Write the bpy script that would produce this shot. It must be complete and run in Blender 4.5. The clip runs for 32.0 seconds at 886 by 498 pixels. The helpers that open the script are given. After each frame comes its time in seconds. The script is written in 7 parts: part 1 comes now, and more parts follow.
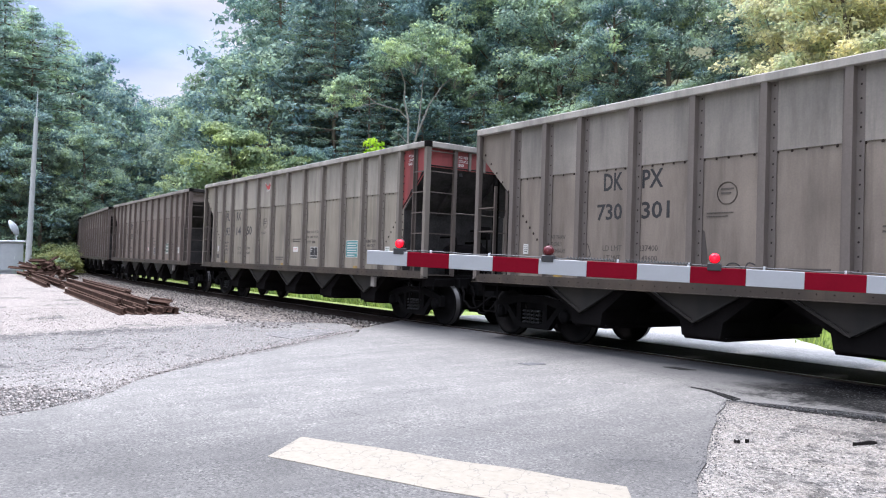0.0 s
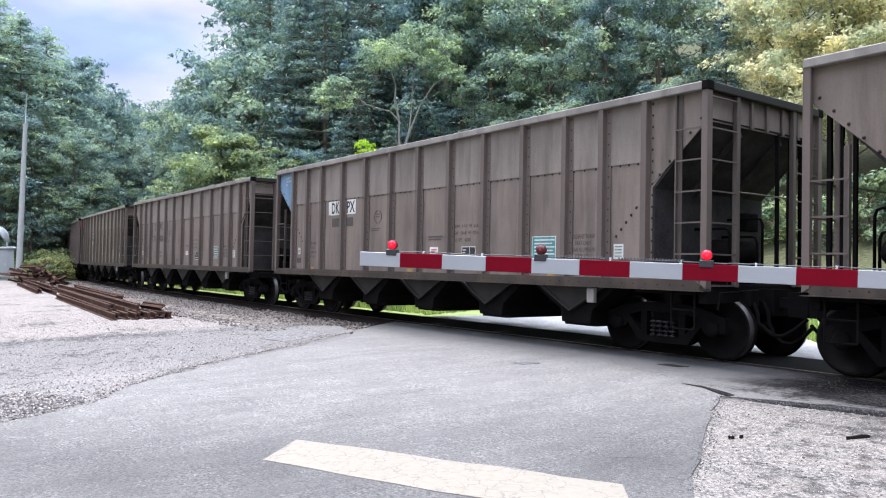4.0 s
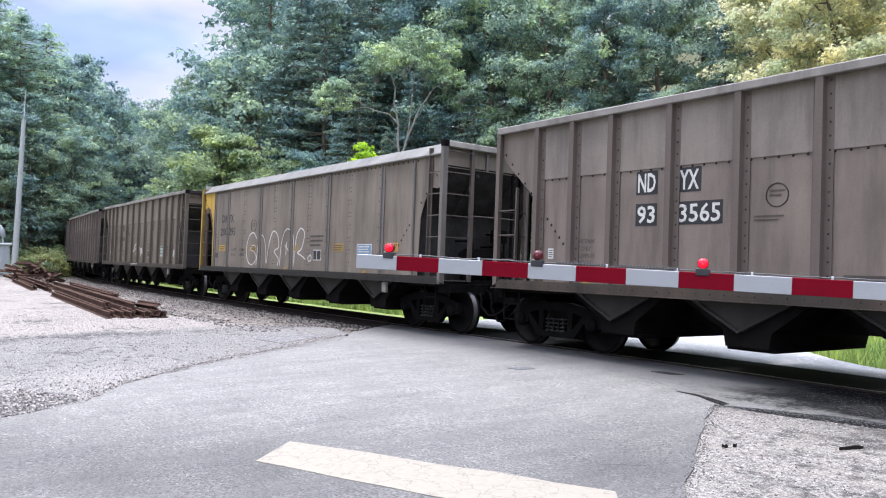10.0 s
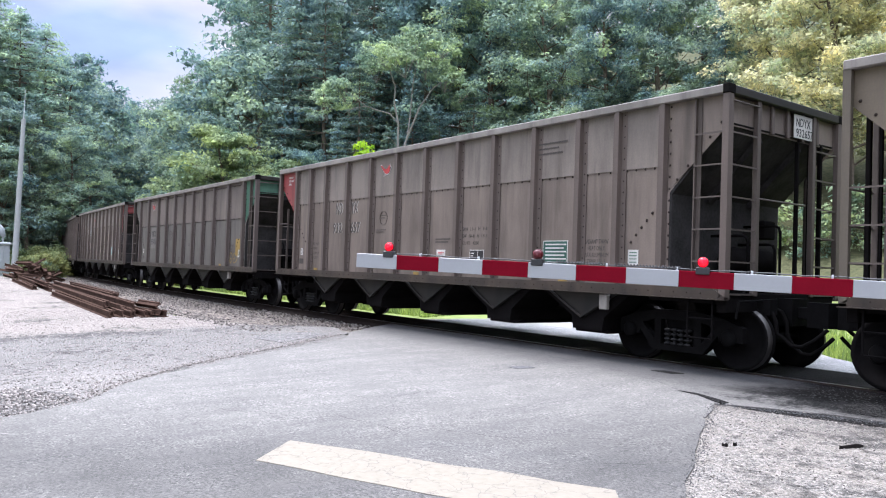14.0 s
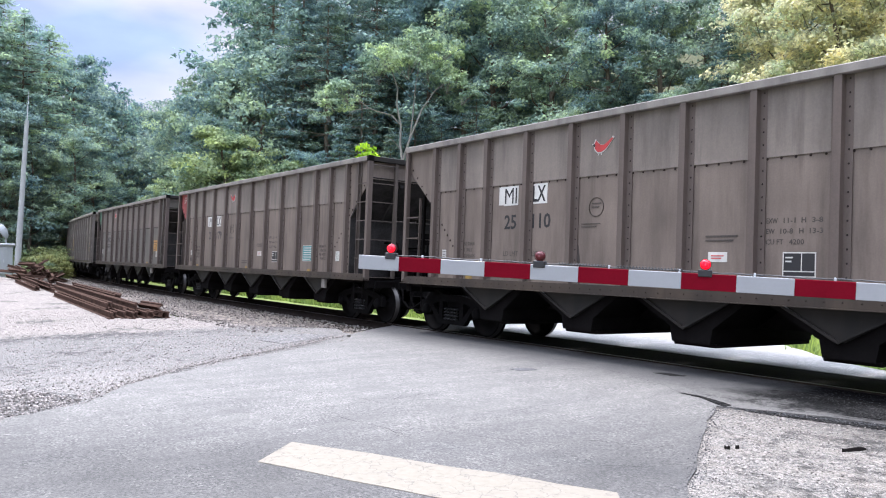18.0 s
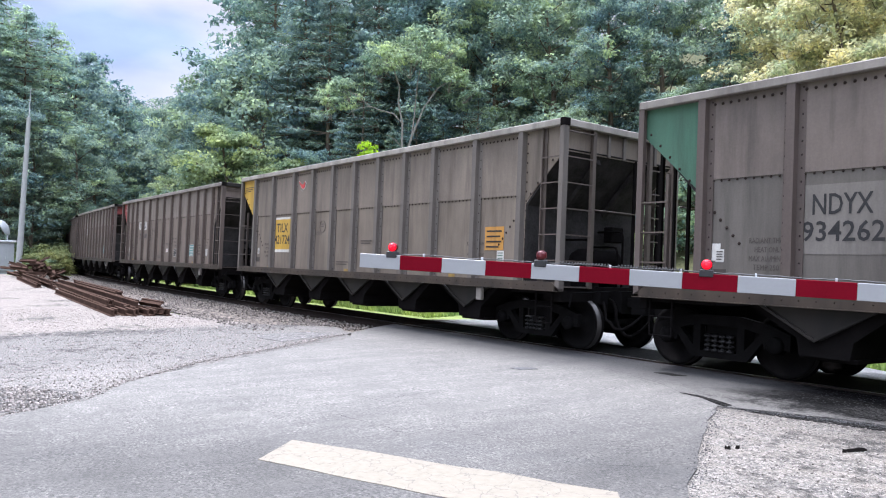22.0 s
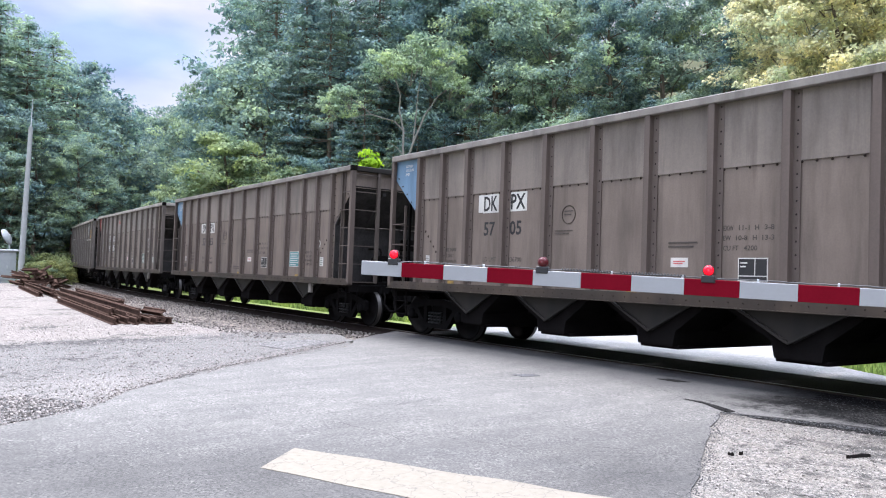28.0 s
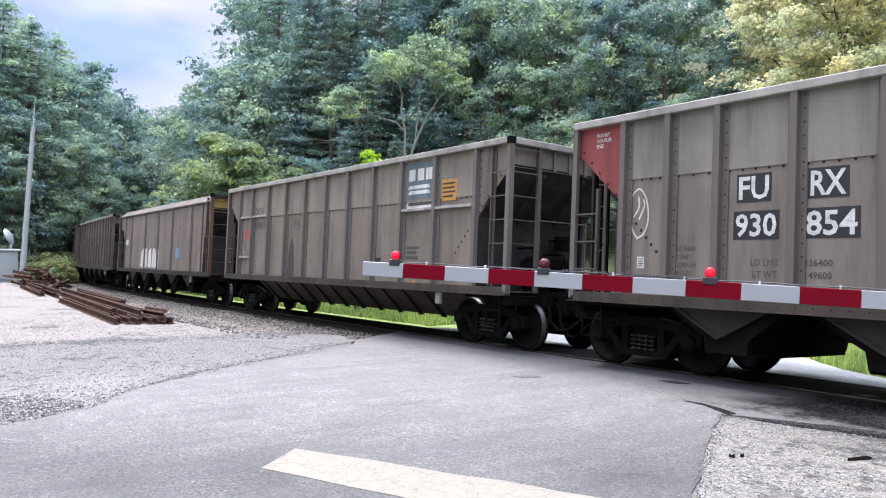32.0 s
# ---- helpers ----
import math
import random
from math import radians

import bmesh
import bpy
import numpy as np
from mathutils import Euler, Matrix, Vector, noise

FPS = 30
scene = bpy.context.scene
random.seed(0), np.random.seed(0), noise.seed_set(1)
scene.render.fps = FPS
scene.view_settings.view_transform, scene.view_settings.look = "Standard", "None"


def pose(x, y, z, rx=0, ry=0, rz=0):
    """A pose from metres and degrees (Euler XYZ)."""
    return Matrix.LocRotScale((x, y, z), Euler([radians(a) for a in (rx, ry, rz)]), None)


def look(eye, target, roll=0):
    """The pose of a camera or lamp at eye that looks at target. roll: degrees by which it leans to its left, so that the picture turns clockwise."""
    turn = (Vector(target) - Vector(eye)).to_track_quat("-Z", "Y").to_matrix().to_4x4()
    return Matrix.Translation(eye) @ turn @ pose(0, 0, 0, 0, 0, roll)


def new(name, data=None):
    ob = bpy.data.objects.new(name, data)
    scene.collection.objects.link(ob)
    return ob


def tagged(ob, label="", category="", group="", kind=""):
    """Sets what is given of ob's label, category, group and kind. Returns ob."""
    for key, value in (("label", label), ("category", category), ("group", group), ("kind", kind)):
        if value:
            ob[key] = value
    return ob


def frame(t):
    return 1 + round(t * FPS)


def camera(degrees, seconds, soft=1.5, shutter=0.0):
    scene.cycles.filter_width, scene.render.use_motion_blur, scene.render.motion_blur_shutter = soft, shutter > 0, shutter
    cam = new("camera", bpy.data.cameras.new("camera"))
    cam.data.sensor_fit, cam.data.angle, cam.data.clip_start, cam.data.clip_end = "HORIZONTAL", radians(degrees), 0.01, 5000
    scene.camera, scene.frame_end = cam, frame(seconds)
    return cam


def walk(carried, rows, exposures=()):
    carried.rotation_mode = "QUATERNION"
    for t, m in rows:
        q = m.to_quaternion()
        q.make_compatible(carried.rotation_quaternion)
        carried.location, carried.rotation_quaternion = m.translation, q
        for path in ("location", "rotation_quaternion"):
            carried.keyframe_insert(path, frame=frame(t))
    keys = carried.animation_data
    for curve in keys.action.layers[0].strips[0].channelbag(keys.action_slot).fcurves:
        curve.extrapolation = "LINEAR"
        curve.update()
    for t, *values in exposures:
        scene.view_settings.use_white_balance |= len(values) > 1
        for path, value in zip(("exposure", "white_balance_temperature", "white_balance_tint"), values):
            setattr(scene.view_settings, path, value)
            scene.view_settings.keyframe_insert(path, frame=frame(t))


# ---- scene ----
FIELD_OF_VIEW = 60.28
cam = camera(FIELD_OF_VIEW, 32.0, soft=1.1, shutter=0.0)


def eye_pose(yaw, pitch, roll):
    """The camera's pose: it is held in the hand at one spot beside the road and only sways."""
    y, p = radians(yaw), radians(pitch)
    ahead = Vector((math.sin(y) * math.cos(p), math.cos(y) * math.cos(p), math.sin(p)))
    eye = Vector((0.0, -0.004, 1.625))
    return look(eye, eye + ahead, roll)


walk(cam, [(t, eye_pose(a, b, c)) for t, a, b, c in (
    (0, -53.968, 0.364, 0.600), (0.5, -53.920, 0.348, 0.552), (1, -53.891, 0.342, 0.483), (1.5, -53.854, 0.333, 0.374), (2, -53.774, 0.336, 0.266),
    (2.5, -53.664, 0.334, 0.100), (3, -53.559, 0.352, -0.054), (3.5, -53.455, 0.381, -0.179), (5.5, -53.313, 0.531, -0.050), (6, -53.274, 0.618,
    0.088), (6.5, -53.242, 0.697, 0.180), (7, -53.217, 0.720, 0.293), (7.5, -53.182, 0.705, 0.354), (8, -53.166, 0.666, 0.460), (8.5, -53.163, 0.665,
    0.520), (9, -53.169, 0.679, 0.649), (9.5, -53.172, 0.697, 0.755), (10, -53.191, 0.691, 0.801), (10.5, -53.150, 0.663, 0.816), (11, -53.130, 0.615,
    0.780), (11.5, -53.120, 0.572, 0.753), (12, -53.106, 0.563, 0.677), (12.5, -53.103, 0.577, 0.700), (13, -53.136, 0.609, 0.684), (13.5, -53.155,
    0.626, 0.707), (14, -53.193, 0.624, 0.756), (14.5, -53.227, 0.619, 0.785), (16.5, -53.373, 0.722, 0.780), (17, -53.395, 0.756, 0.773), (17.5,
    -53.388, 0.770, 0.812), (18, -53.360, 0.757, 0.861), (18.5, -53.325, 0.719, 0.875), (19, -53.303, 0.711, 0.871), (19.5, -53.265, 0.727, 0.862),
    (20, -53.258, 0.747, 0.883), (20.5, -53.291, 0.758, 0.926), (21, -53.350, 0.721, 0.995), (21.5, -53.393, 0.679, 1.080), (22, -53.445, 0.665,
    1.110), (22.5, -53.466, 0.681, 1.158), (23, -53.489, 0.751, 1.121), (23.5, -53.501, 0.850, 1.048), (24, -53.486, 0.931, 0.975), (24.5, -53.500,
    0.974, 0.881), (25, -53.508, 0.978, 0.839), (25.5, -53.488, 1.013, 0.819), (27.5, -53.544, 1.183, 0.824), (28, -53.568, 1.188, 0.847), (28.5,
    -53.606, 1.189, 0.827), (29, -53.642, 1.243, 0.823), (29.5, -53.690, 1.286, 0.814), (30, -53.710, 1.307, 0.821), (30.5, -53.724, 1.317, 0.910),
    (31, -53.714, 1.295, 1.000), (31.5, -53.687, 1.267, 1.041), (32, -53.677, 1.261, 1.023)
)], exposures=[(0, 1.2, 5850, 15), (32, 1.2, 5850, 15)])

# ---- light ----
SUN_HEIGHT, SUN_SIDE = 70.0, -112.0  # degrees above the horizon; degrees from +y (beyond the train) towards +x
world = bpy.data.worlds.new("sky")
scene.world = world
world.use_nodes = True
wn, wl = world.node_tree.nodes, world.node_tree.links
wn.clear()
sky = wn.new("ShaderNodeTexSky")
sky.sky_type, sky.sun_disc = "NISHITA", False
sky.sun_elevation, sky.sun_rotation = radians(SUN_HEIGHT), radians(SUN_SIDE)
sky.air_density, sky.dust_density, sky.ozone_density = 1.0, 3.0, 1.5
coord = wn.new("ShaderNodeTexCoord")
stretch = wn.new("ShaderNodeMapping")
stretch.inputs["Scale"].default_value = (1.0, 1.0, 2.6)
stretch.inputs["Location"].default_value = (0.35, 0.2, 0.0)
cloud = wn.new("ShaderNodeTexNoise")
cloud.inputs["Scale"].default_value, cloud.inputs["Detail"].default_value, cloud.inputs["Roughness"].default_value = 2.1, 7.0, 0.55
cover = wn.new("ShaderNodeMapRange")
cover.inputs["From Min"].default_value, cover.inputs["From Max"].default_value = 0.36, 0.62
cover.inputs["To Min"].default_value, cover.inputs["To Max"].default_value = 0.45, 1.0
blend = wn.new("ShaderNodeMix")
blend.data_type = "RGBA"
tone = wn.new("ShaderNodeTexNoise")
tone.inputs["Scale"].default_value, tone.inputs["Detail"].default_value = 3.2, 3.0
shade = wn.new("ShaderNodeMix")
shade.data_type = "RGBA"
shade.inputs["A"].default_value, shade.inputs["B"].default_value = (8.0, 9.9, 13.4, 1), (13.6, 13.0, 13.1, 1)
spread = wn.new("ShaderNodeMapRange")
spread.inputs["From Min"].default_value, spread.inputs["From Max"].default_value = 0.4, 0.6
wl.new(tone.outputs["Fac"], spread.inputs["Value"])
wl.new(spread.outputs["Result"], shade.inputs["Factor"])
wl.new(shade.outputs["Result"], blend.inputs["B"])
wl.new(stretch.outputs["Vector"], tone.inputs["Vector"])
back, out = wn.new("ShaderNodeBackground"), wn.new("ShaderNodeOutputWorld")
back.inputs["Strength"].default_value = 0.115
wl.new(coord.outputs["Generated"], stretch.inputs["Vector"])
wl.new(stretch.outputs["Vector"], cloud.inputs["Vector"])
wl.new(cloud.outputs["Fac"], cover.inputs["Value"])
# overcast: much brighter overhead than at the horizon, and whiter there
_e, _a = radians(SUN_HEIGHT), radians(SUN_SIDE)
TO_SUN = Vector((math.sin(_a) * math.cos(_e), math.cos(_a) * math.cos(_e), math.sin(_e)))
split = wn.new("ShaderNodeSeparateXYZ")
wl.new(coord.outputs["Generated"], split.inputs["Vector"])
zenith = wn.new("ShaderNodeMapRange")
zenith.interpolation_type = "SMOOTHSTEP"
zenith.inputs["From Min"].default_value, zenith.inputs["From Max"].default_value = 0.25, 1.0
zenith.inputs["To Min"].default_value, zenith.inputs["To Max"].default_value = 0.305, 2.0
wl.new(split.outputs["Z"], zenith.inputs["Value"])
low = wn.new("ShaderNodeMapRange")
low.inputs["From Min"].default_value, low.inputs["From Max"].default_value = 0.22, 0.16
wl.new(split.outputs["Z"], low.inputs["Value"])
pale = wn.new("ShaderNodeMix")
pale.data_type = "RGBA"
pale.inputs["B"].default_value = (13.0, 12.4, 12.8, 1)
wl.new(low.outputs["Result"], pale.inputs["Factor"])
wl.new(blend.outputs["Result"], pale.inputs["A"])
high = wn.new("ShaderNodeMapRange")
high.interpolation_type = "SMOOTHSTEP"
high.inputs["From Min"].default_value, high.inputs["From Max"].default_value = 0.34, 0.62
wl.new(split.outputs["Z"], high.inputs["Value"])
veil = wn.new("ShaderNodeMix")
veil.data_type = "RGBA"
veil.inputs["B"].default_value = (10.7, 11.2, 12.0, 1)
wl.new(high.outputs["Result"], veil.inputs["Factor"])
wl.new(pale.outputs["Result"], veil.inputs["A"])
grade = wn.new("ShaderNodeVectorMath")
grade.operation = "SCALE"
wl.new(veil.outputs["Result"], grade.inputs[0])
wl.new(zenith.outputs["Result"], grade.inputs["Scale"])
wl.new(cover.outputs["Result"], blend.inputs["Factor"])
wl.new(sky.outputs["Color"], blend.inputs["A"])
wl.new(grade.outputs["Vector"], back.inputs["Color"])
wl.new(back.outputs["Background"], out.inputs["Surface"])

sun_data = bpy.data.lights.new("sun", "SUN")
sun_data.energy, sun_data.angle, sun_data.color = 2.3, radians(12), (1.0, 0.93, 0.83)
sun = new("sun", sun_data)
sun.matrix_world = look(TO_SUN * 80, (0, 0, 0))


# ---- materials ----
def node_material(name, rough=0.7, metal=0.0, spec=0.4):
    m = bpy.data.materials.new(name)
    m.use_nodes = True
    bsdf = m.node_tree.nodes["Principled BSDF"]
    bsdf.inputs["Roughness"].default_value, bsdf.inputs["Metallic"].default_value = rough, metal
    bsdf.inputs["Specular IOR Level"].default_value = spec
    return m, m.node_tree.nodes, m.node_tree.links, bsdf


def ramp(nodes, links, source, stops):
    r = nodes.new("ShaderNodeValToRGB")
    while len(r.color_ramp.elements) < len(stops):
        r.color_ramp.elements.new(0.5)
    for e, (p, c) in zip(r.color_ramp.elements, stops):
        e.position, e.color = p, (*c, 1)
    links.new(source, r.inputs["Fac"])
    return r.outputs["Color"]


def noise_of(nodes, links, scale, detail=5.0, rough=0.6, stretched=(1, 1, 1), world_space=False):
    c = nodes.new("ShaderNodeNewGeometry") if world_space else nodes.new("ShaderNodeTexCoord")
    mp = nodes.new("ShaderNodeMapping")
    mp.inputs["Scale"].default_value = stretched
    n = nodes.new("ShaderNodeTexNoise")
    n.inputs["Scale"].default_value, n.inputs["Detail"].default_value, n.inputs["Roughness"].default_value = scale, detail, rough
    links.new(c.outputs["Position" if world_space else "Object"], mp.inputs["Vector"])
    links.new(mp.outputs["Vector"], n.inputs["Vector"])
    return n.outputs["Fac"]


def mixed(nodes, links, fac, a, b, mode="MIX"):
    m = nodes.new("ShaderNodeMix")
    m.data_type, m.blend_type = "RGBA", mode
    for key, v in (("Factor", fac), ("A", a), ("B", b)):
        if isinstance(v, (int, float)):
            m.inputs[key].default_value = v
        elif isinstance(v, tuple):
            m.inputs[key].default_value = (*v, 1)
        else:
            links.new(v, m.inputs[key])
    return m.outputs["Result"]


def bumped(nodes, links, bsdf, height, strength=0.3, distance=0.01):
    b = nodes.new("ShaderNodeBump")
    b.inputs["Strength"].default_value, b.inputs["Distance"].default_value = strength, distance
    links.new(height, b.inputs["Height"])
    links.new(b.outputs["Normal"], bsdf.inputs["Normal"])


def worn_paint(name, base, dirt, streak=0.55, rough=0.62, metal=0.0):
    """Weathered paint: vertical rain streaks, blotches of dust and fine grain."""
    m, n, l, b = node_material(name, rough, metal, 0.3)
    streaks = noise_of(n, l, 1.6, 6, 0.65, (1.5, 1.5, 0.22))
    blotch = noise_of(n, l, 0.9, 4, 0.55)
    fine = noise_of(n, l, 38, 3, 0.6)
    c1 = ramp(n, l, streaks, [(0.3, tuple(v * 0.6 for v in base)), (0.5, base), (0.74, tuple(min(1, v * 1.28) for v in base))])
    f = n.new("ShaderNodeMapRange")
    f.inputs["From Min"].default_value, f.inputs["From Max"].default_value, f.inputs["To Max"].default_value = 0.42, 0.78, streak
    l.new(blotch, f.inputs["Value"])
    c2 = mixed(n, l, f.outputs["Result"], c1, dirt)
    runs = noise_of(n, l, 2.4, 5, 0.6, (1.1, 1.1, 0.1))
    c2 = mixed(n, l, ramp(n, l, runs, [(0.56, (0, 0, 0)), (0.74, (0.75, 0.75, 0.75))]), c2, tuple(v * 0.6 for v in dirt))
    c3 = mixed(n, l, 0.12, c2, ramp(n, l, fine, [(0.35, (0.05, 0.04, 0.03)), (0.65, (0.5, 0.46, 0.42))]), "OVERLAY")
    l.new(c3, b.inputs["Base Color"])
    bumped(n, l, b, fine, 0.12, 0.004)
    return m


def plain(name, base, rough=0.6, metal=0.0, scale=6.0, vary=0.25, bump=0.1):
    m, n, l, b = node_material(name, rough, metal, 0.4 if rough < 0.7 else 0.02)
    a, f = noise_of(n, l, scale, 5), noise_of(n, l, scale * 9, 3)
    lo, hi = tuple(v * (1 - vary) for v in base), tuple(min(1, v * (1 + vary)) for v in base)
    c = mixed(n, l, 0.35, ramp(n, l, a, [(0.3, lo), (0.7, hi)]), ramp(n, l, f, [(0.3, lo), (0.7, hi)]))
    l.new(c, b.inputs["Base Color"])
    bumped(n, l, b, f, bump, 0.004)
    return m


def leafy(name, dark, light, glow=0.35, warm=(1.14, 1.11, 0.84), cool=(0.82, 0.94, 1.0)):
    """Leaves: sprays of bluer and yellower tint, each leaf its own shade, each tree its own tint, with light coming
    through.
    """
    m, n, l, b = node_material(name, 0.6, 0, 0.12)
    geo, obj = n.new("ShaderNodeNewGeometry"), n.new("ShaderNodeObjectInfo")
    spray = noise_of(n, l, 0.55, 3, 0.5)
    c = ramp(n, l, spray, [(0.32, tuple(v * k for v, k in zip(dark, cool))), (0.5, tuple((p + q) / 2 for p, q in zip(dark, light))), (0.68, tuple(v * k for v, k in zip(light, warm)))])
    each = ramp(n, l, geo.outputs["Random Per Island"], [(0.0, (0.62, 0.66, 0.72)), (0.6, (1.0, 1.0, 1.0)), (1.0, (1.3, 1.28, 1.15))])
    c = mixed(n, l, 1.0, c, each, "MULTIPLY")
    t = ramp(n, l, obj.outputs["Random"], [(0.0, (0.82, 0.92, 0.97)), (0.5, (1.0, 1.0, 1.0)), (1.0, (1.16, 1.12, 0.9))])
    c = mixed(n, l, 1.0, c, t, "MULTIPLY")
    l.new(c, b.inputs["Base Color"])
    tr = n.new("ShaderNodeBsdfTranslucent")
    l.new(c, tr.inputs["Color"])
    mx = n.new("ShaderNodeMixShader")
    mx.inputs["Fac"].default_value = glow
    l.new(b.outputs["BSDF"], mx.inputs[1])
    l.new(tr.outputs["BSDF"], mx.inputs[2])
    l.new(mx.outputs["Shader"], n["Material Output"].inputs["Surface"])
    return m


def gravelly(name, stops, scale, bump=0.8, distance=0.02):
    """Loose stones: cells with their own grey, mottled."""
    m, n, l, b = node_material(name, 0.9, 0, 0.2)
    geo = n.new("ShaderNodeNewGeometry")
    v = n.new("ShaderNodeTexVoronoi")
    v.inputs["Scale"].default_value = scale
    l.new(geo.outputs["Position"], v.inputs["Vector"])
    sep = n.new("ShaderNodeSeparateColor")
    l.new(v.outputs["Color"], sep.inputs["Color"])
    c = ramp(n, l, sep.outputs["Red"], stops)
    mid = noise_of(n, l, 5, 5, 0.65, world_space=True)
    c = mixed(n, l, 0.55, c, ramp(n, l, mid, [(0.3, (0.2, 0.19, 0.19)), (0.7, (0.74, 0.73, 0.72))]), "OVERLAY")
    l.new(c, b.inputs["Base Color"])
    bumped(n, l, b, v.outputs["Distance"], bump, distance)
    return m


BODY = [worn_paint("brown_car_paint", (0.1322, 0.1055, 0.0885), (0.0637, 0.05, 0.041)),
        worn_paint("grey_brown_car_paint", (0.1399, 0.116, 0.0965), (0.0668, 0.0541, 0.0441)),
        worn_paint("dark_brown_car_paint", (0.0917, 0.083, 0.074), (0.0473, 0.042, 0.037)),
        worn_paint("dusty_grey_car_paint", (0.1370, 0.113, 0.0914), (0.0677, 0.0549, 0.0429)),
        worn_paint("pale_tan_car_paint", (0.1833, 0.162, 0.13), (0.0907, 0.077, 0.06)),
        worn_paint("olive_brown_car_paint", (0.117, 0.094, 0.069), (0.058, 0.045, 0.032))]
# rust-dark post paint, with the shade on the posts' flanks put into it
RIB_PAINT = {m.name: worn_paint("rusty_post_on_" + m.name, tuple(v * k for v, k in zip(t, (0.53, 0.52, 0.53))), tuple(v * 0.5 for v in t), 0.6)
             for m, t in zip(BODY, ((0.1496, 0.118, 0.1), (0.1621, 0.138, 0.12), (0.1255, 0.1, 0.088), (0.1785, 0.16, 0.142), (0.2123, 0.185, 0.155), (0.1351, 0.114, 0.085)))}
# greyer paint; factor 1.2 puts the skylight on the upper sheets into it
UPPER_PAINT = {m.name: worn_paint("greyer_upper_" + m.name, tuple(v * 1.2 for v in m_base), tuple(v * 0.55 for v in m_base))
               for m, m_base in zip(BODY, ((0.1255, 0.106, 0.092), (0.1312, 0.117, 0.103), (0.0926, 0.076, 0.067), (0.1370, 0.116, 0.094), (0.1737, 0.157, 0.133), (0.124, 0.104, 0.081)))}
# grimy paint, darkened further to hold the shade below the sill
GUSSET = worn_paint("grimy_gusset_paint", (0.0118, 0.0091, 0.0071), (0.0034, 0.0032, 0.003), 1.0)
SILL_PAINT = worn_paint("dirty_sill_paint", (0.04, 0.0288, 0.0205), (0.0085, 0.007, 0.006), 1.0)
RUSTY_POST = worn_paint("rusty_end_post", (0.075, 0.043, 0.028), (0.04, 0.025, 0.018), 0.6)
CHORD_DULL = worn_paint("dull_aluminium_chord", (0.17, 0.155, 0.142), (0.09, 0.08, 0.072), 0.45)
BLACK_SOOT = plain("black_soot", (0.018, 0.016, 0.015), 0.9, 0, 3, 0.4)
ROOF_EDGE = worn_paint("pale_roof_edge", (0.112, 0.106, 0.0957), (0.066, 0.0594, 0.0528), 0.4)
CHORD = worn_paint("bare_aluminium_chord", (0.238, 0.223, 0.202), (0.144, 0.122, 0.108), 0.4)
RED = worn_paint("faded_red_paint", (0.187, 0.036, 0.036), (0.101, 0.0432, 0.036), 0.4)
BLUE = worn_paint("faded_blue_paint", (0.115, 0.194, 0.288), (0.101, 0.122, 0.144), 0.4)
YELLOW = worn_paint("yellow_paint", (0.40, 0.25, 0.034), (0.21, 0.14, 0.045), 0.6)
DIRTY_YELLOW = worn_paint("dirty_yellow_paint", (0.25, 0.165, 0.035), (0.075, 0.052, 0.028), 0.9)
GREEN = worn_paint("faded_green_paint", (0.0432, 0.108, 0.072), (0.0576, 0.072, 0.0576), 0.4)
TEAL = worn_paint("teal_panel_paint", (0.0432, 0.187, 0.194), (0.072, 0.144, 0.144), 0.3)
ORANGE = worn_paint("orange_panel_paint", (0.36, 0.18, 0.036), (0.216, 0.13, 0.0576), 0.4)
WHITE = worn_paint("chalky_white_paint", (0.446, 0.439, 0.418), (0.274, 0.252, 0.223), 0.45)
BLACK = worn_paint("black_stencil_paint", (0.014, 0.014, 0.016), (0.025, 0.022, 0.02), 0.35)
GREY_TEXT = worn_paint("faded_stencil_paint", (0.0432, 0.036, 0.0324), (0.072, 0.0576, 0.0468), 0.5)
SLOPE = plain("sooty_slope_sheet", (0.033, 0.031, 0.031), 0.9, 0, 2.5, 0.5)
# underframe, trucks, wheels: shade under the cars is put into these near-black bases
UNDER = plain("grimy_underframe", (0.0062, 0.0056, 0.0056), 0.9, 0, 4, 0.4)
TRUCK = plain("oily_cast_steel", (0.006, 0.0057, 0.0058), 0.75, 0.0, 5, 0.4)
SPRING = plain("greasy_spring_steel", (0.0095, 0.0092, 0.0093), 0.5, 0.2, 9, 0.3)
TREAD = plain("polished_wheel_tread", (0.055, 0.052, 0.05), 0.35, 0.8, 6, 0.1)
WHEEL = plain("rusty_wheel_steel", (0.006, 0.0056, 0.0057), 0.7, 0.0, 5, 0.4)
RAIL_SIDE = plain("rusty_rail_web", (0.022, 0.0175, 0.0155), 0.8, 0, 8, 0.35)
RAIL_TOP = plain("bright_rail_head", (0.16, 0.16, 0.165), 0.35, 1.0, 8, 0.15)
TIE = plain("creosoted_timber", (0.05, 0.04, 0.033), 0.85, 0, 6, 0.4, 0.4)
RIVET = plain("dark_rivet_rust", (0.028, 0.022, 0.02), 0.8)
FADED_WHITE = worn_paint("faded_white_stencil", (0.33, 0.31, 0.285), (0.16, 0.145, 0.125), 0.5)
FADED_YELLOW = worn_paint("faded_yellow_reflector", (0.226, 0.146, 0.0324), (0.108, 0.0758, 0.0432), 0.5)
PALE_PATCH = worn_paint("pale_overpaint", (0.133, 0.122, 0.112), (0.0936, 0.0828, 0.072), 0.6)
DARK_GREEN = worn_paint("dark_green_placard", (0.0216, 0.072, 0.054), (0.036, 0.0576, 0.0432), 0.3)
BIRD_RED = worn_paint("bright_red_emblem", (0.36, 0.036, 0.036), (0.216, 0.0576, 0.0504), 0.3)
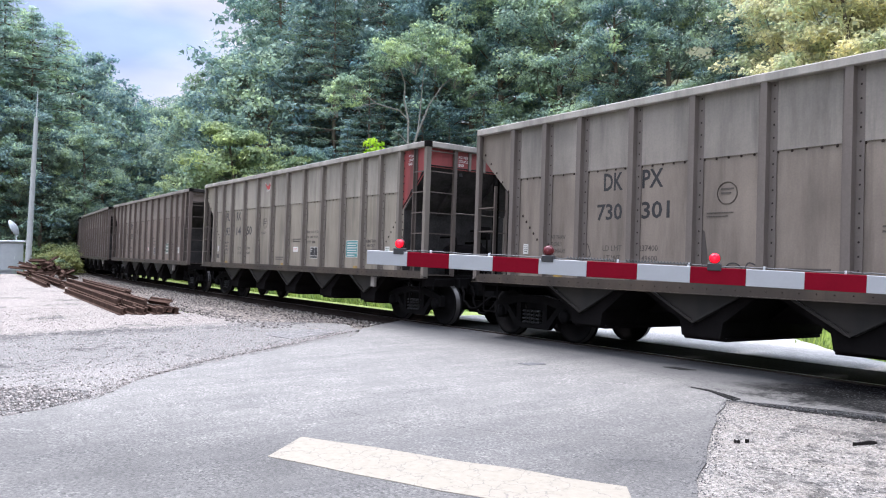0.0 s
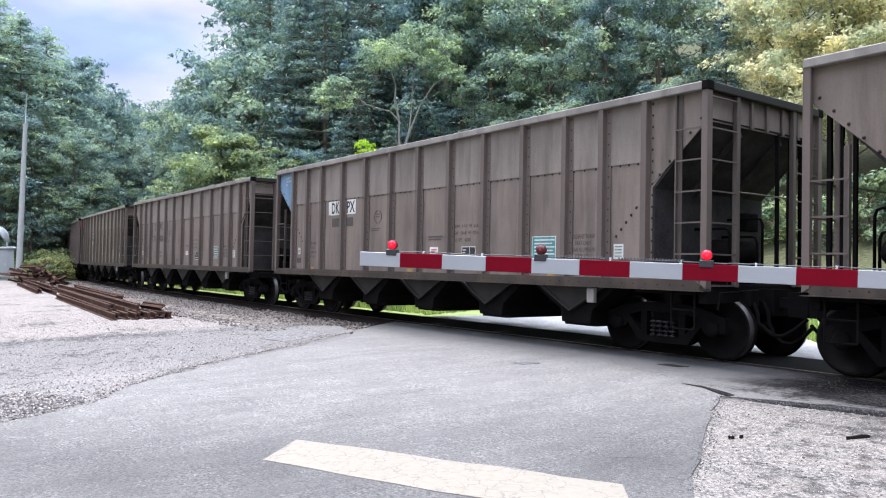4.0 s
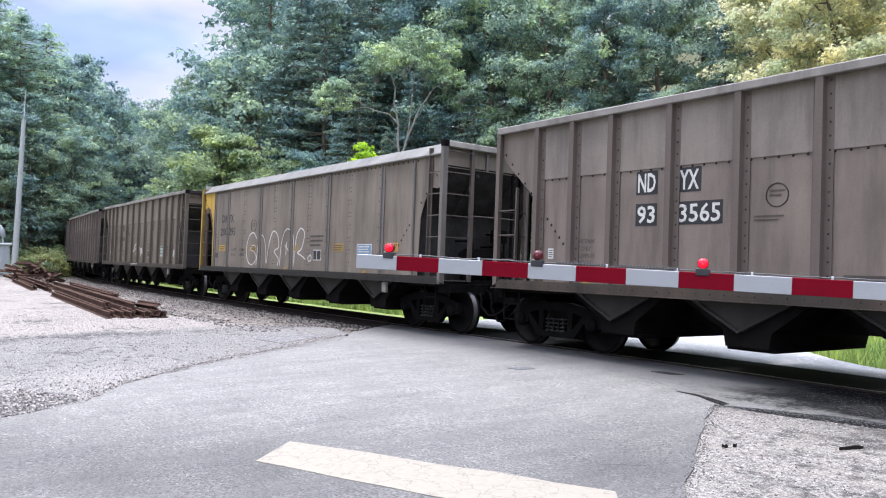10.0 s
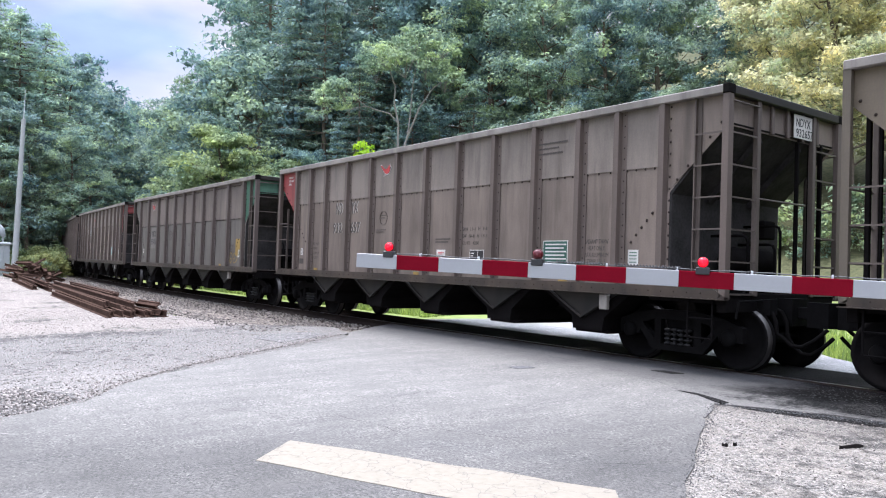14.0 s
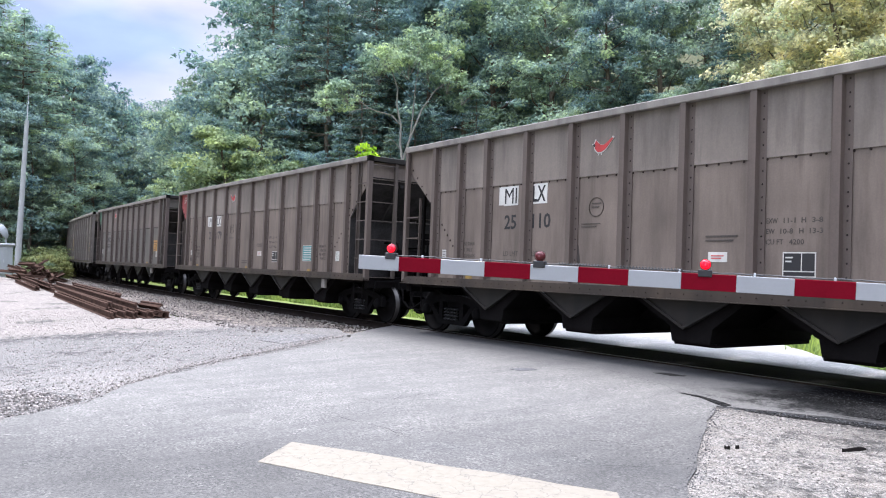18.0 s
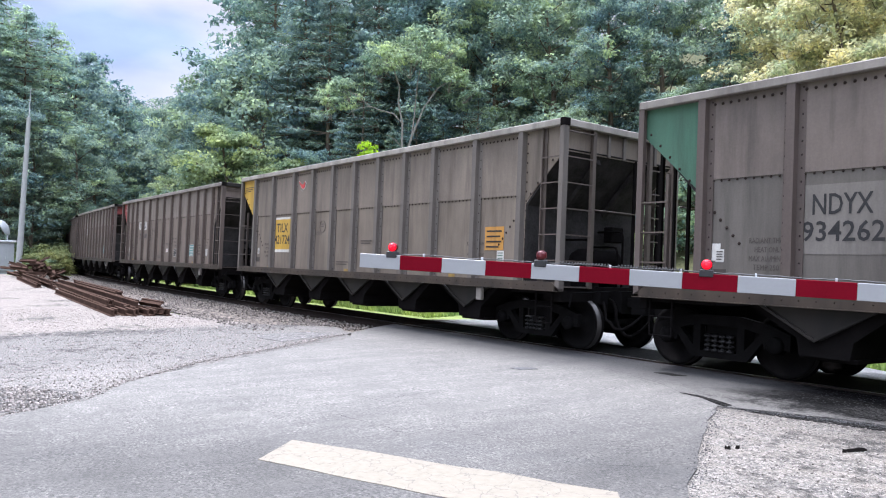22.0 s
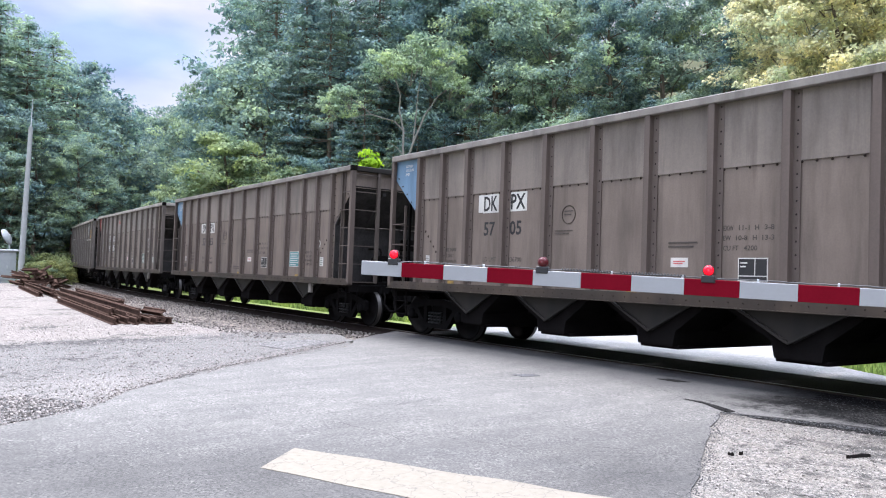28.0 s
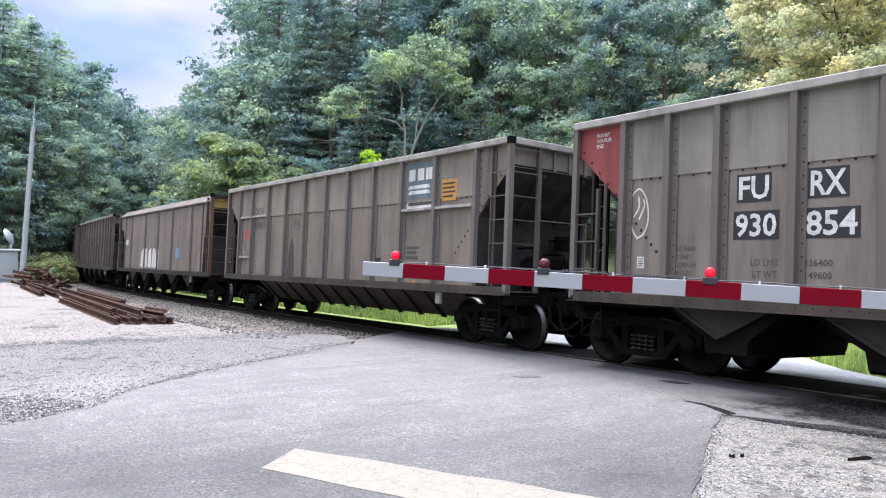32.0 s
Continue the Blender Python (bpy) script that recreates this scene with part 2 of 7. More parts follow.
SOOT = worn_paint("soot_stain", (0.0396, 0.0331, 0.0302), (0.0648, 0.054, 0.0468), 0.5)


def falloff(n, l, value, lo, hi):
    """0 to 1 as a value goes from lo to hi."""
    r = n.new("ShaderNodeMapRange")
    r.interpolation_type = "SMOOTHSTEP"
    r.inputs["From Min"].default_value, r.inputs["From Max"].default_value = lo, hi
    l.new(value, r.inputs["Value"])
    return r.outputs["Result"]


def weighed(n, l, *terms):
    """The sum of values, each times a number."""
    total = None
    for v, k in terms:
        m = n.new("ShaderNodeMath")
        m.operation = "MULTIPLY_ADD"
        l.new(v, m.inputs[0])
        m.inputs[1].default_value = k
        if total is None:
            m.inputs[2].default_value = 0.0
        else:
            l.new(total, m.inputs[2])
        total = m.outputs["Value"]
    return total


def times(n, l, a, b):
    m = n.new("ShaderNodeMath")
    m.operation = "MULTIPLY"
    l.new(a, m.inputs[0])
    l.new(b, m.inputs[1])
    return m.outputs["Value"]


def asphalt(name, tone, smooth=None, coal=False):
    m, n, l, b = node_material(name, 0.8, 0, 0.35)
    geo, xyz = n.new("ShaderNodeNewGeometry"), n.new("ShaderNodeSeparateXYZ")
    l.new(geo.outputs["Position"], xyz.inputs["Vector"])
    chips = n.new("ShaderNodeTexVoronoi")
    chips.inputs["Scale"].default_value = 56
    l.new(geo.outputs["Position"], chips.inputs["Vector"])
    sep = n.new("ShaderNodeSeparateColor")
    l.new(chips.outputs["Color"], sep.inputs["Color"])
    grain = noise_of(n, l, 46, 5, 0.8, world_space=True)
    wide = noise_of(n, l, 0.45, 5, 0.6, world_space=True)
    mid = noise_of(n, l, 1.9, 7, 0.7, world_space=True)
    fine = noise_of(n, l, 14, 6, 0.75, world_space=True)
    c = ramp(n, l, wide, [(0.3, tuple(v * 0.78 for v in tone)), (0.7, tuple(v * 1.16 for v in tone))])
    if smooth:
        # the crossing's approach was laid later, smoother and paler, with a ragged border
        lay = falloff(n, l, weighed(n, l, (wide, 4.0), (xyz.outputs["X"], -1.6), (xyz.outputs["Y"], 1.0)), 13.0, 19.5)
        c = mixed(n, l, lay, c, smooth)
        # where tyres have polished it, and where they have drawn dust along
        drawn = noise_of(n, l, 1.1, 5, 0.65, (2.6, 0.5, 1), world_space=True)
        c = mixed(n, l, 0.5, c, ramp(n, l, drawn, [(0.35, (0.36, 0.36, 0.37)), (0.65, (0.62, 0.62, 0.61))]), "OVERLAY")
    c = mixed(n, l, 0.5, c, ramp(n, l, mid, [(0.3, (0.34, 0.34, 0.34)), (0.7, (0.64, 0.64, 0.64))]), "OVERLAY")
    c = mixed(n, l, 0.35, c, ramp(n, l, fine, [(0.3, (0.3, 0.3, 0.3)), (0.7, (0.7, 0.7, 0.7))]), "OVERLAY")
    worn = ramp(n, l, mid, [(0.36, (0.25, 0.25, 0.25)), (0.62, (1, 1, 1))])
    c = mixed(n, l, worn, c, mixed(n, l, 0.9, c, ramp(n, l, sep.outputs["Red"], [(0.0, (0.18, 0.18, 0.18)), (0.55, (0.5, 0.5, 0.5)), (0.93, (0.66, 0.66, 0.66)), (1.0, (1.0, 0.99, 0.97))]), "OVERLAY"))
    c = mixed(n, l, 0.62, c, ramp(n, l, grain, [(0.34, (0.2, 0.2, 0.2)), (0.66, (0.8, 0.8, 0.8))]), "OVERLAY")
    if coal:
        # coal dust, thickest past the road's edge, with train shadow painted beside the rail
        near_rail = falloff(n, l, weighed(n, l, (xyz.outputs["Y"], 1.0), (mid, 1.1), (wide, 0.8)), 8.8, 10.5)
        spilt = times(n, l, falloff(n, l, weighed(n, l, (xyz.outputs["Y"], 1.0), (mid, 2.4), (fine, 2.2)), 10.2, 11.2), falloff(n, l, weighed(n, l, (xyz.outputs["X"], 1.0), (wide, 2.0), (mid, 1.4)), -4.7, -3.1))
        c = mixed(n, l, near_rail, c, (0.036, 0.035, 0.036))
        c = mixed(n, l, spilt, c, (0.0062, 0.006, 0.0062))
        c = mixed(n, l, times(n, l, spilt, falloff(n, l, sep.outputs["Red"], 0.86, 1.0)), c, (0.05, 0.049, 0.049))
        # the darkened parts are dull where the bare asphalt still has some gloss
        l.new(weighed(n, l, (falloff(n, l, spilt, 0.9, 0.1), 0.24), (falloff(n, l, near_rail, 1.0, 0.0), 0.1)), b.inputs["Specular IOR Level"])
    l.new(c, b.inputs["Base Color"])
    bumped(n, l, b, grain, 0.6, 0.008)
    return m


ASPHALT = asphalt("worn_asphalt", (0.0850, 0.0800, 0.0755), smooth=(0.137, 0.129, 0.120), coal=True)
ASPHALT_DARK = asphalt("fresh_asphalt_patch", (0.0809, 0.0809, 0.0837))
ASPHALT_PALE = asphalt("sun_bleached_road", (0.29, 0.283, 0.279))
# near-black asphalt; between the rails it holds the train's shadow besides coal dust
BLACKENED_ASPHALT = asphalt("coal_dusted_asphalt", (0.0105, 0.0102, 0.0102))
BLACKENED_ASPHALT.node_tree.nodes["Principled BSDF"].inputs["Specular IOR Level"].default_value = 0.05
PALE_POLE = plain("pale_grey_pole", (0.26, 0.27, 0.27), 0.6, 0, 4, 0.12)
COAL_GRIT = gravelly("coal_black_grit", [(0.0, (0.006, 0.006, 0.006)), (0.6, (0.018, 0.0175, 0.0175)), (1.0, (0.06, 0.058, 0.057))], 60, 1.0)
COAL_GRIT.node_tree.nodes["Principled BSDF"].inputs["Specular IOR Level"].default_value = 0.03
DARK_GRAVEL = gravelly("washed_dark_gravel", [(0.0, (0.022, 0.021, 0.02)), (0.5, (0.075, 0.071, 0.068)), (1.0, (0.24, 0.228, 0.218))], 48, 1.0)


def crushed_stone(name, dust, pale, grey, dark, scale, yard):
    """Crushed stone trodden into pale dust, with washed-out grey stretches and black specks."""
    m, n, l, b = node_material(name, 0.92, 0, 0.15)
    geo, xyz = n.new("ShaderNodeNewGeometry"), n.new("ShaderNodeSeparateXYZ")
    l.new(geo.outputs["Position"], xyz.inputs["Vector"])
    cells = []
    for k in (scale, scale * 2.3):
        v = n.new("ShaderNodeTexVoronoi")
        v.inputs["Scale"].default_value = k
        l.new(geo.outputs["Position"], v.inputs["Vector"])
        sep = n.new("ShaderNodeSeparateColor")
        l.new(v.outputs["Color"], sep.inputs["Color"])
        cells.append((sep.outputs["Red"], v.outputs["Distance"]))
    big, mid, fine = (noise_of(n, l, k, 6, 0.65, world_space=True) for k in (0.5, 2.4, 11))
    stones = ramp(n, l, cells[0][0], [(0.0, tuple(v * 0.5 for v in grey)), (0.1, tuple(v * 0.75 for v in grey)), (0.45, tuple(v * 1.3 for v in grey)), (0.8, pale), (1.0, tuple(v * 1.15 for v in pale))])
    grit = ramp(n, l, cells[1][0], [(0.0, dark), (0.3, grey), (1.0, pale)])
    c = mixed(n, l, ramp(n, l, fine, [(0.35, (0.15, 0.15, 0.15)), (0.65, (0.85, 0.85, 0.85))]), stones, grit)
    c = mixed(n, l, falloff(n, l, mid, 0.5, 0.72), c, mixed(n, l, 0.4, grey, grit))
    if yard:
        # the trodden yard beyond, pale and dusty; a dirty seam where it meets the stones; washed grey before it
        edge = weighed(n, l, (xyz.outputs["X"], -1.0), (xyz.outputs["Y"], -0.06), (mid, 3.4), (fine, 0.9))
        seam = times(n, l, times(n, l, falloff(n, l, edge, 17.3, 18.4), falloff(n, l, edge, 19.6, 18.6)), falloff(n, l, big, 0.42, 0.56))
        washed = falloff(n, l, weighed(n, l, (xyz.outputs["X"], -1.0), (big, 5.0), (mid, 4.0)), 14.0, 17.5)
        c = mixed(n, l, times(n, l, washed, falloff(n, l, fine, 0.3, 0.62)), c, grey)
        c = mixed(n, l, times(n, l, seam, falloff(n, l, fine, 0.38, 0.6)), c, dark)
        c = mixed(n, l, falloff(n, l, edge, 18.6, 19.4), c, mixed(n, l, 0.5, dust, stones))
    else:
        c = mixed(n, l, falloff(n, l, mid, 0.42, 0.66), c, mixed(n, l, 0.45, dust, grit))
        spilt = falloff(n, l, weighed(n, l, (xyz.outputs["Y"], 1.0), (big, 2.2), (mid, 2.2), (fine, 1.6)), 10.2, 11.6)
        c = mixed(n, l, times(n, l, spilt, falloff(n, l, fine, 0.25, 0.55)), c, (0.02, 0.019, 0.019))
    # dirt trodden in between the stones, and the dark gaps among them
    dirt, gaps = noise_of(n, l, 4.5, 7, 0.72, world_space=True), noise_of(n, l, 34, 4, 0.7, world_space=True)
    c = mixed(n, l, times(n, l, falloff(n, l, weighed(n, l, (dirt, 1.0), (big, 0.9)), 1.0, 1.12), falloff(n, l, gaps, 0.34, 0.54)), c, tuple(v * 0.42 for v in grey))
    c = mixed(n, l, 0.5, c, ramp(n, l, fine, [(0.3, (0.26, 0.255, 0.25)), (0.7, (0.7, 0.7, 0.69))]), "OVERLAY")
    c = mixed(n, l, 0.75, c, ramp(n, l, gaps, [(0.32, (0.16, 0.16, 0.16)), (0.5, (0.56, 0.56, 0.56)), (0.7, (0.82, 0.82, 0.81))]), "OVERLAY")
    l.new(c, b.inputs["Base Color"])
    bumped(n, l, b, cells[0][1], 0.9, 0.018)
    return m


LOT = crushed_stone("crushed_stone_yard", (0.215, 0.183, 0.162), (0.295, 0.27, 0.25), (0.135, 0.128, 0.123), (0.04, 0.038, 0.037), 52, True)
VERGE = crushed_stone("crushed_stone_verge", (0.218, 0.194, 0.171), (0.275, 0.25, 0.224), (0.108, 0.102, 0.096), (0.03, 0.028, 0.026), 44, False)
CONCRETE = gravelly("pale_broken_concrete", [(0.0, (0.05, 0.048, 0.047)), (0.35, (0.12, 0.115, 0.112)), (1.0, (0.2, 0.192, 0.188))], 30, 0.7)
BALLAST = gravelly("track_ballast", [(0.0, (0.0319, 0.0268, 0.0228)), (0.5, (0.106, 0.0902, 0.0774)), (1.0, (0.223, 0.189, 0.164))], 14, 1.0)


def earth():
    """Grass on the flat, leaf litter under the trees higher up."""
    m, n, l, b = node_material("grassy_earth", 0.95, 0, 0.15)
    geo, xyz = n.new("ShaderNodeNewGeometry"), n.new("ShaderNodeSeparateXYZ")
    l.new(geo.outputs["Position"], xyz.inputs["Vector"])
    up = n.new("ShaderNodeMapRange")
    up.inputs["From Min"].default_value, up.inputs["From Max"].default_value = -0.1, 1.2
    l.new(xyz.outputs["Z"], up.inputs["Value"])
    a, f = noise_of(n, l, 0.8, 5, world_space=True), noise_of(n, l, 7, 4, world_space=True)
    grass = mixed(n, l, 0.5, ramp(n, l, a, [(0.3, (0.13, 0.17, 0.05)), (0.7, (0.22, 0.26, 0.09))]), ramp(n, l, f, [(0.3, (0.1, 0.14, 0.04)), (0.7, (0.24, 0.28, 0.1))]))
    litter = ramp(n, l, f, [(0.3, (0.03, 0.035, 0.016)), (0.7, (0.09, 0.09, 0.045))])
    l.new(mixed(n, l, up.outputs["Result"], grass, litter), b.inputs["Base Color"])
    bumped(n, l, b, f, 0.6, 0.05)
    return m


EARTH = earth()
def line_paint():
    m, n, l, b = node_material("cracked_road_paint", 0.75, 0, 0.3)
    geo = n.new("ShaderNodeNewGeometry")
    v = n.new("ShaderNodeTexVoronoi")
    v.feature = "DISTANCE_TO_EDGE"
    v.inputs["Scale"].default_value = 3.4
    warp = n.new("ShaderNodeMapping")
    l.new(geo.outputs["Position"], warp.inputs["Vector"])
    drift = n.new("ShaderNodeTexNoise")
    drift.inputs["Scale"].default_value, drift.inputs["Detail"].default_value = 5.0, 4.0
    l.new(geo.outputs["Position"], drift.inputs["Vector"])
    add = n.new("ShaderNodeVectorMath")
    add.operation = "MULTIPLY_ADD"
    l.new(drift.outputs["Color"], add.inputs[0])
    add.inputs[1].default_value = (0.35, 0.35, 0.35)
    l.new(warp.outputs["Vector"], add.inputs[2])
    l.new(add.outputs["Vector"], v.inputs["Vector"])
    wear = noise_of(n, l, 14, 6, 0.7, world_space=True)
    c = ramp(n, l, wear, [(0.28, (0.11, 0.1, 0.085)), (0.4, (0.185, 0.164, 0.13)), (0.8, (0.226, 0.201, 0.162))])
    c = mixed(n, l, ramp(n, l, v.outputs["Distance"], [(0.0, (1, 1, 1)), (0.022, (0, 0, 0))]), c, (0.12, 0.105, 0.095))
    l.new(c, b.inputs["Base Color"])
    bumped(n, l, b, wear, 0.3, 0.004)
    return m


LINE = line_paint()
GATE_WHITE = plain("reflective_white_sheeting", (0.261, 0.268, 0.281), 0.4, 0, 5, 0.06, 0.03)
GATE_RED = plain("reflective_red_sheeting", (0.125, 0.004, 0.011), 0.75, 0, 5, 0.12, 0.03)
LAMP_LENS = plain("unlit_red_lens", (0.07, 0.003, 0.006), 0.3, 0, 8, 0.1, 0.0)
LAMP_CASE = plain("black_lamp_housing", (0.02, 0.02, 0.022), 0.5)
CABLE = plain("grey_cable", (0.05, 0.05, 0.052), 0.6)
GALV = plain("galvanised_steel", (0.4, 0.42, 0.44), 0.5, 0.2, 5, 0.12)
CABINET = plain("grey_aluminium_cabinet", (0.3, 0.32, 0.34), 0.5, 0.1, 3, 0.1)
RUST = plain("rusty_scrap_rail", (0.058, 0.036, 0.028), 0.85, 0, 4, 0.5, 0.3)
BARK = plain("grey_bark", (0.12, 0.1, 0.08), 0.95, 0, 7, 0.45, 0.6)
PALE_BARK = plain("pale_bark", (0.21, 0.2, 0.185), 0.9, 0, 7, 0.3, 0.5)
# haze is put into the hillside greens: blue raised, hemlock paled as well
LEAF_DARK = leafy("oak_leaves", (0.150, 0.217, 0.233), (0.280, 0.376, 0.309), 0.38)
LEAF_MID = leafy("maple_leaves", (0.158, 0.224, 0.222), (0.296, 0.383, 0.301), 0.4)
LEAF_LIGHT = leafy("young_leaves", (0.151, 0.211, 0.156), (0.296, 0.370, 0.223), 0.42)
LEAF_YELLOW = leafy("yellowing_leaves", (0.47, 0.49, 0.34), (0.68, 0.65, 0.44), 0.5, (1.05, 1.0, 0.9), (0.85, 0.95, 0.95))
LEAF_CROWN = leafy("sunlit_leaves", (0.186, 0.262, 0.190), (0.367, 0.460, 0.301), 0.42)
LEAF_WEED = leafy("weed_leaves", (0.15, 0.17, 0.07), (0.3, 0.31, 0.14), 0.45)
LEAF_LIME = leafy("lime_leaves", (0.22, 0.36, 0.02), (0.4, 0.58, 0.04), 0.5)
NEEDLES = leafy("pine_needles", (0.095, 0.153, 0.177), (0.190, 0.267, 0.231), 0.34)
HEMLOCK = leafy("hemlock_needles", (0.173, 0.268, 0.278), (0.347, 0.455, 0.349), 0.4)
GRASS = leafy("meadow_grass", (0.17, 0.235, 0.06), (0.30, 0.37, 0.12), 0.4)


def glowing(name, colour, strength):
    m, n, l, b = node_material(name, 0.25)
    b.inputs["Base Color"].default_value = (*colour, 1)
    b.inputs["Emission Color"].default_value, b.inputs["Emission Strength"].default_value = (*colour, 1), strength
    return m


LAMP_LIT = glowing("lit_red_lens", (1.0, 0.002, 0.016), 0.36)


# ---- mesh helpers ----
def add_box(bm, x0, x1, y0, y1, z0, z1):
    v = [bm.verts.new((x, y, z)) for x in (x0, x1) for y in (y0, y1) for z in (z0, z1)]
    for f in ((0, 1, 3, 2), (4, 6, 7, 5), (0, 4, 5, 1), (2, 3, 7, 6), (0, 2, 6, 4), (1, 5, 7, 3)):
        bm.faces.new([v[i] for i in f])
    return v


def add_prism(bm, outline, low, high, axis="y"):
    """A plate: outline in the plane across axis, from low to high along it."""
    put = {"y": lambda a, b, c: (a, c, b), "x": lambda a, b, c: (c, a, b), "z": lambda a, b, c: (a, b, c)}[axis]
    one = [bm.verts.new(put(a, b, low)) for a, b in outline]
    two = [bm.verts.new(put(a, b, high)) for a, b in outline]
    bm.faces.new(one)
    bm.faces.new(two[::-1])
    for i in range(len(outline)):
        j = (i + 1) % len(outline)
        bm.faces.new((one[i], one[j], two[j], two[i]))


def add_tube(bm, a, b, r0, r1=None, sides=6):
    a, b = Vector(a), Vector(b)
    r1 = r0 if r1 is None else r1
    d = (b - a).normalized()
    e = d.orthogonal().normalized()
    f = d.cross(e)
    rings = []
    for p, r in ((a, r0), (b, r1)):
        rings.append([bm.verts.new(p + (e * math.cos(k * math.tau / sides) + f * math.sin(k * math.tau / sides)) * r) for k in range(sides)])
    for k in range(sides):
        j = (k + 1) % sides
        bm.faces.new((rings[0][k], rings[0][j], rings[1][j], rings[1][k]))
    bm.faces.new(rings[0][::-1])
    bm.faces.new(rings[1])


def add_pipe(bm, points, r, sides=6):
    """One bent tube through the points."""
    pts = [Vector(p) for p in points]
    rings = []
    for i, p in enumerate(pts):
        d = (pts[min(i + 1, len(pts) - 1)] - pts[max(i - 1, 0)]).normalized()
        e = d.cross(Vector((0.31, 0.9, 0.29))).normalized()
        f = d.cross(e)
        rings.append([bm.verts.new(p + (e * math.cos(k * math.tau / sides) + f * math.sin(k * math.tau / sides)) * r) for k in range(sides)])
    for a, b in zip(rings, rings[1:]):
        for k in range(sides):
            j = (k + 1) % sides
            bm.faces.new((a[k], a[j], b[j], b[k])).smooth = True
    bm.faces.new(rings[0][::-1])
    bm.faces.new(rings[-1])


def add_lathe(bm, profile, sides=24, axis="y", centre=(0, 0, 0), mats=None):
    """Turns a profile of (radius, along) about an axis."""
    rings = []
    for r, h in profile:
        ring = []
        for k in range(sides):
            c, s = math.cos(k * math.tau / sides) * r, math.sin(k * math.tau / sides) * r
            p = {"y": (c, h, s), "z": (c, s, h), "x": (h, c, s)}[axis]
            ring.append(bm.verts.new(Vector(p) + Vector(centre)))
        rings.append(ring)
    for i in range(len(rings) - 1):
        for k in range(sides):
            j = (k + 1) % sides
            f = bm.faces.new((rings[i][k], rings[i][j], rings[i + 1][j], rings[i + 1][k]))
            if mats:
                f.material_index = mats[i]
            f.smooth = True
    bm.faces.new(rings[0][::-1])
    bm.faces.new(rings[-1])


def bevelled(bm, width=0.006):
    bmesh.ops.recalc_face_normals(bm, faces=bm.faces)
    bmesh.ops.bevel(bm, geom=list(bm.edges), offset=width, segments=1, affect="EDGES", profile=0.6)
    return bm


def mesh_of(name, bm, materials):
    bmesh.ops.recalc_face_normals(bm, faces=bm.faces)
    me = bpy.data.meshes.new(name)
    bm.to_mesh(me)
    bm.free()
    for m in materials if isinstance(materials, (list, tuple)) else [materials]:
        me.materials.append(m)
    return me


def part(name, bm, material, parent, label="", at=None):
    """One mesh object under a thing or under a part; bm is a bmesh or a mesh that alike pieces share."""
    me = bm if isinstance(bm, bpy.types.Mesh) else mesh_of(name, bm, material)
    ob = new(name, me)
    ob.parent = parent
    if at is not None:
        ob.matrix_basis = at
    if label:
        ob["label"] = label
    return ob


def boxes(*dims, bevel=0.0):
    bm = bmesh.new()
    for d in dims:
        add_box(bm, *d)
    return bevelled(bm, bevel) if bevel else bm


def arrays_mesh(name, verts, faces, materials):
    """A mesh from arrays, with all faces of one size."""
    verts, faces = np.asarray(verts, np.float32), np.asarray(faces, np.int32)
    me = bpy.data.meshes.new(name)
    me.vertices.add(len(verts))
    me.vertices.foreach_set("co", verts.ravel())
    k = faces.shape[1]
    me.loops.add(faces.size)
    me.loops.foreach_set("vertex_index", faces.ravel())
    me.polygons.add(len(faces))
    me.polygons.foreach_set("loop_start", np.arange(0, faces.size, k, dtype=np.int32))
    me.update(calc_edges=True)
    for m in materials if isinstance(materials, (list, tuple)) else [materials]:
        me.materials.append(m)
    return me


# ---- the track's line: straight by the crossing, then an easement into a left-hand bend ----
TRACK_Y, CANT, EASE_START, EASE_LENGTH, BEND = 10.945, 1.603, 14.4, 34.0, 0.00411
_u = np.arange(-420.0, 160.01, 0.25)
_k = BEND * np.clip((-_u - EASE_START) / EASE_LENGTH, 0, 1)
_z = int(np.argmin(abs(_u)))
_h = np.concatenate([[0], np.cumsum((_k[1:] + _k[:-1]) / 2 * 0.25)])
_h -= _h[_z]
_x = np.concatenate([[0], np.cumsum(np.cos((_h[1:] + _h[:-1]) / 2) * 0.25)])
_y = np.concatenate([[0], np.cumsum(np.sin((_h[1:] + _h[:-1]) / 2) * 0.25)])
_x, _y = _x - _x[_z], _y - _y[_z] + TRACK_Y


def on_track(u, lat=0.0, h=0.0):
    """A point beside the track's centre line, u metres along it: lat metres away from the road's near side, h above the rails' plane."""
    x, y, a = (float(np.interp(u, _u, v)) for v in (_x, _y, _h))
    c = radians(CANT)
    l, z = lat * math.cos(c) + h * math.sin(c), h * math.cos(c) - lat * math.sin(c)
    return Vector((x - math.sin(a) * l, y + math.cos(a) * l, z))


def beside_track(x, y):
    """Signed distance from the track's centre line, positive beyond it."""
    return y - np.interp(x, _x, _y)


def ground_height(x, y):
    d = beside_track(x, y)
    near = -0.06 - 0.24 * np.clip((d + 5.0) / 1.2, 0, 1)
    far = -0.3 - 0.25 * np.clip((d - 3.0) / 4, 0, 1)
    z = np.where(d < 0, near, far)
    hill = np.clip(d - 9.0, 0, None)
    z = z + 0.5 * hill * (1 - np.exp(-hill / 12)) * np.clip(1.25 - hill / 260, 0.25, 1)
    bank = np.clip(-d - 7.0, 0, 120) * np.clip((-x - 78) / 30, 0, 1)
    return z + 13 * (1 - np.exp(-0.045 * bank))


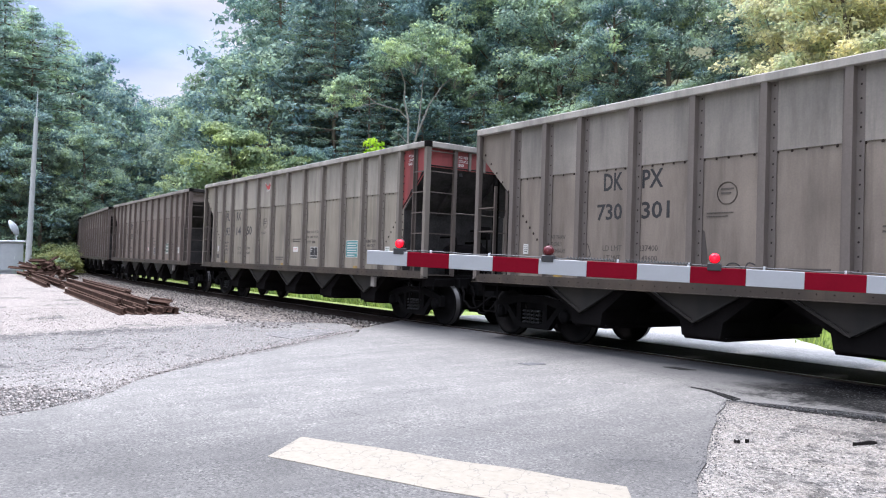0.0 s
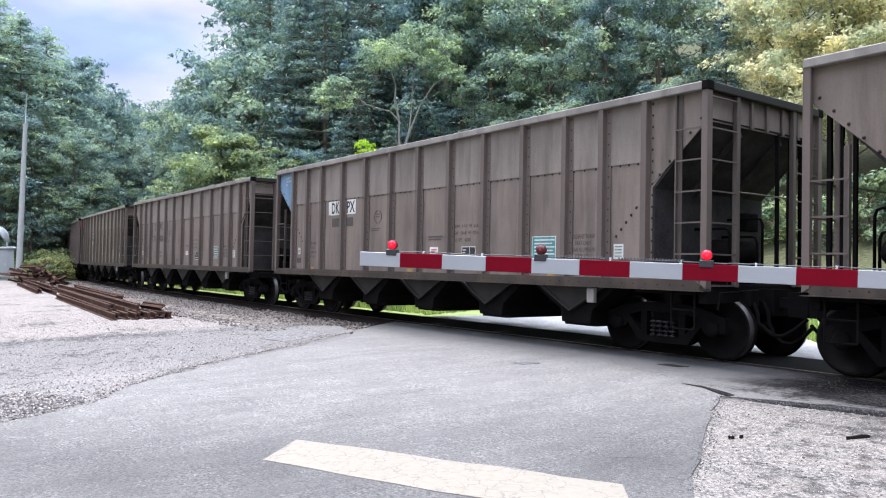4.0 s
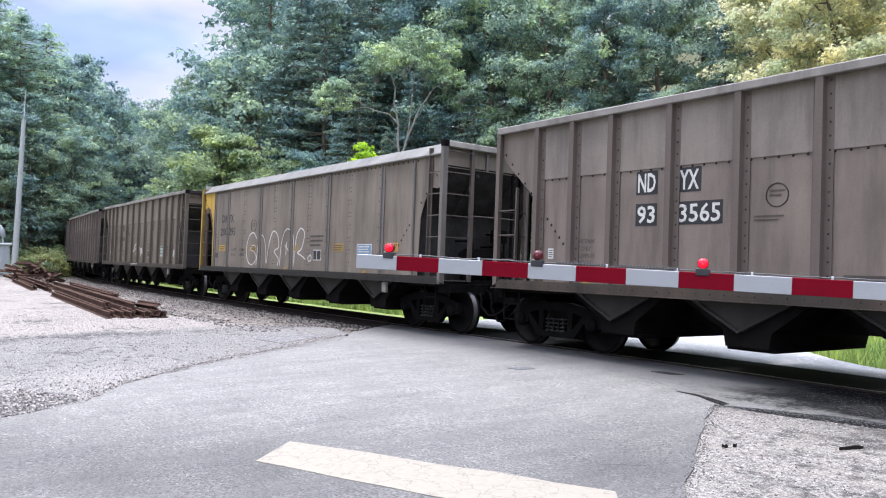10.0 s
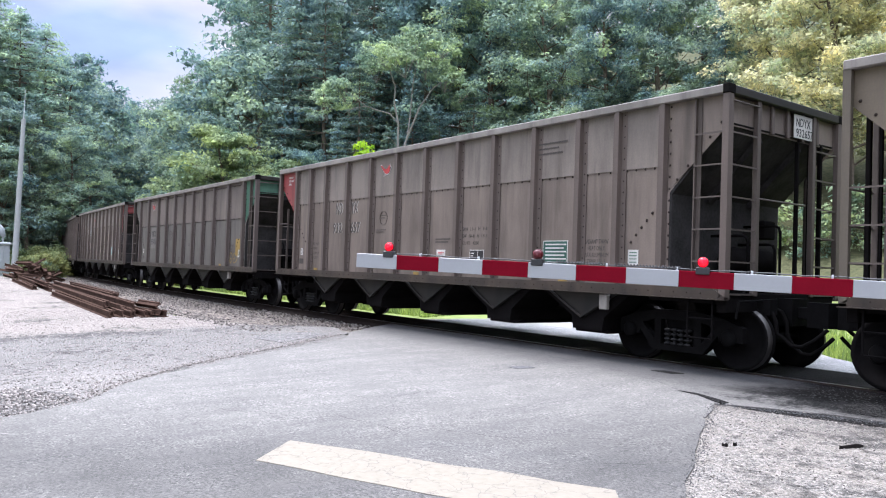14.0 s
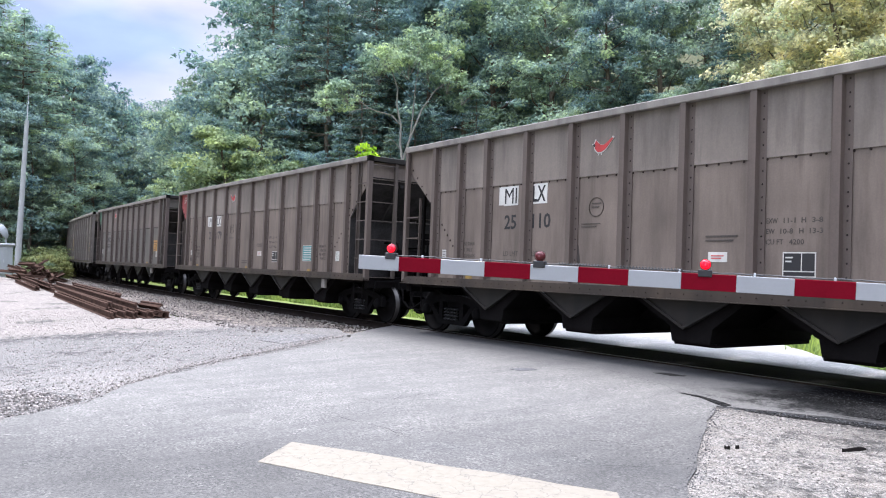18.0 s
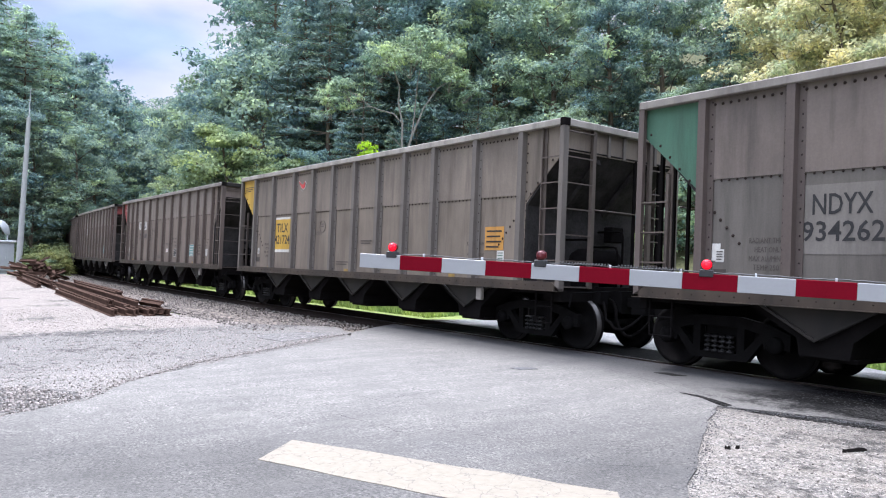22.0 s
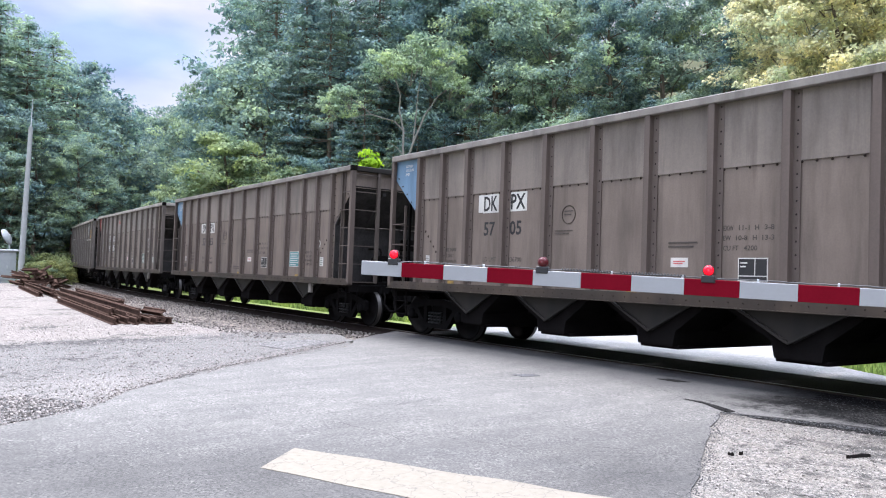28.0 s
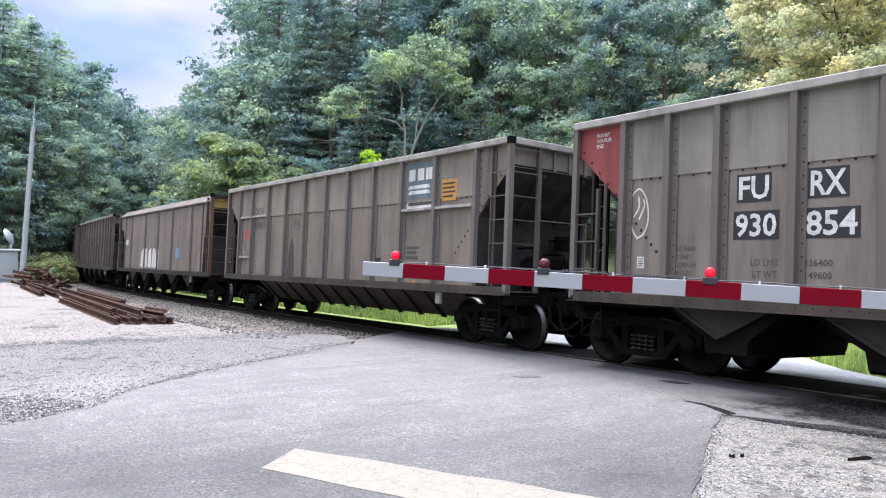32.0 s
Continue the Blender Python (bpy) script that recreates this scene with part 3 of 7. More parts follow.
def build_ground():
    def line(lo, hi, fine_lo, fine_hi, step):
        mid = np.arange(fine_lo, fine_hi + step, step)
        a = fine_lo - np.geomspace(step, fine_lo - lo, 26)[::-1]
        b = fine_hi + step + np.geomspace(step, hi - fine_hi, 26)
        return np.concatenate([a, mid, b])
    xs, ys = line(-1500, 1500, -110, 20, 1.6), line(-1500, 1500, -12, 70, 1.0)
    X, Y = np.meshgrid(xs, ys)
    Z = ground_height(X, Y)
    rough = np.array([noise.noise((x * 0.13, y * 0.13, 0)) for x, y in zip(X.ravel(), Y.ravel())]).reshape(X.shape)
    Z = Z + rough * 0.9 * np.clip((beside_track(X, Y) - 9) / 10, 0, 1)
    nx = len(xs)
    i = np.arange(len(ys) - 1)[:, None] * nx + np.arange(nx - 1)[None, :]
    faces = np.stack([i, i + 1, i + nx + 1, i + nx], -1).reshape(-1, 4)
    ob = new("ground", arrays_mesh("ground", np.stack([X, Y, Z], -1).reshape(-1, 3), faces, EARTH))
    for p in ob.data.polygons:
        p.use_smooth = True
    tagged(ob, "grassy earth rising to a wooded hillside", "ground", kind="structure")


build_ground()


def sheet(name, outline, z, thick, material, label, wobble=0.06, seed=3, category="road"):
    """A paved or gravelled sheet with ragged edges and real thickness."""
    rng = random.Random(seed)
    pts = []
    for (x0, y0), (x1, y1) in zip(outline, outline[1:] + outline[:1]):
        k = max(1, int(math.hypot(x1 - x0, y1 - y0) / 0.35)) if math.hypot(x1 - x0, y1 - y0) < 14 else 1
        for j in range(k):
            w = wobble if 0 < j else wobble * 0.5
            pts.append((x0 + (x1 - x0) * j / k + rng.uniform(-w, w), y0 + (y1 - y0) * j / k + rng.uniform(-w, w)))
    bm = bmesh.new()
    add_prism(bm, pts, z - thick, z, "z")
    bmesh.ops.triangulate(bm, faces=[f for f in bm.faces if len(f.verts) > 4])
    ob = new(name, mesh_of(name, bm, material))
    return tagged(ob, label, category, kind="structure")


NEAR_RAIL, FAR_RAIL = TRACK_Y - 0.80, TRACK_Y + 0.80
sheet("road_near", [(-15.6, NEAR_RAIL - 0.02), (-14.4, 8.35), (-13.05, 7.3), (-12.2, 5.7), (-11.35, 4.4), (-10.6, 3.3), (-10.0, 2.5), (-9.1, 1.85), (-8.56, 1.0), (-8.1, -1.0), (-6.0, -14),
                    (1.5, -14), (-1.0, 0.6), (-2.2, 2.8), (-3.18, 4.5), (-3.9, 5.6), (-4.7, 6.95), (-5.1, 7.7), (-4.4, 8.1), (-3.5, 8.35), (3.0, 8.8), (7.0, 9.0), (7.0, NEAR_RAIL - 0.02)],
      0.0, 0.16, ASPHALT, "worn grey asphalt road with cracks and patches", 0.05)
# the shadow under the train is put into this infill's black
sheet("road_between_rails", [(-15.2, TRACK_Y - 0.66), (7.0, TRACK_Y - 0.66), (7.0, TRACK_Y + 0.66), (-15.2, TRACK_Y + 0.66)], -0.006, 0.14, BLACKENED_ASPHALT, "asphalt infill between the rails, black with coal dust", 0.004)
sheet("road_far", [(-16.6, FAR_RAIL + 0.02), (-15.9, 13.4), (-17.2, 15.2), (-21, 19.5), (-30, 25), (-33, 23.5), (-36, 27), (-24, 30), (-15, 23.5), (-9.8, 16.3), (-8.0, 14.6), (-6.2, 13.1), (-4.6, 12.3), (3.0, 12.2), (3.0, FAR_RAIL + 0.02)],
      -0.025, 0.4, ASPHALT_PALE, "pale sunlit road beyond the track", 0.06)
sheet("gravel_lot", [(-15.7, 8.6), (-14.4, 8.3), (-13.0, 7.2), (-12.1, 5.6), (-11.3, 4.3), (-10.5, 3.2), (-9.9, 2.4), (-9.0, 1.75), (-8.4, 0.9), (-7.9, -1.2), (-5.9, -14), (-60, -14), (-68, 6.5), (-52, 7.2), (-40, 6.6), (-29, 6.3), (-20, 6.6), (-17.4, 7.2)],
      -0.03, 0.06, LOT, "pale crushed-stone yard beside the track", 0.12, category="gravel lot")
sheet("gravel_verge", [(-5.2, 7.75), (-4.8, 6.9), (-4.0, 5.5), (-3.3, 4.4), (-2.3, 2.7), (-1.1, 0.5), (1.4, -14), (18, -14), (18, 8.6), (3, 8.7), (-3.5, 8.25), (-4.4, 8.0)],
      -0.012, 0.08, VERGE, "pale gravel shoulder of the road", 0.08, category="gravel verge")
sheet("gravel_patch", [(-10.4, 0.9), (-10.35, 1.55), (-9.8, 1.95), (-9.15, 1.9), (-8.95, 1.45), (-8.7, 0.9), (-8.8, -0.5), (-9.6, -0.6)], -0.022, 0.01, DARK_GRAVEL, "dark patch of washed-out gravel beside the road", 0.12, 15, "gravel")
sheet("concrete_patch", [(-14.8, 6.3), (-15.0, 7.6), (-14.2, 7.75), (-13.9, 7.0), (-13.45, 6.2), (-14.1, 6.1)], -0.022, 0.01, CONCRETE, "pale patch of broken concrete at the road's edge", 0.22, 16, "road patch")
sheet("crumbled_edge", [(-3.08, 4.25), (-3.86, 5.65), (-5.05, 7.7), (-4.85, 7.7), (-3.78, 5.7), (-3.0, 4.25)], -0.008, 0.006, VERGE, "crumbled stones between road and gravel", 0.09, 18, "road edge")
sheet("crumbled_edge", [(-5.1, 7.8), (-4.3, 8.15), (-3.4, 8.42), (1.0, 8.75), (1.0, 8.5), (-3.3, 8.15), (-4.3, 7.85), (-4.7, 7.75)], -0.007, 0.006, COAL_GRIT, "black coal grit between road and gravel", 0.13, 19, "road edge")

# stop line, cracks and patches
sheet("stop_line", [(-6.16, 2.95), (-5.72, 2.44), (-4.9, 2.78), (-3.0, 3.7), (-3.58, 4.22), (-4.7, 3.66)], 0.005, 0.004, LINE, "cracked white stop line painted on asphalt", 0.028, 5, "road marking")


def crack(points, width, material, label, name="road_crack", seed=1):
    rng = random.Random(seed)
    fine = []
    for (x0, y0), (x1, y1) in zip(points, points[1:]):
        k = max(2, int(math.hypot(x1 - x0, y1 - y0) / 0.12))
        fine += [(x0 + (x1 - x0) * j / k + rng.gauss(0, 0.02), y0 + (y1 - y0) * j / k + rng.gauss(0, 0.02)) for j in range(k)]
    fine.append(points[-1])
    bm = bmesh.new()
    rows = []
    for i, (x, y) in enumerate(fine):
        a, b = fine[max(0, i - 1)], fine[min(len(fine) - 1, i + 1)]
        d = Vector((b[0] - a[0], b[1] - a[1])).normalized()
        w = width * rng.uniform(0.3, 1.2) * (0.15 if i in (0, len(fine) - 1) else 1)
        rows.append((bm.verts.new((x - d.y * w, y + d.x * w, 0.0045)), bm.verts.new((x + d.y * w, y - d.x * w, 0.0045))))
    for (a, b), (c, d) in zip(rows, rows[1:]):
        bm.faces.new((a, b, d, c))
    return tagged(new(name, mesh_of(name, bm, material)), label, "road crack", kind="structure")


CRACK = plain("crack_shadow_dirt", (0.03, 0.03, 0.03), 0.95)
for k, (points, width) in enumerate((
        ([(-7.03, 3.78), (-6.7, 3.86), (-6.41, 3.91), (-6.1, 3.93), (-5.78, 4.01)], 0.008), ([(-7.35, 4.72), (-7.45, 5.0), (-7.52, 5.3), (-7.3, 5.42)], 0.006), ([(-7.2, 4.8), (-7.2, 5.1), (-7.05, 5.4)], 0.006),
        ([(-5.89, 4.35), (-5.5, 4.45), (-5.19, 4.6), (-4.9, 4.85), (-4.63, 5.09), (-4.35, 5.4), (-4.1, 5.82)], 0.0045), ([(-11.6, 8.8), (-10.5, 9.0), (-9.5, 9.15), (-8.4, 9.0), (-7.4, 8.75), (-6.44, 8.45), (-5.6, 7.95)], 0.0055),
        ([(-12.6, 6.6), (-11.6, 7.4), (-10.9, 8.1)], 0.006), ([(-9.6, 5.6), (-8.9, 6.4), (-8.4, 7.2), (-7.4, 8.0)], 0.004), ([(-10.4, 3.2), (-9.4, 3.5), (-8.6, 4.0), (-7.9, 4.5), (-7.2, 4.6)], 0.006),
        ([(-7.9, 2.9), (-7.3, 3.3), (-7.0, 3.75)], 0.004), ([(-4.9, 5.1), (-4.5, 5.4), (-4.1, 5.6)], 0.004), ([(-9.0, 2.9), (-8.5, 3.1), (-8.2, 3.5)], 0.005), ([(-4.2, 4.6), (-3.9, 4.9), (-3.75, 5.3)], 0.006))):
    crack(points, width * 0.6, CRACK, "dark crack across worn asphalt", seed=k + 2)
sheet("asphalt_hole", [(-5.85, 8.02), (-5.6, 8.1), (-5.3, 8.06), (-5.1, 7.93), (-5.04, 7.74), (-5.2, 7.82), (-5.5, 7.97)], 0.005, 0.004, COAL_GRIT, "dark hole crumbling in the asphalt's edge", 0.12, 8, "road patch")
sheet("asphalt_patch", [(-8.55, 7.62), (-8.3, 7.6), (-8.22, 7.9), (-8.36, 7.98), (-8.5, 7.85)], 0.005, 0.004, ASPHALT_DARK, "small dark patch in the asphalt", 0.05, 9, "road patch")
sheet("asphalt_patch", [(-7.15, 9.2), (-6.8, 9.2), (-6.7, 9.34), (-7.05, 9.38)], 0.005, 0.004, BLACKENED_ASPHALT, "small dark patch in the asphalt", 0.05, 10, "road patch")
sheet("asphalt_hole", [(-4.3, 8.75), (-4.15, 9.15), (-3.95, 9.2), (-3.7, 8.8), (-3.3, 8.55), (-3.9, 8.5)], 0.005, 0.004, COAL_GRIT, "black hole filled with coal and grit", 0.1, 11, "road patch")


# ---- track ----
def sweep(name, profile, u0, u1, step, material, closed=True, lifted=0.0, wobble=0.0):
    us = np.arange(u0, u1 + step / 2, step)
    k = len(profile)
    verts, rng = [], random.Random(4)
    for u in us:
        for lat, h in profile:
            p = on_track(u, lat, h + lifted)
            verts.append((p.x, p.y, p.z + (rng.uniform(-wobble, wobble) if wobble else 0)))
    faces = []
    for i in range(len(us) - 1):
        for j in range(k if closed else k - 1):
            a, b = i * k + j, i * k + (j + 1) % k
            faces.append((a, b, b + k, a + k))
    return arrays_mesh(name, verts, faces, material)


track = new("railway_track")
tagged(track, "single railway track on ballast curving out of sight", "railway track", kind="structure")
RAIL = [(-0.07, -0.172), (0.07, -0.172), (0.07, -0.16), (0.012, -0.14), (0.012, -0.045), (0.036, -0.035), (0.036, -0.004), (0.03, 0.0), (-0.03, 0.0), (-0.036, -0.004), (-0.036, -0.035), (-0.012, -0.045), (-0.012, -0.14), (-0.07, -0.16)]
for side in (-0.753, 0.753):
    me = sweep("rail", [(side + a, b) for a, b in RAIL], -240, 110, 1.0, [RAIL_SIDE, RAIL_TOP])
    idx = np.zeros(len(me.polygons), np.int32)
    idx[np.arange(len(idx)) % len(RAIL) == 7] = 1
    me.polygons.foreach_set("material_index", idx)
    part("rail", me, None, track)
tie_mesh = mesh_of("tie", boxes((-0.115, 0.115, -1.3, 1.3, -0.34, -0.173), bevel=0.008), TIE)
for i in range(290):
    u = -104 + i * 0.53
    if -16 < u < 7.4:
        continue
    m = Matrix.Translation(on_track(u)) @ Matrix.Rotation(float(np.interp(u, _u, _h)), 4, "Z") @ Matrix.Rotation(radians(-CANT), 4, "X")
    part("tie", tie_mesh, None, track, at=m)
ballast = new("ballast", sweep("ballast", [(-4.3, -0.17), (-3.4, -0.13), (-2.2, -0.17), (-1.4, -0.2), (1.4, -0.2), (2.0, -0.22), (3.4, -0.66)], -240, 110, 0.5, BALLAST, False, 0.0, 0.02))
tagged(ballast, "grey crushed-stone ballast under the rails", "ballast", kind="structure")


def scatter_stones(name, spots, sizes, material, label, seed):
    """Loose angular stones, each its own lump, as one mesh."""
    rng = np.random.default_rng(seed)
    base = np.array([(1, 0, 0), (-1, 0, 0), (0, 1, 0), (0, -1, 0), (0, 0, 1), (0, 0, -1)], float)
    tri = np.array([(0, 2, 4), (2, 1, 4), (1, 3, 4), (3, 0, 4), (2, 0, 5), (1, 2, 5), (3, 1, 5), (0, 3, 5)])
    n = len(spots)
    v = base[None] * rng.uniform(0.6, 1.2, (n, 6, 1)) * sizes[:, None, None] * np.array([1, 1, 0.7])
    a = rng.uniform(0, math.tau, n)
    t = rng.uniform(-0.6, 0.6, n)
    c, s = np.cos(a)[:, None], np.sin(a)[:, None]
    x, y, z = v[..., 0] * c - v[..., 1] * s, v[..., 0] * s + v[..., 1] * c, v[..., 2]
    ct, st = np.cos(t)[:, None], np.sin(t)[:, None]
    y, z = y * ct - z * st, y * st + z * ct
    verts = np.stack([x, y, z], -1) + spots[:, None, :]
    faces = (tri[None] + np.arange(n)[:, None, None] * 6).reshape(-1, 3)
    return tagged(new(name, arrays_mesh(name, verts.reshape(-1, 3), faces, material)), label, "gravel", kind="stuff")


def stone_material(name, k):
    m, n, l, b = node_material(name, 0.9, 0, 0.1)
    geo = n.new("ShaderNodeNewGeometry")
    c = ramp(n, l, geo.outputs["Random Per Island"], [(p, tuple(v * k for v in c)) for p, c in ((0.0, (0.07, 0.063, 0.058)), (0.4, (0.19, 0.171, 0.158)), (1.0, (0.36, 0.323, 0.3)))])
    l.new(c, b.inputs["Base Color"])
    return m


LOOSE = stone_material("loose_stones", 1.0)
VERGE_STONE = stone_material("pale_verge_stones", 0.98)
BALLAST_STONE = stone_material("brown_ballast_stones", 0.6)


def ballast_spots(rng, n, u0, u1, lat0, lat1, h):
    u = u0 + (u1 - u0) * rng.random(n) ** 0.6
    lat = rng.uniform(lat0, lat1, n)
    return np.array([on_track(a, b, h + rng.uniform(-0.01, 0.02)) for a, b in zip(u, lat)])


rng = np.random.default_rng(7)
p = ballast_spots(rng, 9000, -70, -15.5, -4.4, -1.0, -0.15)
scatter_stones("ballast_stones", p, rng.uniform(0.02, 0.05, len(p)), BALLAST_STONE, "loose brownish ballast stones along the rails", 1)
p = np.stack([rng.uniform(-5.2, -1.0, 17000), rng.uniform(3.8, 8.4, 17000), np.full(17000, -0.009)], -1)
keep = (p[:, 0] > -5.0 + (7.6 - p[:, 1]) * 0.56)
scatter_stones("verge_stones", p[keep], 0.003 + 0.011 * rng.random(keep.sum()) ** 4, VERGE_STONE, "loose pale stones on the gravel shoulder", 2)
p = np.stack([-9.0 - 15 * rng.random(15000) ** 1.5, rng.uniform(0.0, 7.5, 15000), np.full(15000, -0.026)], -1)
keep = (p[:, 0] < -8.9 - (p[:, 1] - 1) * 0.72) & (p[:, 1] < 7.0)
scatter_stones("lot_stones", p[keep], 0.005 + 0.02 * rng.random(keep.sum()) ** 2.5, LOOSE, "loose pale stones on the gravel yard", 3)


p = np.stack([rng.uniform(-10.4, -8.7, 3600), rng.uniform(-0.4, 2.0, 3600), np.full(3600, -0.016)], -1)
keep = (p[:, 0] < -8.75 - np.clip(p[:, 1] - 0.9, 0, 2) * 0.5) & (p[:, 1] < 1.95 - np.clip(-9.2 - p[:, 0], 0, 2) * 0.4)
scatter_stones("hollow_stones", p[keep], 0.008 + 0.02 * rng.random(keep.sum()) ** 2, LOOSE, "loose grey and pale stones in the washed-out hollow", 6)
border = ((-8.6, 0.95), (-9.1, 1.87), (-9.95, 2.4), (-11.2, 3.65), (-12.0, 4.9), (-12.9, 6.25), (-14.0, 7.8))
spots = []
for (x0, y0), (x1, y1) in zip(border, border[1:]):
    k = int(math.hypot(x1 - x0, y1 - y0) * 260)
    f = rng.random(k)
    out = np.abs(rng.normal(0, 0.22, k)) - 0.1
    spots.append(np.stack([x0 + (x1 - x0) * f - out * 0.8, y0 + (y1 - y0) * f - out * 0.6, np.where(out < 0, 0.003, -0.022)], -1))
spots = np.concatenate(spots)
scatter_stones("border_stones", spots, 0.005 + 0.018 * rng.random(len(spots)) ** 2.5, LOOSE, "loose stones strewn along the asphalt's border", 7)


edge = [((-3.2, 4.45), (-5.15, 7.7)), ((-5.1, 7.7), (-3.4, 8.3)), ((-3.4, 8.3), (4, 8.85))]
spots = []
for (x0, y0), (x1, y1) in edge:
    k = int(math.hypot(x1 - x0, y1 - y0) * (420 if y1 > 8 else 150))
    f = rng.random(k)
    spots.append(np.stack([x0 + (x1 - x0) * f + np.abs(rng.normal(0, 0.06, k)), y0 + (y1 - y0) * f + rng.normal(0, 0.06, k), np.full(k, 0.002)], -1))
spots = np.concatenate(spots)
scatter_stones("asphalt_crumbs", spots, rng.uniform(0.003, 0.009, len(spots)), ASPHALT_DARK, "dark crumbs along the broken asphalt edge", 4)


WET_WOOD = plain("wet_black_wood", (0.018, 0.016, 0.015), 0.8, 0, 12, 0.4)


def scrap_of_wood(x, y, length, width, angle, seed):
    """A splintered strip of bark or tie wood lying on the gravel."""
    rng = random.Random(seed)
    bm = bmesh.new()
    top, low = [], []
    for i in range(7):
        f = i / 6
        w = width * (0.35 + 0.65 * math.sin(math.pi * min(0.95, max(0.08, f)))) * rng.uniform(0.7, 1.15)
        z = 0.016 + 0.014 * rng.random()
        for s in (-1, 1):
            top.append(bm.verts.new((length * (f - 0.5), s * w / 2 + rng.uniform(-0.2, 0.2) * width, z)))
            low.append(bm.verts.new((length * (f - 0.5), s * w / 2, -0.004)))
    for i in range(0, 12, 2):
        bm.faces.new((top[i], top[i + 2], top[i + 3], top[i + 1]))
        bm.faces.new((top[i], low[i], low[i + 2], top[i + 2]))
        bm.faces.new((top[i + 1], top[i + 3], low[i + 3], low[i + 1]))
    bm.faces.new((top[0], top[1], low[1], low[0]))
    bm.faces.new((top[12], low[12], low[13], top[13]))
    ob = new("wood_scrap", mesh_of("wood_scrap", bm, WET_WOOD))
    ob.matrix_world = pose(x, y, -0.006, 0, 0, angle)
    tagged(ob, "dark splinter of tie wood on pale gravel", "wood scrap", "debris on the gravel shoulder")


for k, (x, y, length, width, angle) in enumerate(((-3.23, 6.94, 0.26, 0.018, 70.0), (-3.9, 6.05, 0.05, 0.03, 20.0), (-3.86, 6.14, 0.04, 0.025, 80.0))):
    scrap_of_wood(x, y, length, width, angle, k)


# ---- coal hopper cars ----
HALF, PITCH, SIDE, END = 7.215, 16.18, 1.6, 7.27
TOP, SEAM, SILL = 4.05, 3.03, 1.05
RIBS = (-6.2, -5.35, -4.5, -3.375, -2.25, -1.125, 0.0, 1.125, 2.25, 3.37, 4.44, 5.27, 6.14)
WIDE_RIBS = (-6.15, -4.82, -3.4, -2.23, -1.09, 0.03, 1.15, 2.27, 3.39, 4.8, 6.15)
TUB_RIBS = (-6.22, -5.2, -3.95, -2.7, -1.45, -0.2, 1.0, 2.25, 3.5, 4.8, 6.2)
SMOOTH_RIBS = (-6.12, -4.88, -2.23, -0.03, 2.14, 4.77, 6.12)
shared = {}
UPPER = BODY[1]
RUNGS = worn_paint("rusty_ladder_paint", (0.07, 0.056, 0.048), (0.05, 0.04, 0.035))


def shape(key, make, material):
    """Meshes that all the cars share."""
    if key not in shared:
        shared[key] = mesh_of(key.split("|")[0], make(), material)
    return shared[key]


def side_sheet(ribs, z0, z1, y0=-1.5):
    bm = bmesh.new()
    add_prism(bm, [(ribs[0], z0), (ribs[-1], z0), (ribs[-1], z1), (ribs[0], z1)], y0, y0 + 0.014)
    return bm


def roof_slope():
    """The smooth car's sloped upper edge."""
    bm = bmesh.new()
    add_prism(bm, [(-1.56, 3.76), (-1.53, 3.76), (-1.26, 4.02), (-1.2, 4.02), (-1.2, TOP), (-1.28, TOP), (-1.56, 3.79)], -HALF, HALF, "x")
    return bm


def slope_sheet():
    """The end sheet: down from the end panel, then upright to the floor."""
    bm = bmesh.new()
    add_prism(bm, [(7.15, 3.56), (7.19, 3.54), (6.27, 2.58), (6.27, 1.06), (6.23, 1.06), (6.23, 2.6)], -1.47, 1.47)
    return bm


def slope_rib():
    bm = bmesh.new()
    add_prism(bm, [(7.1, 3.46), (7.13, 3.36), (6.32, 2.5), (6.26, 2.6)], -0.05, 0.05)
    return bm


def reservoir():
    """The brake reservoir on its bracket under the slope."""
    bm = bmesh.new()
    add_lathe(bm, [(0.0, -0.62), (0.16, -0.58), (0.22, -0.46), (0.22, 0.46), (0.16, 0.58), (0.0, 0.62)], 14, "y", (6.56, 0.1, 1.62))
    for y in (-0.3, 0.5):
        add_box(bm, 6.32, 6.72, y - 0.03, y + 0.03, 1.08, 1.5)
    return bm


def brake_pipe(y, z):
    bm = bmesh.new()
    add_pipe(bm, [(6.9, y, 1.1), (6.9, y, z - 0.1), (6.87, y, z - 0.02), (6.8, y, z), (6.27, y, z)], 0.022)
    return bm


def corner_panel(sign, smooth=False):
    bm = bmesh.new()
    a, b = 6.16 * sign, 7.23 * sign
    if smooth:
        a = 6.1 * sign
        add_prism(bm, [(a, 3.8), (b, 3.8), (b, 3.16), (6.95 * sign, 3.06), (6.7 * sign, 3.1), (6.5 * sign, 2.8), (6.36 * sign, 2.45), (6.3 * sign, 1.15), (a, 1.15)], -1.5, -1.486)
        return bm
    add_prism(bm, [(a, TOP - 0.1), (b, TOP - 0.1), (b, 3.52), (a, 2.56)], -1.5, -1.486)
    return bm


def rib_bar(z0=SILL + 0.02, z1=TOP - 0.1, w=0.075, deep=1.595, flange=(0.045, 0.1)):
    """A pressed hat-section post with flanges."""
    bm = bmesh.new()
    out = [(-w - flange[0], -1.501), (-w - flange[0], -1.519), (-w, -1.52), (-w * 0.8, -deep), (w * 0.8, -deep), (w, -1.52), (w + flange[1], -1.519), (w + flange[1], -1.501)]
    add_prism(bm, out, z0, z1, "z")
    return bm


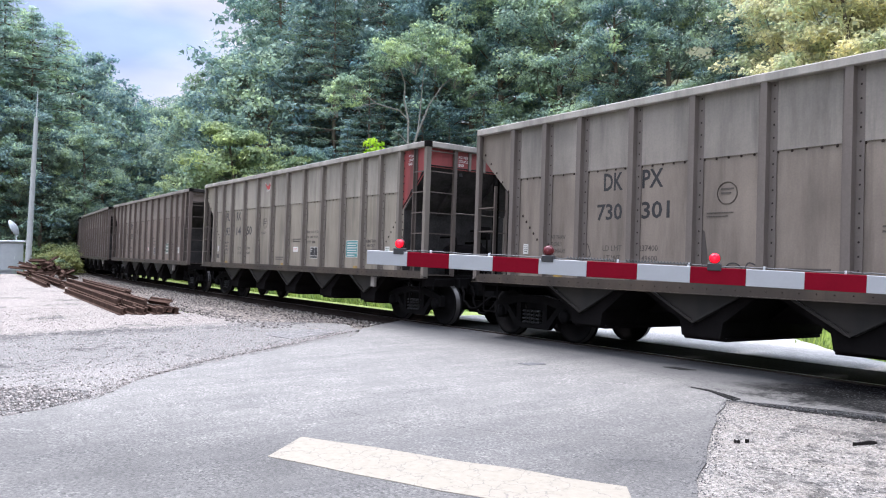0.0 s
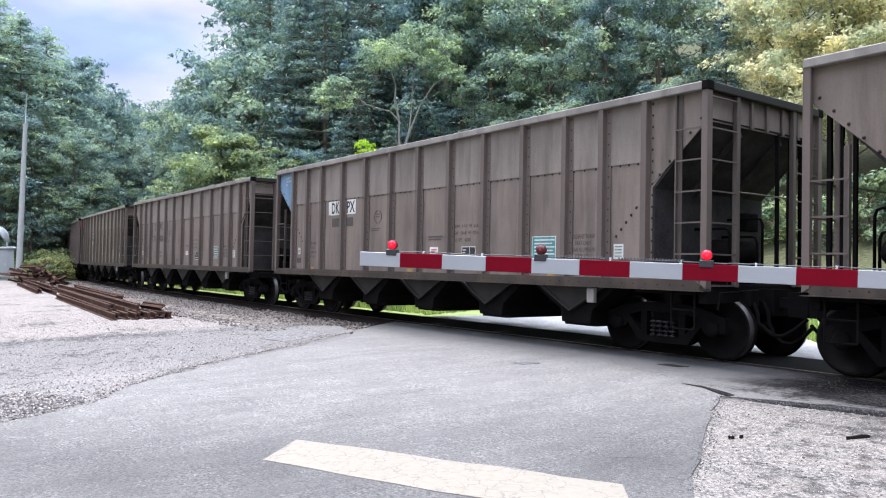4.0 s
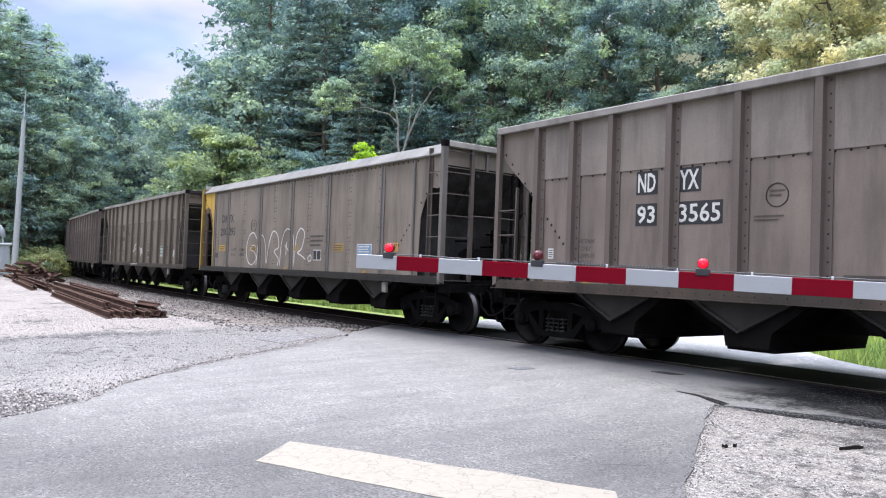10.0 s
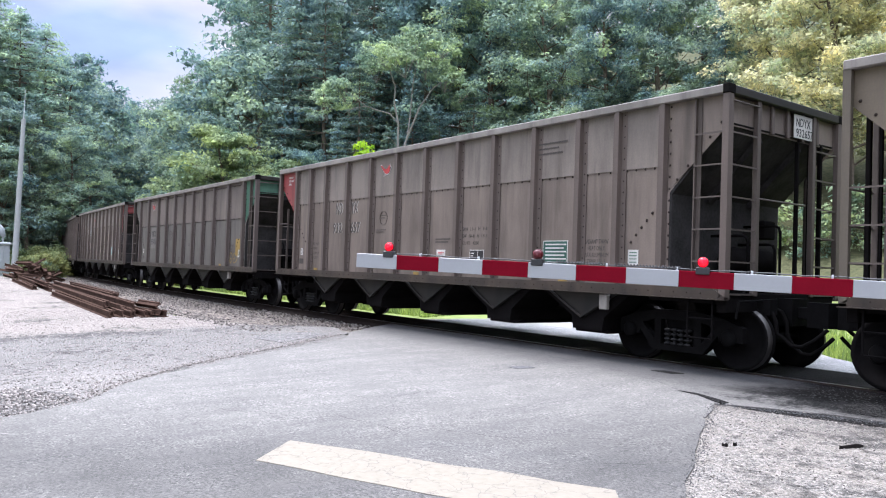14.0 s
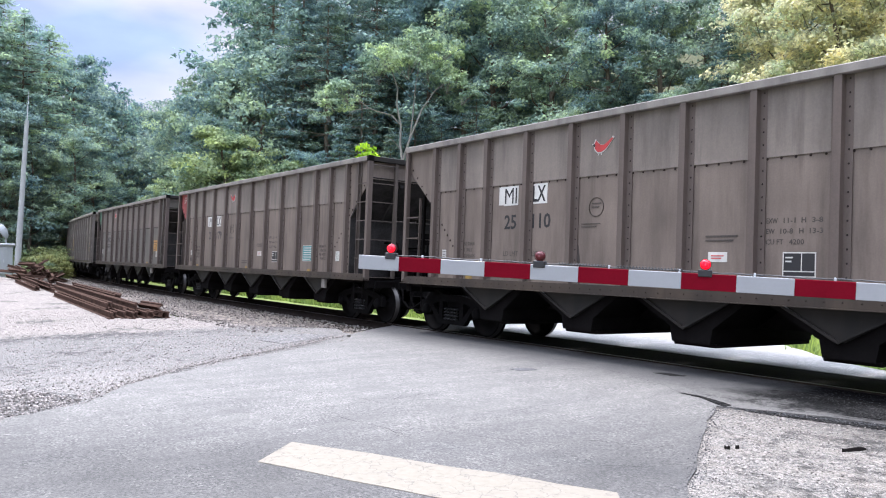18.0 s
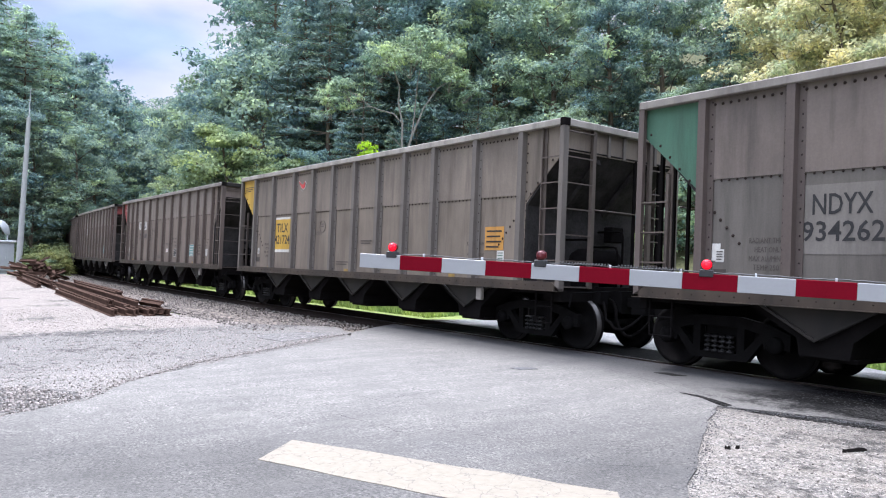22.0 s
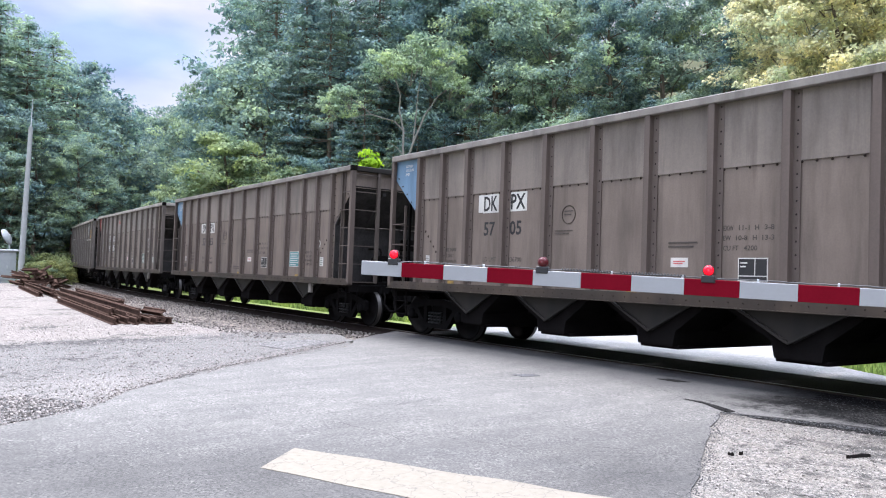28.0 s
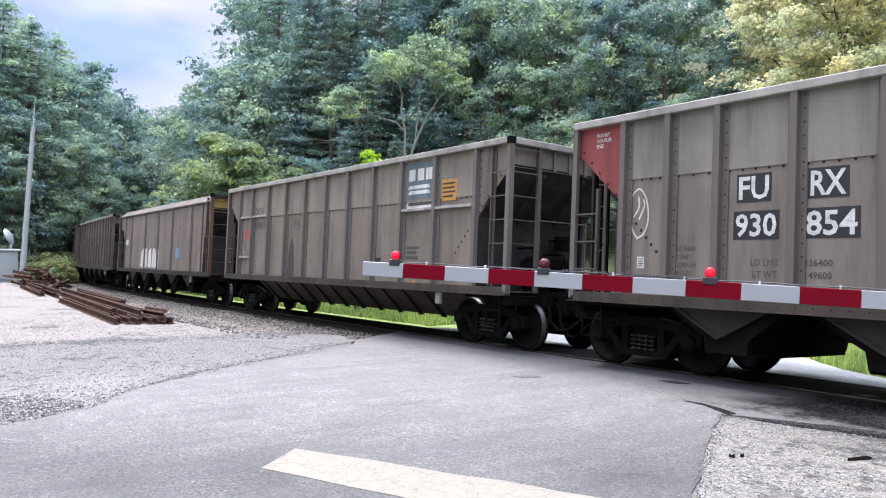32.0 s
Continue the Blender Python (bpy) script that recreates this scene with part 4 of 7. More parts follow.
def rivets(ribs, seam, kind):
    bm = bmesh.new()

    def dot(x, z, y=-1.512, r=0.024):
        c = bm.verts.new((x, y - 0.012, z))
        ring = [bm.verts.new((x + math.cos(k * math.tau / 6) * r, y + 0.006, z + math.sin(k * math.tau / 6) * r)) for k in range(6)]
        for k in range(6):
            bm.faces.new((ring[k], ring[(k + 1) % 6], c))
    if kind == "smooth":
        for x in (-3.55, -3.43, -1.22, -1.1, 1.0, 1.12, 3.2, 3.32):
            for i in range(8):
                for h in (0, 0.1):
                    dot(x, 1.35 + i * 0.31 + h, -1.5, 0.026)
        for x in ribs[1:-1]:
            for i in range(8):
                dot(x - 0.12, 1.35 + i * 0.31, -1.5, 0.026)
        for i in range(64):
            dot(-6.2 + i * 0.197, 3.71, -1.512, 0.026)
    else:
        for a, b in zip(ribs, ribs[1:]):
            k = max(3, int((b - a - 0.25) / (0.11 if kind == "wide" else 0.15)))
            for i in range(k):
                x = a + 0.17 + (b - a - 0.34) * i / (k - 1)
                dot(x, seam - 0.05, r=0.02)
                if kind == "wide":
                    dot(x, TOP - 0.21, -1.527, 0.024)
        for x in ribs:
            for i in range(16):
                dot(x + (0.13 if kind == "wide" else 0.115), SILL + 0.2 + i * 0.175, -1.521, 0.019)
                if kind == "wide":
                    dot(x - 0.1, SILL + 0.2 + i * 0.175, -1.521, 0.017)
    for s in (-1, 1):
        for i in range(5):
            dot(s * (5.95 - i * 0.1), 2.3 - i * 0.11, r=0.026)
        for i in range(5):
            dot(s * (7.1 - i * 0.18), 3.54 - i * 0.19)
    for i in range(62):
        dot(-6.9 + i * 0.226, SILL + 0.075, -1.603, 0.016)
    return bm


def gusset():
    bm = bmesh.new()
    add_prism(bm, [(-0.8, 1.05), (0.8, 1.05), (0.07, 0.63), (-0.07, 0.63)], -1.44, -1.425)
    for s in (-1, 1):
        add_prism(bm, [(s * 0.8, 1.05), (s * 0.72, 1.05), (s * 0.0, 0.655), (s * 0.0, 0.61)], -1.47, -1.44)
    return bm


def chute():
    """One of the five hoppers: a trough across the car that narrows to its outlet."""
    bm = bmesh.new()
    add_prism(bm, [(-1.05, 1.09), (1.05, 1.09), (0.46, 0.64), (0.42, 0.42), (-0.22, 0.42), (-0.26, 0.64)], -1.4, 1.4)
    return bm


def chute_gate():
    """The sliding door frame under an outlet."""
    return boxes((-0.26, 0.46, -1.3, 1.3, 0.37, 0.43), bevel=0.012)


def sideframe():
    """Cast frame of a truck: arched top, sloped struts, two side windows and the spring window."""
    bm = bmesh.new()
    half = [(0.34, 0.83), (0.8, 0.75), (1.1, 0.64), (1.1, 0.42), (0.72, 0.42), (0.7, 0.5), (0.46, 0.2)]
    outer = half + [(-x, z) for x, z in half[::-1]]
    hole = [(0.42, 0.36), (0.66, 0.61), (0.42, 0.67)]
    loops = [outer, hole, [(-x, z) for x, z in hole], [(-0.3, 0.3), (0.3, 0.3), (0.3, 0.68), (-0.3, 0.68)]]
    edges = []
    for loop in loops:
        vs = [bm.verts.new((x, -1.06, z)) for x, z in loop]
        edges += [bm.edges.new((p, q)) for p, q in zip(vs, vs[1:] + vs[:1])]
    bmesh.ops.triangle_fill(bm, use_beauty=True, edges=edges)
    moved = bmesh.ops.extrude_face_region(bm, geom=list(bm.faces))["geom"]
    bmesh.ops.translate(bm, vec=(0, 0.11, 0), verts=[v for v in moved if isinstance(v, bmesh.types.BMVert)])
    bmesh.ops.recalc_face_normals(bm, faces=list(bm.faces))
    return bm


def journal_box():
    bm = bmesh.new()
    add_lathe(bm, [(0.0, -1.13), (0.1, -1.12), (0.125, -1.09), (0.125, -0.94)], 12, "y", (0, 0, 0.475))
    return bm


def spring(x):
    bm = bmesh.new()
    prof = []
    for k in range(4):
        z = 0.29 + k * 0.07
        prof += [(0.022, z), (0.045, z + 0.004), (0.064, z + 0.014), (0.064, z + 0.032), (0.045, z + 0.042), (0.022, z + 0.046)]
    add_lathe(bm, prof, 8, "z", (x, -1.03, 0))
    return bm


def wheelset():
    bm = bmesh.new()
    for s in (-1, 1):
        prof = [(0.1, s * 0.83), (0.14, s * 0.82), (0.17, s * 0.775), (0.38, s * 0.79), (0.405, s * 0.815), (0.462, s * 0.82), (0.47, s * 0.715), (0.497, s * 0.70), (0.497, s * 0.68), (0.40, s * 0.675), (0.38, s * 0.73), (0.1, s * 0.72)]
        add_lathe(bm, prof, 32, "y", mats=[0, 0, 0, 0, 0, 1, 0, 0, 0, 0, 0])
        for k in range(3):
            a = k * math.tau / 3
            add_box(bm, math.cos(a) * 0.06 - 0.015, math.cos(a) * 0.06 + 0.015, s * 1.1 - 0.012, s * 1.1 + 0.012, math.sin(a) * 0.06 - 0.015, math.sin(a) * 0.06 + 0.015)
    add_lathe(bm, [(0.085, -1.1), (0.085, 1.1)], 12, "y")
    return bm


def bolster():
    return boxes((-0.27, 0.27, -0.94, 0.94, 0.3, 0.68), (-0.26, 0.26, -0.35, 0.35, 0.66, 0.8), (-0.8, -0.72, -0.65, 0.65, 0.42, 0.5), (0.72, 0.8, -0.65, 0.65, 0.42, 0.5), bevel=0.01)


def coupler():
    bm = boxes((7.2, 7.78, -0.08, 0.08, 0.79, 0.96), bevel=0.012)
    add_prism(bm, [(7.7, -0.2), (8.0, -0.19), (8.08, -0.03), (8.0, 0.02), (7.96, 0.17), (7.8, 0.19), (7.7, 0.14)], 0.68, 1.04, "z")
    add_box(bm, 7.18, 7.5, -0.24, 0.24, 0.68, 1.08)
    add_box(bm, 7.2, 7.42, -0.7, -0.5, 0.84, 1.06)
    add_tube(bm, (7.3, -0.3, 1.06), (7.3, -1.3, 1.02), 0.016)
    add_tube(bm, (7.3, -1.3, 1.02), (7.3, -1.36, 0.78), 0.016)
    return bm


def hose(y, low):
    """A hose that hangs from the end sill and meets the next car's."""
    bm = bmesh.new()
    add_pipe(bm, [(7.3, y, 0.92), (7.4, y, 0.88), (7.47, y, 0.74), (7.5, y - 0.03, 0.58), (7.58, y - 0.02, low + 0.12), (7.7, y, low + 0.01), (7.82, y * 0.9, low), (7.95, y * 0.75, low + 0.1), (8.09, y * 0.6, low + 0.26)], 0.03)
    return bm


def grab_iron(y0, y1, z):
    """A handhold across the end."""
    bm = bmesh.new()
    add_pipe(bm, [(7.17, y0, z), (7.23, y0, z), (7.245, y0 + 0.02, z), (7.245, y1 - 0.02, z), (7.23, y1, z), (7.17, y1, z)], 0.013)
    return bm


def step_iron():
    bm = bmesh.new()
    for x in (6.62, 7.02):
        add_tube(bm, (x, -1.5, 1.1), (x, -1.5, 0.48), 0.016)
    for z in (0.48, 0.76):
        add_tube(bm, (6.62, -1.5, z), (7.02, -1.5, z), 0.014)
    return bm


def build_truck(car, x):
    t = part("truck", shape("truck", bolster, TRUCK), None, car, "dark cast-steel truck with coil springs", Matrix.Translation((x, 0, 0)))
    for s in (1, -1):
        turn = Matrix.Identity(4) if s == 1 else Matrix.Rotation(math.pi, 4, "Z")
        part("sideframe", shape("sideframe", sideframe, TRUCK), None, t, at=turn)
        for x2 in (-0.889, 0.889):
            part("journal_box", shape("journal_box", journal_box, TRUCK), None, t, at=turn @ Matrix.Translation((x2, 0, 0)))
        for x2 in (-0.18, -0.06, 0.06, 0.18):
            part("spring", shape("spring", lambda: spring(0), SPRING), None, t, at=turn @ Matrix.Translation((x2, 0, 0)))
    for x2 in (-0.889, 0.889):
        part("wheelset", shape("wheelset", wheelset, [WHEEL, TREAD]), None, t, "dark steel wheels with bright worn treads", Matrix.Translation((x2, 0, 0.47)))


def top_chord():
    bm = bmesh.new()
    add_box(bm, -END, END, -1.61, -1.5, TOP - 0.125, TOP)
    return bevelled(bm, 0.014)


def end_chord():
    return boxes((END - 0.12, END + 0.01, -1.49, 1.49, TOP - 0.13, TOP - 0.004), bevel=0.012)


def side_sill():
    bm = bmesh.new()
    out = [(-END, SILL), (END, SILL), (END, SILL + 0.03), (END - 0.2, SILL + 0.15), (-END + 0.2, SILL + 0.15), (-END, SILL + 0.03)]
    add_prism(bm, out, -1.6, -1.5)
    add_box(bm, -END, END, -1.64, -1.5, SILL - 0.012, SILL)
    return bm


def end_parts(car, sign, end_paint, chord_paint, post_paint, ladder_paint):
    turn = Matrix.Identity(4) if sign > 0 else Matrix.Rotation(math.pi, 4, "Z")
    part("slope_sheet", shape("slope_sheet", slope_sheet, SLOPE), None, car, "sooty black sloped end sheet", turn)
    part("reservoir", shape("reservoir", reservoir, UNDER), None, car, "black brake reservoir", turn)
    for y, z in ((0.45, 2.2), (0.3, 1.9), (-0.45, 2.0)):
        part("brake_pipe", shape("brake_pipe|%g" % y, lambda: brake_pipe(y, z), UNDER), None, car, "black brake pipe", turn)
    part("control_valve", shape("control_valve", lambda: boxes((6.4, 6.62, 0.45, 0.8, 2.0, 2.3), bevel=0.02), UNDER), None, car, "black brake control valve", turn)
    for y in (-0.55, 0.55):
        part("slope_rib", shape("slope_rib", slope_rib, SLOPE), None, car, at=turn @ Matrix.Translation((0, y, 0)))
    part("end_panel", shape("end_panel|" + end_paint.name, lambda: boxes((7.15, 7.17, -1.49, 1.49, 3.5, TOP - 0.12)), end_paint), None, car, at=turn)
    part("end_chord", shape("end_chord|" + (chord_paint if chord_paint is CHORD else GUSSET).name, end_chord, chord_paint if chord_paint is CHORD else GUSSET), None, car, at=turn)
    if sign > 0:
        for m in (Matrix.Identity(4), Matrix.Diagonal((1, -1, 1, 1))):
            part("corner_cap", shape("corner_cap", lambda: boxes((END - 0.1, END + 0.014, -1.615, -1.46, TOP - 0.13, TOP + 0.004), bevel=0.01), UNDER), None, car, "black corner cap", m)
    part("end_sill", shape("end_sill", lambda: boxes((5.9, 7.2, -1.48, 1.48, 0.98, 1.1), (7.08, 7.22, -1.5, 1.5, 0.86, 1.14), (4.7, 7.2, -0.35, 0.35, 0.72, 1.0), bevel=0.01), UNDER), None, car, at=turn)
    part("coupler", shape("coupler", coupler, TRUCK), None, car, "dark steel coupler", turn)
    for y, low in ((-0.34, 0.3), (-0.62, 0.42)):
        part("brake_hose", shape("brake_hose|%g" % y, lambda: hose(y, low), UNDER), None, car, "black rubber brake hose", turn)
    for y, w in ((0.42, 0.022), (0.8, 0.022), (1.12, 0.03)):
        part("end_post", shape("end_post|%g" % w, lambda: boxes((7.13, 7.19, -w, w, 1.1, 3.52), bevel=0.006), UNDER), None, car, at=turn @ Matrix.Translation((0, y, 0)))
    for y in (-0.36, 0.06, 0.5, 0.95):
        part("panel_rib", shape("panel_rib|" + post_paint.name, lambda: boxes((7.17, 7.215, -0.035, 0.035, 3.5, TOP - 0.13), bevel=0.006), post_paint), None, car, at=turn @ Matrix.Translation((0, y, 0)))
    for y0, y1, z in ((-0.78, 0.55, 2.51), (-1.52, -0.78, 3.84)):
        part("grab_iron", shape("grab_iron|%g" % z, lambda: grab_iron(y0, y1, z), RUNGS), None, car, at=turn)
    near = Matrix.Diagonal((sign, 1, 1, 1))
    far = Matrix.Diagonal((sign, -1, 1, 1))
    for m in (near, far):
        part("ladder_stile", shape("ladder_stile|%d" % sign + ladder_paint.name, lambda: boxes((6.7, 6.79, -1.52, -1.507, 1.1, TOP - 0.12 if sign > 0 else 2.9), (6.7, 6.72, -1.57, -1.507, 1.1, TOP - 0.12 if sign > 0 else 2.9)), ladder_paint), None, car, at=m)
        part("corner_post", shape("corner_post|" + post_paint.name, lambda: boxes((7.17, 7.27, -1.6, -1.53, 1.05, TOP - 0.12), (7.21, 7.27, -1.53, -1.48, 1.05, TOP - 0.12)), post_paint), None, car, at=m)
        part("end_stile", shape("end_stile|" + ladder_paint.name, lambda: boxes((7.17, 7.25, -0.83, -0.74, 1.1, TOP - 0.12), bevel=0.008), ladder_paint), None, car, at=m)
        part("step", shape("step", step_iron, UNDER), None, car, at=m)
        for k in range(6 if sign > 0 else 4):
            part("rung", shape("rung|" + ladder_paint.name, lambda: boxes((6.71, 7.2, -1.585, -1.565, -0.011, 0.011)), ladder_paint), None, car, at=m @ Matrix.Translation((0, 0, 1.12 + k * 0.455)))
            part("rung", shape("rung_end", lambda: boxes((7.225, 7.245, -1.5, -0.79, -0.011, 0.011)), RUNGS), None, car, at=m @ Matrix.Translation((0, 0, 1.12 + k * 0.455)))


def build_car(kind, paint, chord_paint, left, right):
    """An open-top hopper, middle of its length at the origin, on the rails at z = 0, the camera's side at -y."""
    car = new("coal_hopper_car")
    ribs = {"wide": WIDE_RIBS, "tub": TUB_RIBS, "smooth": SMOOTH_RIBS}.get(kind, RIBS)
    seam = 2.8 if kind == "wide" else SEAM
    key = kind + "|" + paint.name
    smooth = kind == "smooth"
    for turn in (Matrix.Identity(4), Matrix.Rotation(math.pi, 4, "Z")):
        own = ribs if turn[0][0] > 0 else tuple(-x for x in ribs[::-1])
        side = "near" if turn[0][0] > 0 else "far"
        if smooth:
            part("side_sheet", shape("side_sheet|" + side + key, lambda: side_sheet(own, SILL + 0.1, 3.78), paint), None, car, at=turn)
            part("roof_slope", shape("roof_slope|" + key, roof_slope, ROOF_EDGE if paint is BODY[3] else paint), None, car, "pale sloped upper edge", turn)
        else:
            part("lower_sheet", shape("lower_sheet|" + side + key, lambda: side_sheet(own, SILL + 0.1, seam), paint), None, car, at=turn)
            part("upper_sheet", shape("upper_sheet|" + side + key, lambda: side_sheet(own, seam - 0.03, TOP - 0.05, -1.515), UPPER if kind == "wide" and paint is BODY[3] else UPPER_PAINT[paint.name]), None, car, at=turn)
            part("top_chord", shape("top_chord|" + chord_paint.name, top_chord, chord_paint), None, car, "sun-bleached top rail", turn)
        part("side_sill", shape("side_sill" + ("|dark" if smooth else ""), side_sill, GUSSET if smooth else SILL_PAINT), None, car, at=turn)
    part("rivets", shape("rivets|" + kind, lambda: rivets(ribs, seam, kind), RIVET), None, car)["kind"] = "stuff"
    part("release_box", shape("release_box", lambda: boxes((4.98, 5.14, -1.56, -1.48, 0.78, 1.02), bevel=0.01), CHORD), None, car, "small pale metal box under the sill")
    for x in (-5.0, -0.3, 4.1):
        part("reflector_strip", shape("reflector_strip", lambda: boxes((-0.1, 0.1, -1.508, -1.5, 1.2, 1.26)), FADED_YELLOW), None, car, at=Matrix.Translation((x, 0 if abs(x) < 6.2 else -0.1, 0)))
    w = {"wide": 0.075, "smooth": 0.022}.get(kind, 0.063)
    tall = 3.74 if smooth else TOP - 0.1
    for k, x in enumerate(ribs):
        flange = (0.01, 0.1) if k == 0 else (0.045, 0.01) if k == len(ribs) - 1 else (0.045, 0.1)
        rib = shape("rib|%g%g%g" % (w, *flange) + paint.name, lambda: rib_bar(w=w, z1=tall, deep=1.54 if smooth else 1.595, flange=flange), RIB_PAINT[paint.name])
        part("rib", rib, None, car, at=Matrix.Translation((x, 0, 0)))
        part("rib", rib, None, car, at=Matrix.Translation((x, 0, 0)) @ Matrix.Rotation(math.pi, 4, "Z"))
    for s, colour in ((-1, left), (1, right)):
        colour = colour or paint
        gold = smooth and colour is YELLOW
        side_colour = paint if gold and s > 0 else colour
        part("corner_panel", shape("corner_panel|%d%d" % (s, smooth) + side_colour.name, lambda: corner_panel(s, smooth), side_colour), None, car)
        part("corner_panel", shape("corner_panel|%d%d" % (-s, smooth) + colour.name, lambda: corner_panel(-s, smooth), colour), None, car, at=Matrix.Rotation(math.pi, 4, "Z"))
        end_parts(car, s, (FADED_YELLOW if gold else colour) if colour is not paint and s > 0 else paint, chord_paint, (RUSTY_POST if s > 0 else DIRTY_YELLOW) if gold else RIB_PAINT[paint.name], RUSTY_POST if gold else RUNGS)
    part("centre_sill", shape("centre_sill", lambda: boxes((-4.8, 4.8, -0.28, 0.28, 0.66, 1.04)), UNDER), None, car)
    if kind == "tub":
        def tub():
            bm = bmesh.new()
            add_prism(bm, [(-1.4, 1.05), (1.4, 1.05), (0.78, 0.5), (-0.78, 0.5)], -4.8, 4.8, "x")
            return bm

        def tub_rib():
            bm = bmesh.new()
            add_prism(bm, [(1.36, 1.05), (1.44, 1.05), (0.86, 0.46), (0.74, 0.46)], -0.03, 0.03, "x")
            return bm
        part("belly", shape("belly", tub, SILL_PAINT), None, car, "dark sloped discharge tub with a flat bottom")
        for i in range(11):
            at = Matrix.Translation((-4.47 + i * 0.88, 0, 0))
            for turn in (Matrix.Identity(4), Matrix.Rotation(math.pi, 4, "Z")):
                part("belly_rib", shape("belly_rib", tub_rib, GUSSET), None, car, at=at @ turn)
    else:
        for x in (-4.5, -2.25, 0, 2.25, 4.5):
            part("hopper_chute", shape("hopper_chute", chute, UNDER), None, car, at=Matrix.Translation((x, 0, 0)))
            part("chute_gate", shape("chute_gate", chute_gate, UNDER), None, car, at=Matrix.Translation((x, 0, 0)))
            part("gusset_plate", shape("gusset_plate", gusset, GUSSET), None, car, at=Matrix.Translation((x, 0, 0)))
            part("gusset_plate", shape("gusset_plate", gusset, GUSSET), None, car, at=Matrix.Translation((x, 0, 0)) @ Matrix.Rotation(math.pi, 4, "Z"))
    for x in (-6.125, 6.125):
        build_truck(car, x)
    return car


MARKS = {"along": -0.12}  # all painted marks sit this far along from the posts they are given by


def lettering(car, text, x0, x1, z0, z1, material, backing=None, y=-1.502):
    """Stencilled characters on the camera's side, filling a box given from the car's middle and the rail."""
    key = "lettering|" + text + material.name
    if key not in shared:
        curve = bpy.data.curves.new("lettering", "FONT")
        curve.body, curve.size, curve.extrude, curve.resolution_u, curve.offset = text, 1.0, 0.001, 2, 0.0 if "M" in text else 0.019 if len(text) < 4 else 0.011
        ob = bpy.data.objects.new("lettering", curve)
        me = bpy.data.meshes.new_from_object(ob)
        me.materials.clear()
        me.materials.append(material)
        bpy.data.objects.remove(ob)
        low, high = (Vector([f(v.co[k] for v in me.vertices) for k in range(3)]) for f in (min, max))
        for v in me.vertices:
            v.co = ((v.co.x - low.x) / (high.x - low.x), (v.co.y - low.y) / (high.y - low.y), v.co.z)
        shared[key] = me
    if backing:
        panel(car, x0 - 0.035, x1 + 0.035, z0 - 0.035, z1 + 0.035, backing)
        y -= 0.004
    return part("lettering", shared[key], None, car, at=Matrix.Translation((x0 + MARKS["along"], y, z0)) @ Matrix.Rotation(math.pi / 2, 4, "X") @ Matrix.Diagonal((x1 - x0, z1 - z0, 1, 1)))


def panel(car, x0, x1, z0, z1, material, name="painted_panel", y=-1.5):
    k = MARKS["along"]
    return part(name, boxes((x0 + k, x1 + k, y - 0.004, y + 0.006, z0, z1)), material, car)


def bars(car, x, z, widths, height, gap, material, y=-1.504):
    """Rows of writing too small to read, as plain bars."""
    bm = bmesh.new()
    x += MARKS["along"]
    for i, w in enumerate(widths):
        add_box(bm, x, x + w, y - 0.003, y + 0.003, z - i * gap, z - i * gap + height)
    return tagged(part("small_writing", bm, material, car), kind="stuff")


def ring_mark(car, x, z, r, material):
    bm = bmesh.new()
    add_lathe(bm, [(r, -1.506), (r, -1.5), (r - 0.01, -1.5), (r - 0.01, -1.506)], 28, "y", (x, 0, z))
    bm.faces.ensure_lookup_table()
    for f in [f for f in bm.faces if len(f.verts) > 4]:
        bm.faces.remove(f)
    part("round_mark", bm, material, car)
    bars(car, x - 0.1 - MARKS["along"], z + 0.05, (0.2, 0.16), 0.022, 0.06, material)


def scrawl(car, strokes, material, width=0.03, y=-1.506):
    """A sprayed line drawing: strokes of points across the side sheet."""
    bm = bmesh.new()
    for pts in strokes:
        pts = [(x + MARKS["along"], z) for x, z in pts]
        smooth = []
        for i in range(len(pts) - 1):
            p0, p1, p2, p3 = pts[max(0, i - 1)], pts[i], pts[i + 1], pts[min(len(pts) - 1, i + 2)]
            for k in range(5):
                t = k / 5
                smooth.append(tuple(0.5 * (2 * p1[j] + (p2[j] - p0[j]) * t + (2 * p0[j] - 5 * p1[j] + 4 * p2[j] - p3[j]) * t * t + (3 * p1[j] - p0[j] - 3 * p2[j] + p3[j]) * t ** 3) for j in (0, 1)))
        smooth.append(pts[-1])
        rows = []
        for i, (x, z) in enumerate(smooth):
            a, b = smooth[max(0, i - 1)], smooth[min(len(smooth) - 1, i + 1)]
            d = Vector((b[0] - a[0], b[1] - a[1]))
            d = d.normalized() if d.length else Vector((1, 0))
            rows.append((bm.verts.new((x - d.y * width / 2, y, z + d.x * width / 2)), bm.verts.new((x + d.y * width / 2, y, z - d.x * width / 2))))
        for (a, b), (c, d) in zip(rows, rows[1:]):
            bm.faces.new((a, b, d, c))
    return part("sprayed_drawing", bm, material, car)


def blob(car, outline, material, name, y=-1.503):
    """A flat painted or stained shape with its own outline."""
    bm = bmesh.new()
    add_prism(bm, outline, y - 0.002, y + 0.002)
    return part(name, bm, material, car)


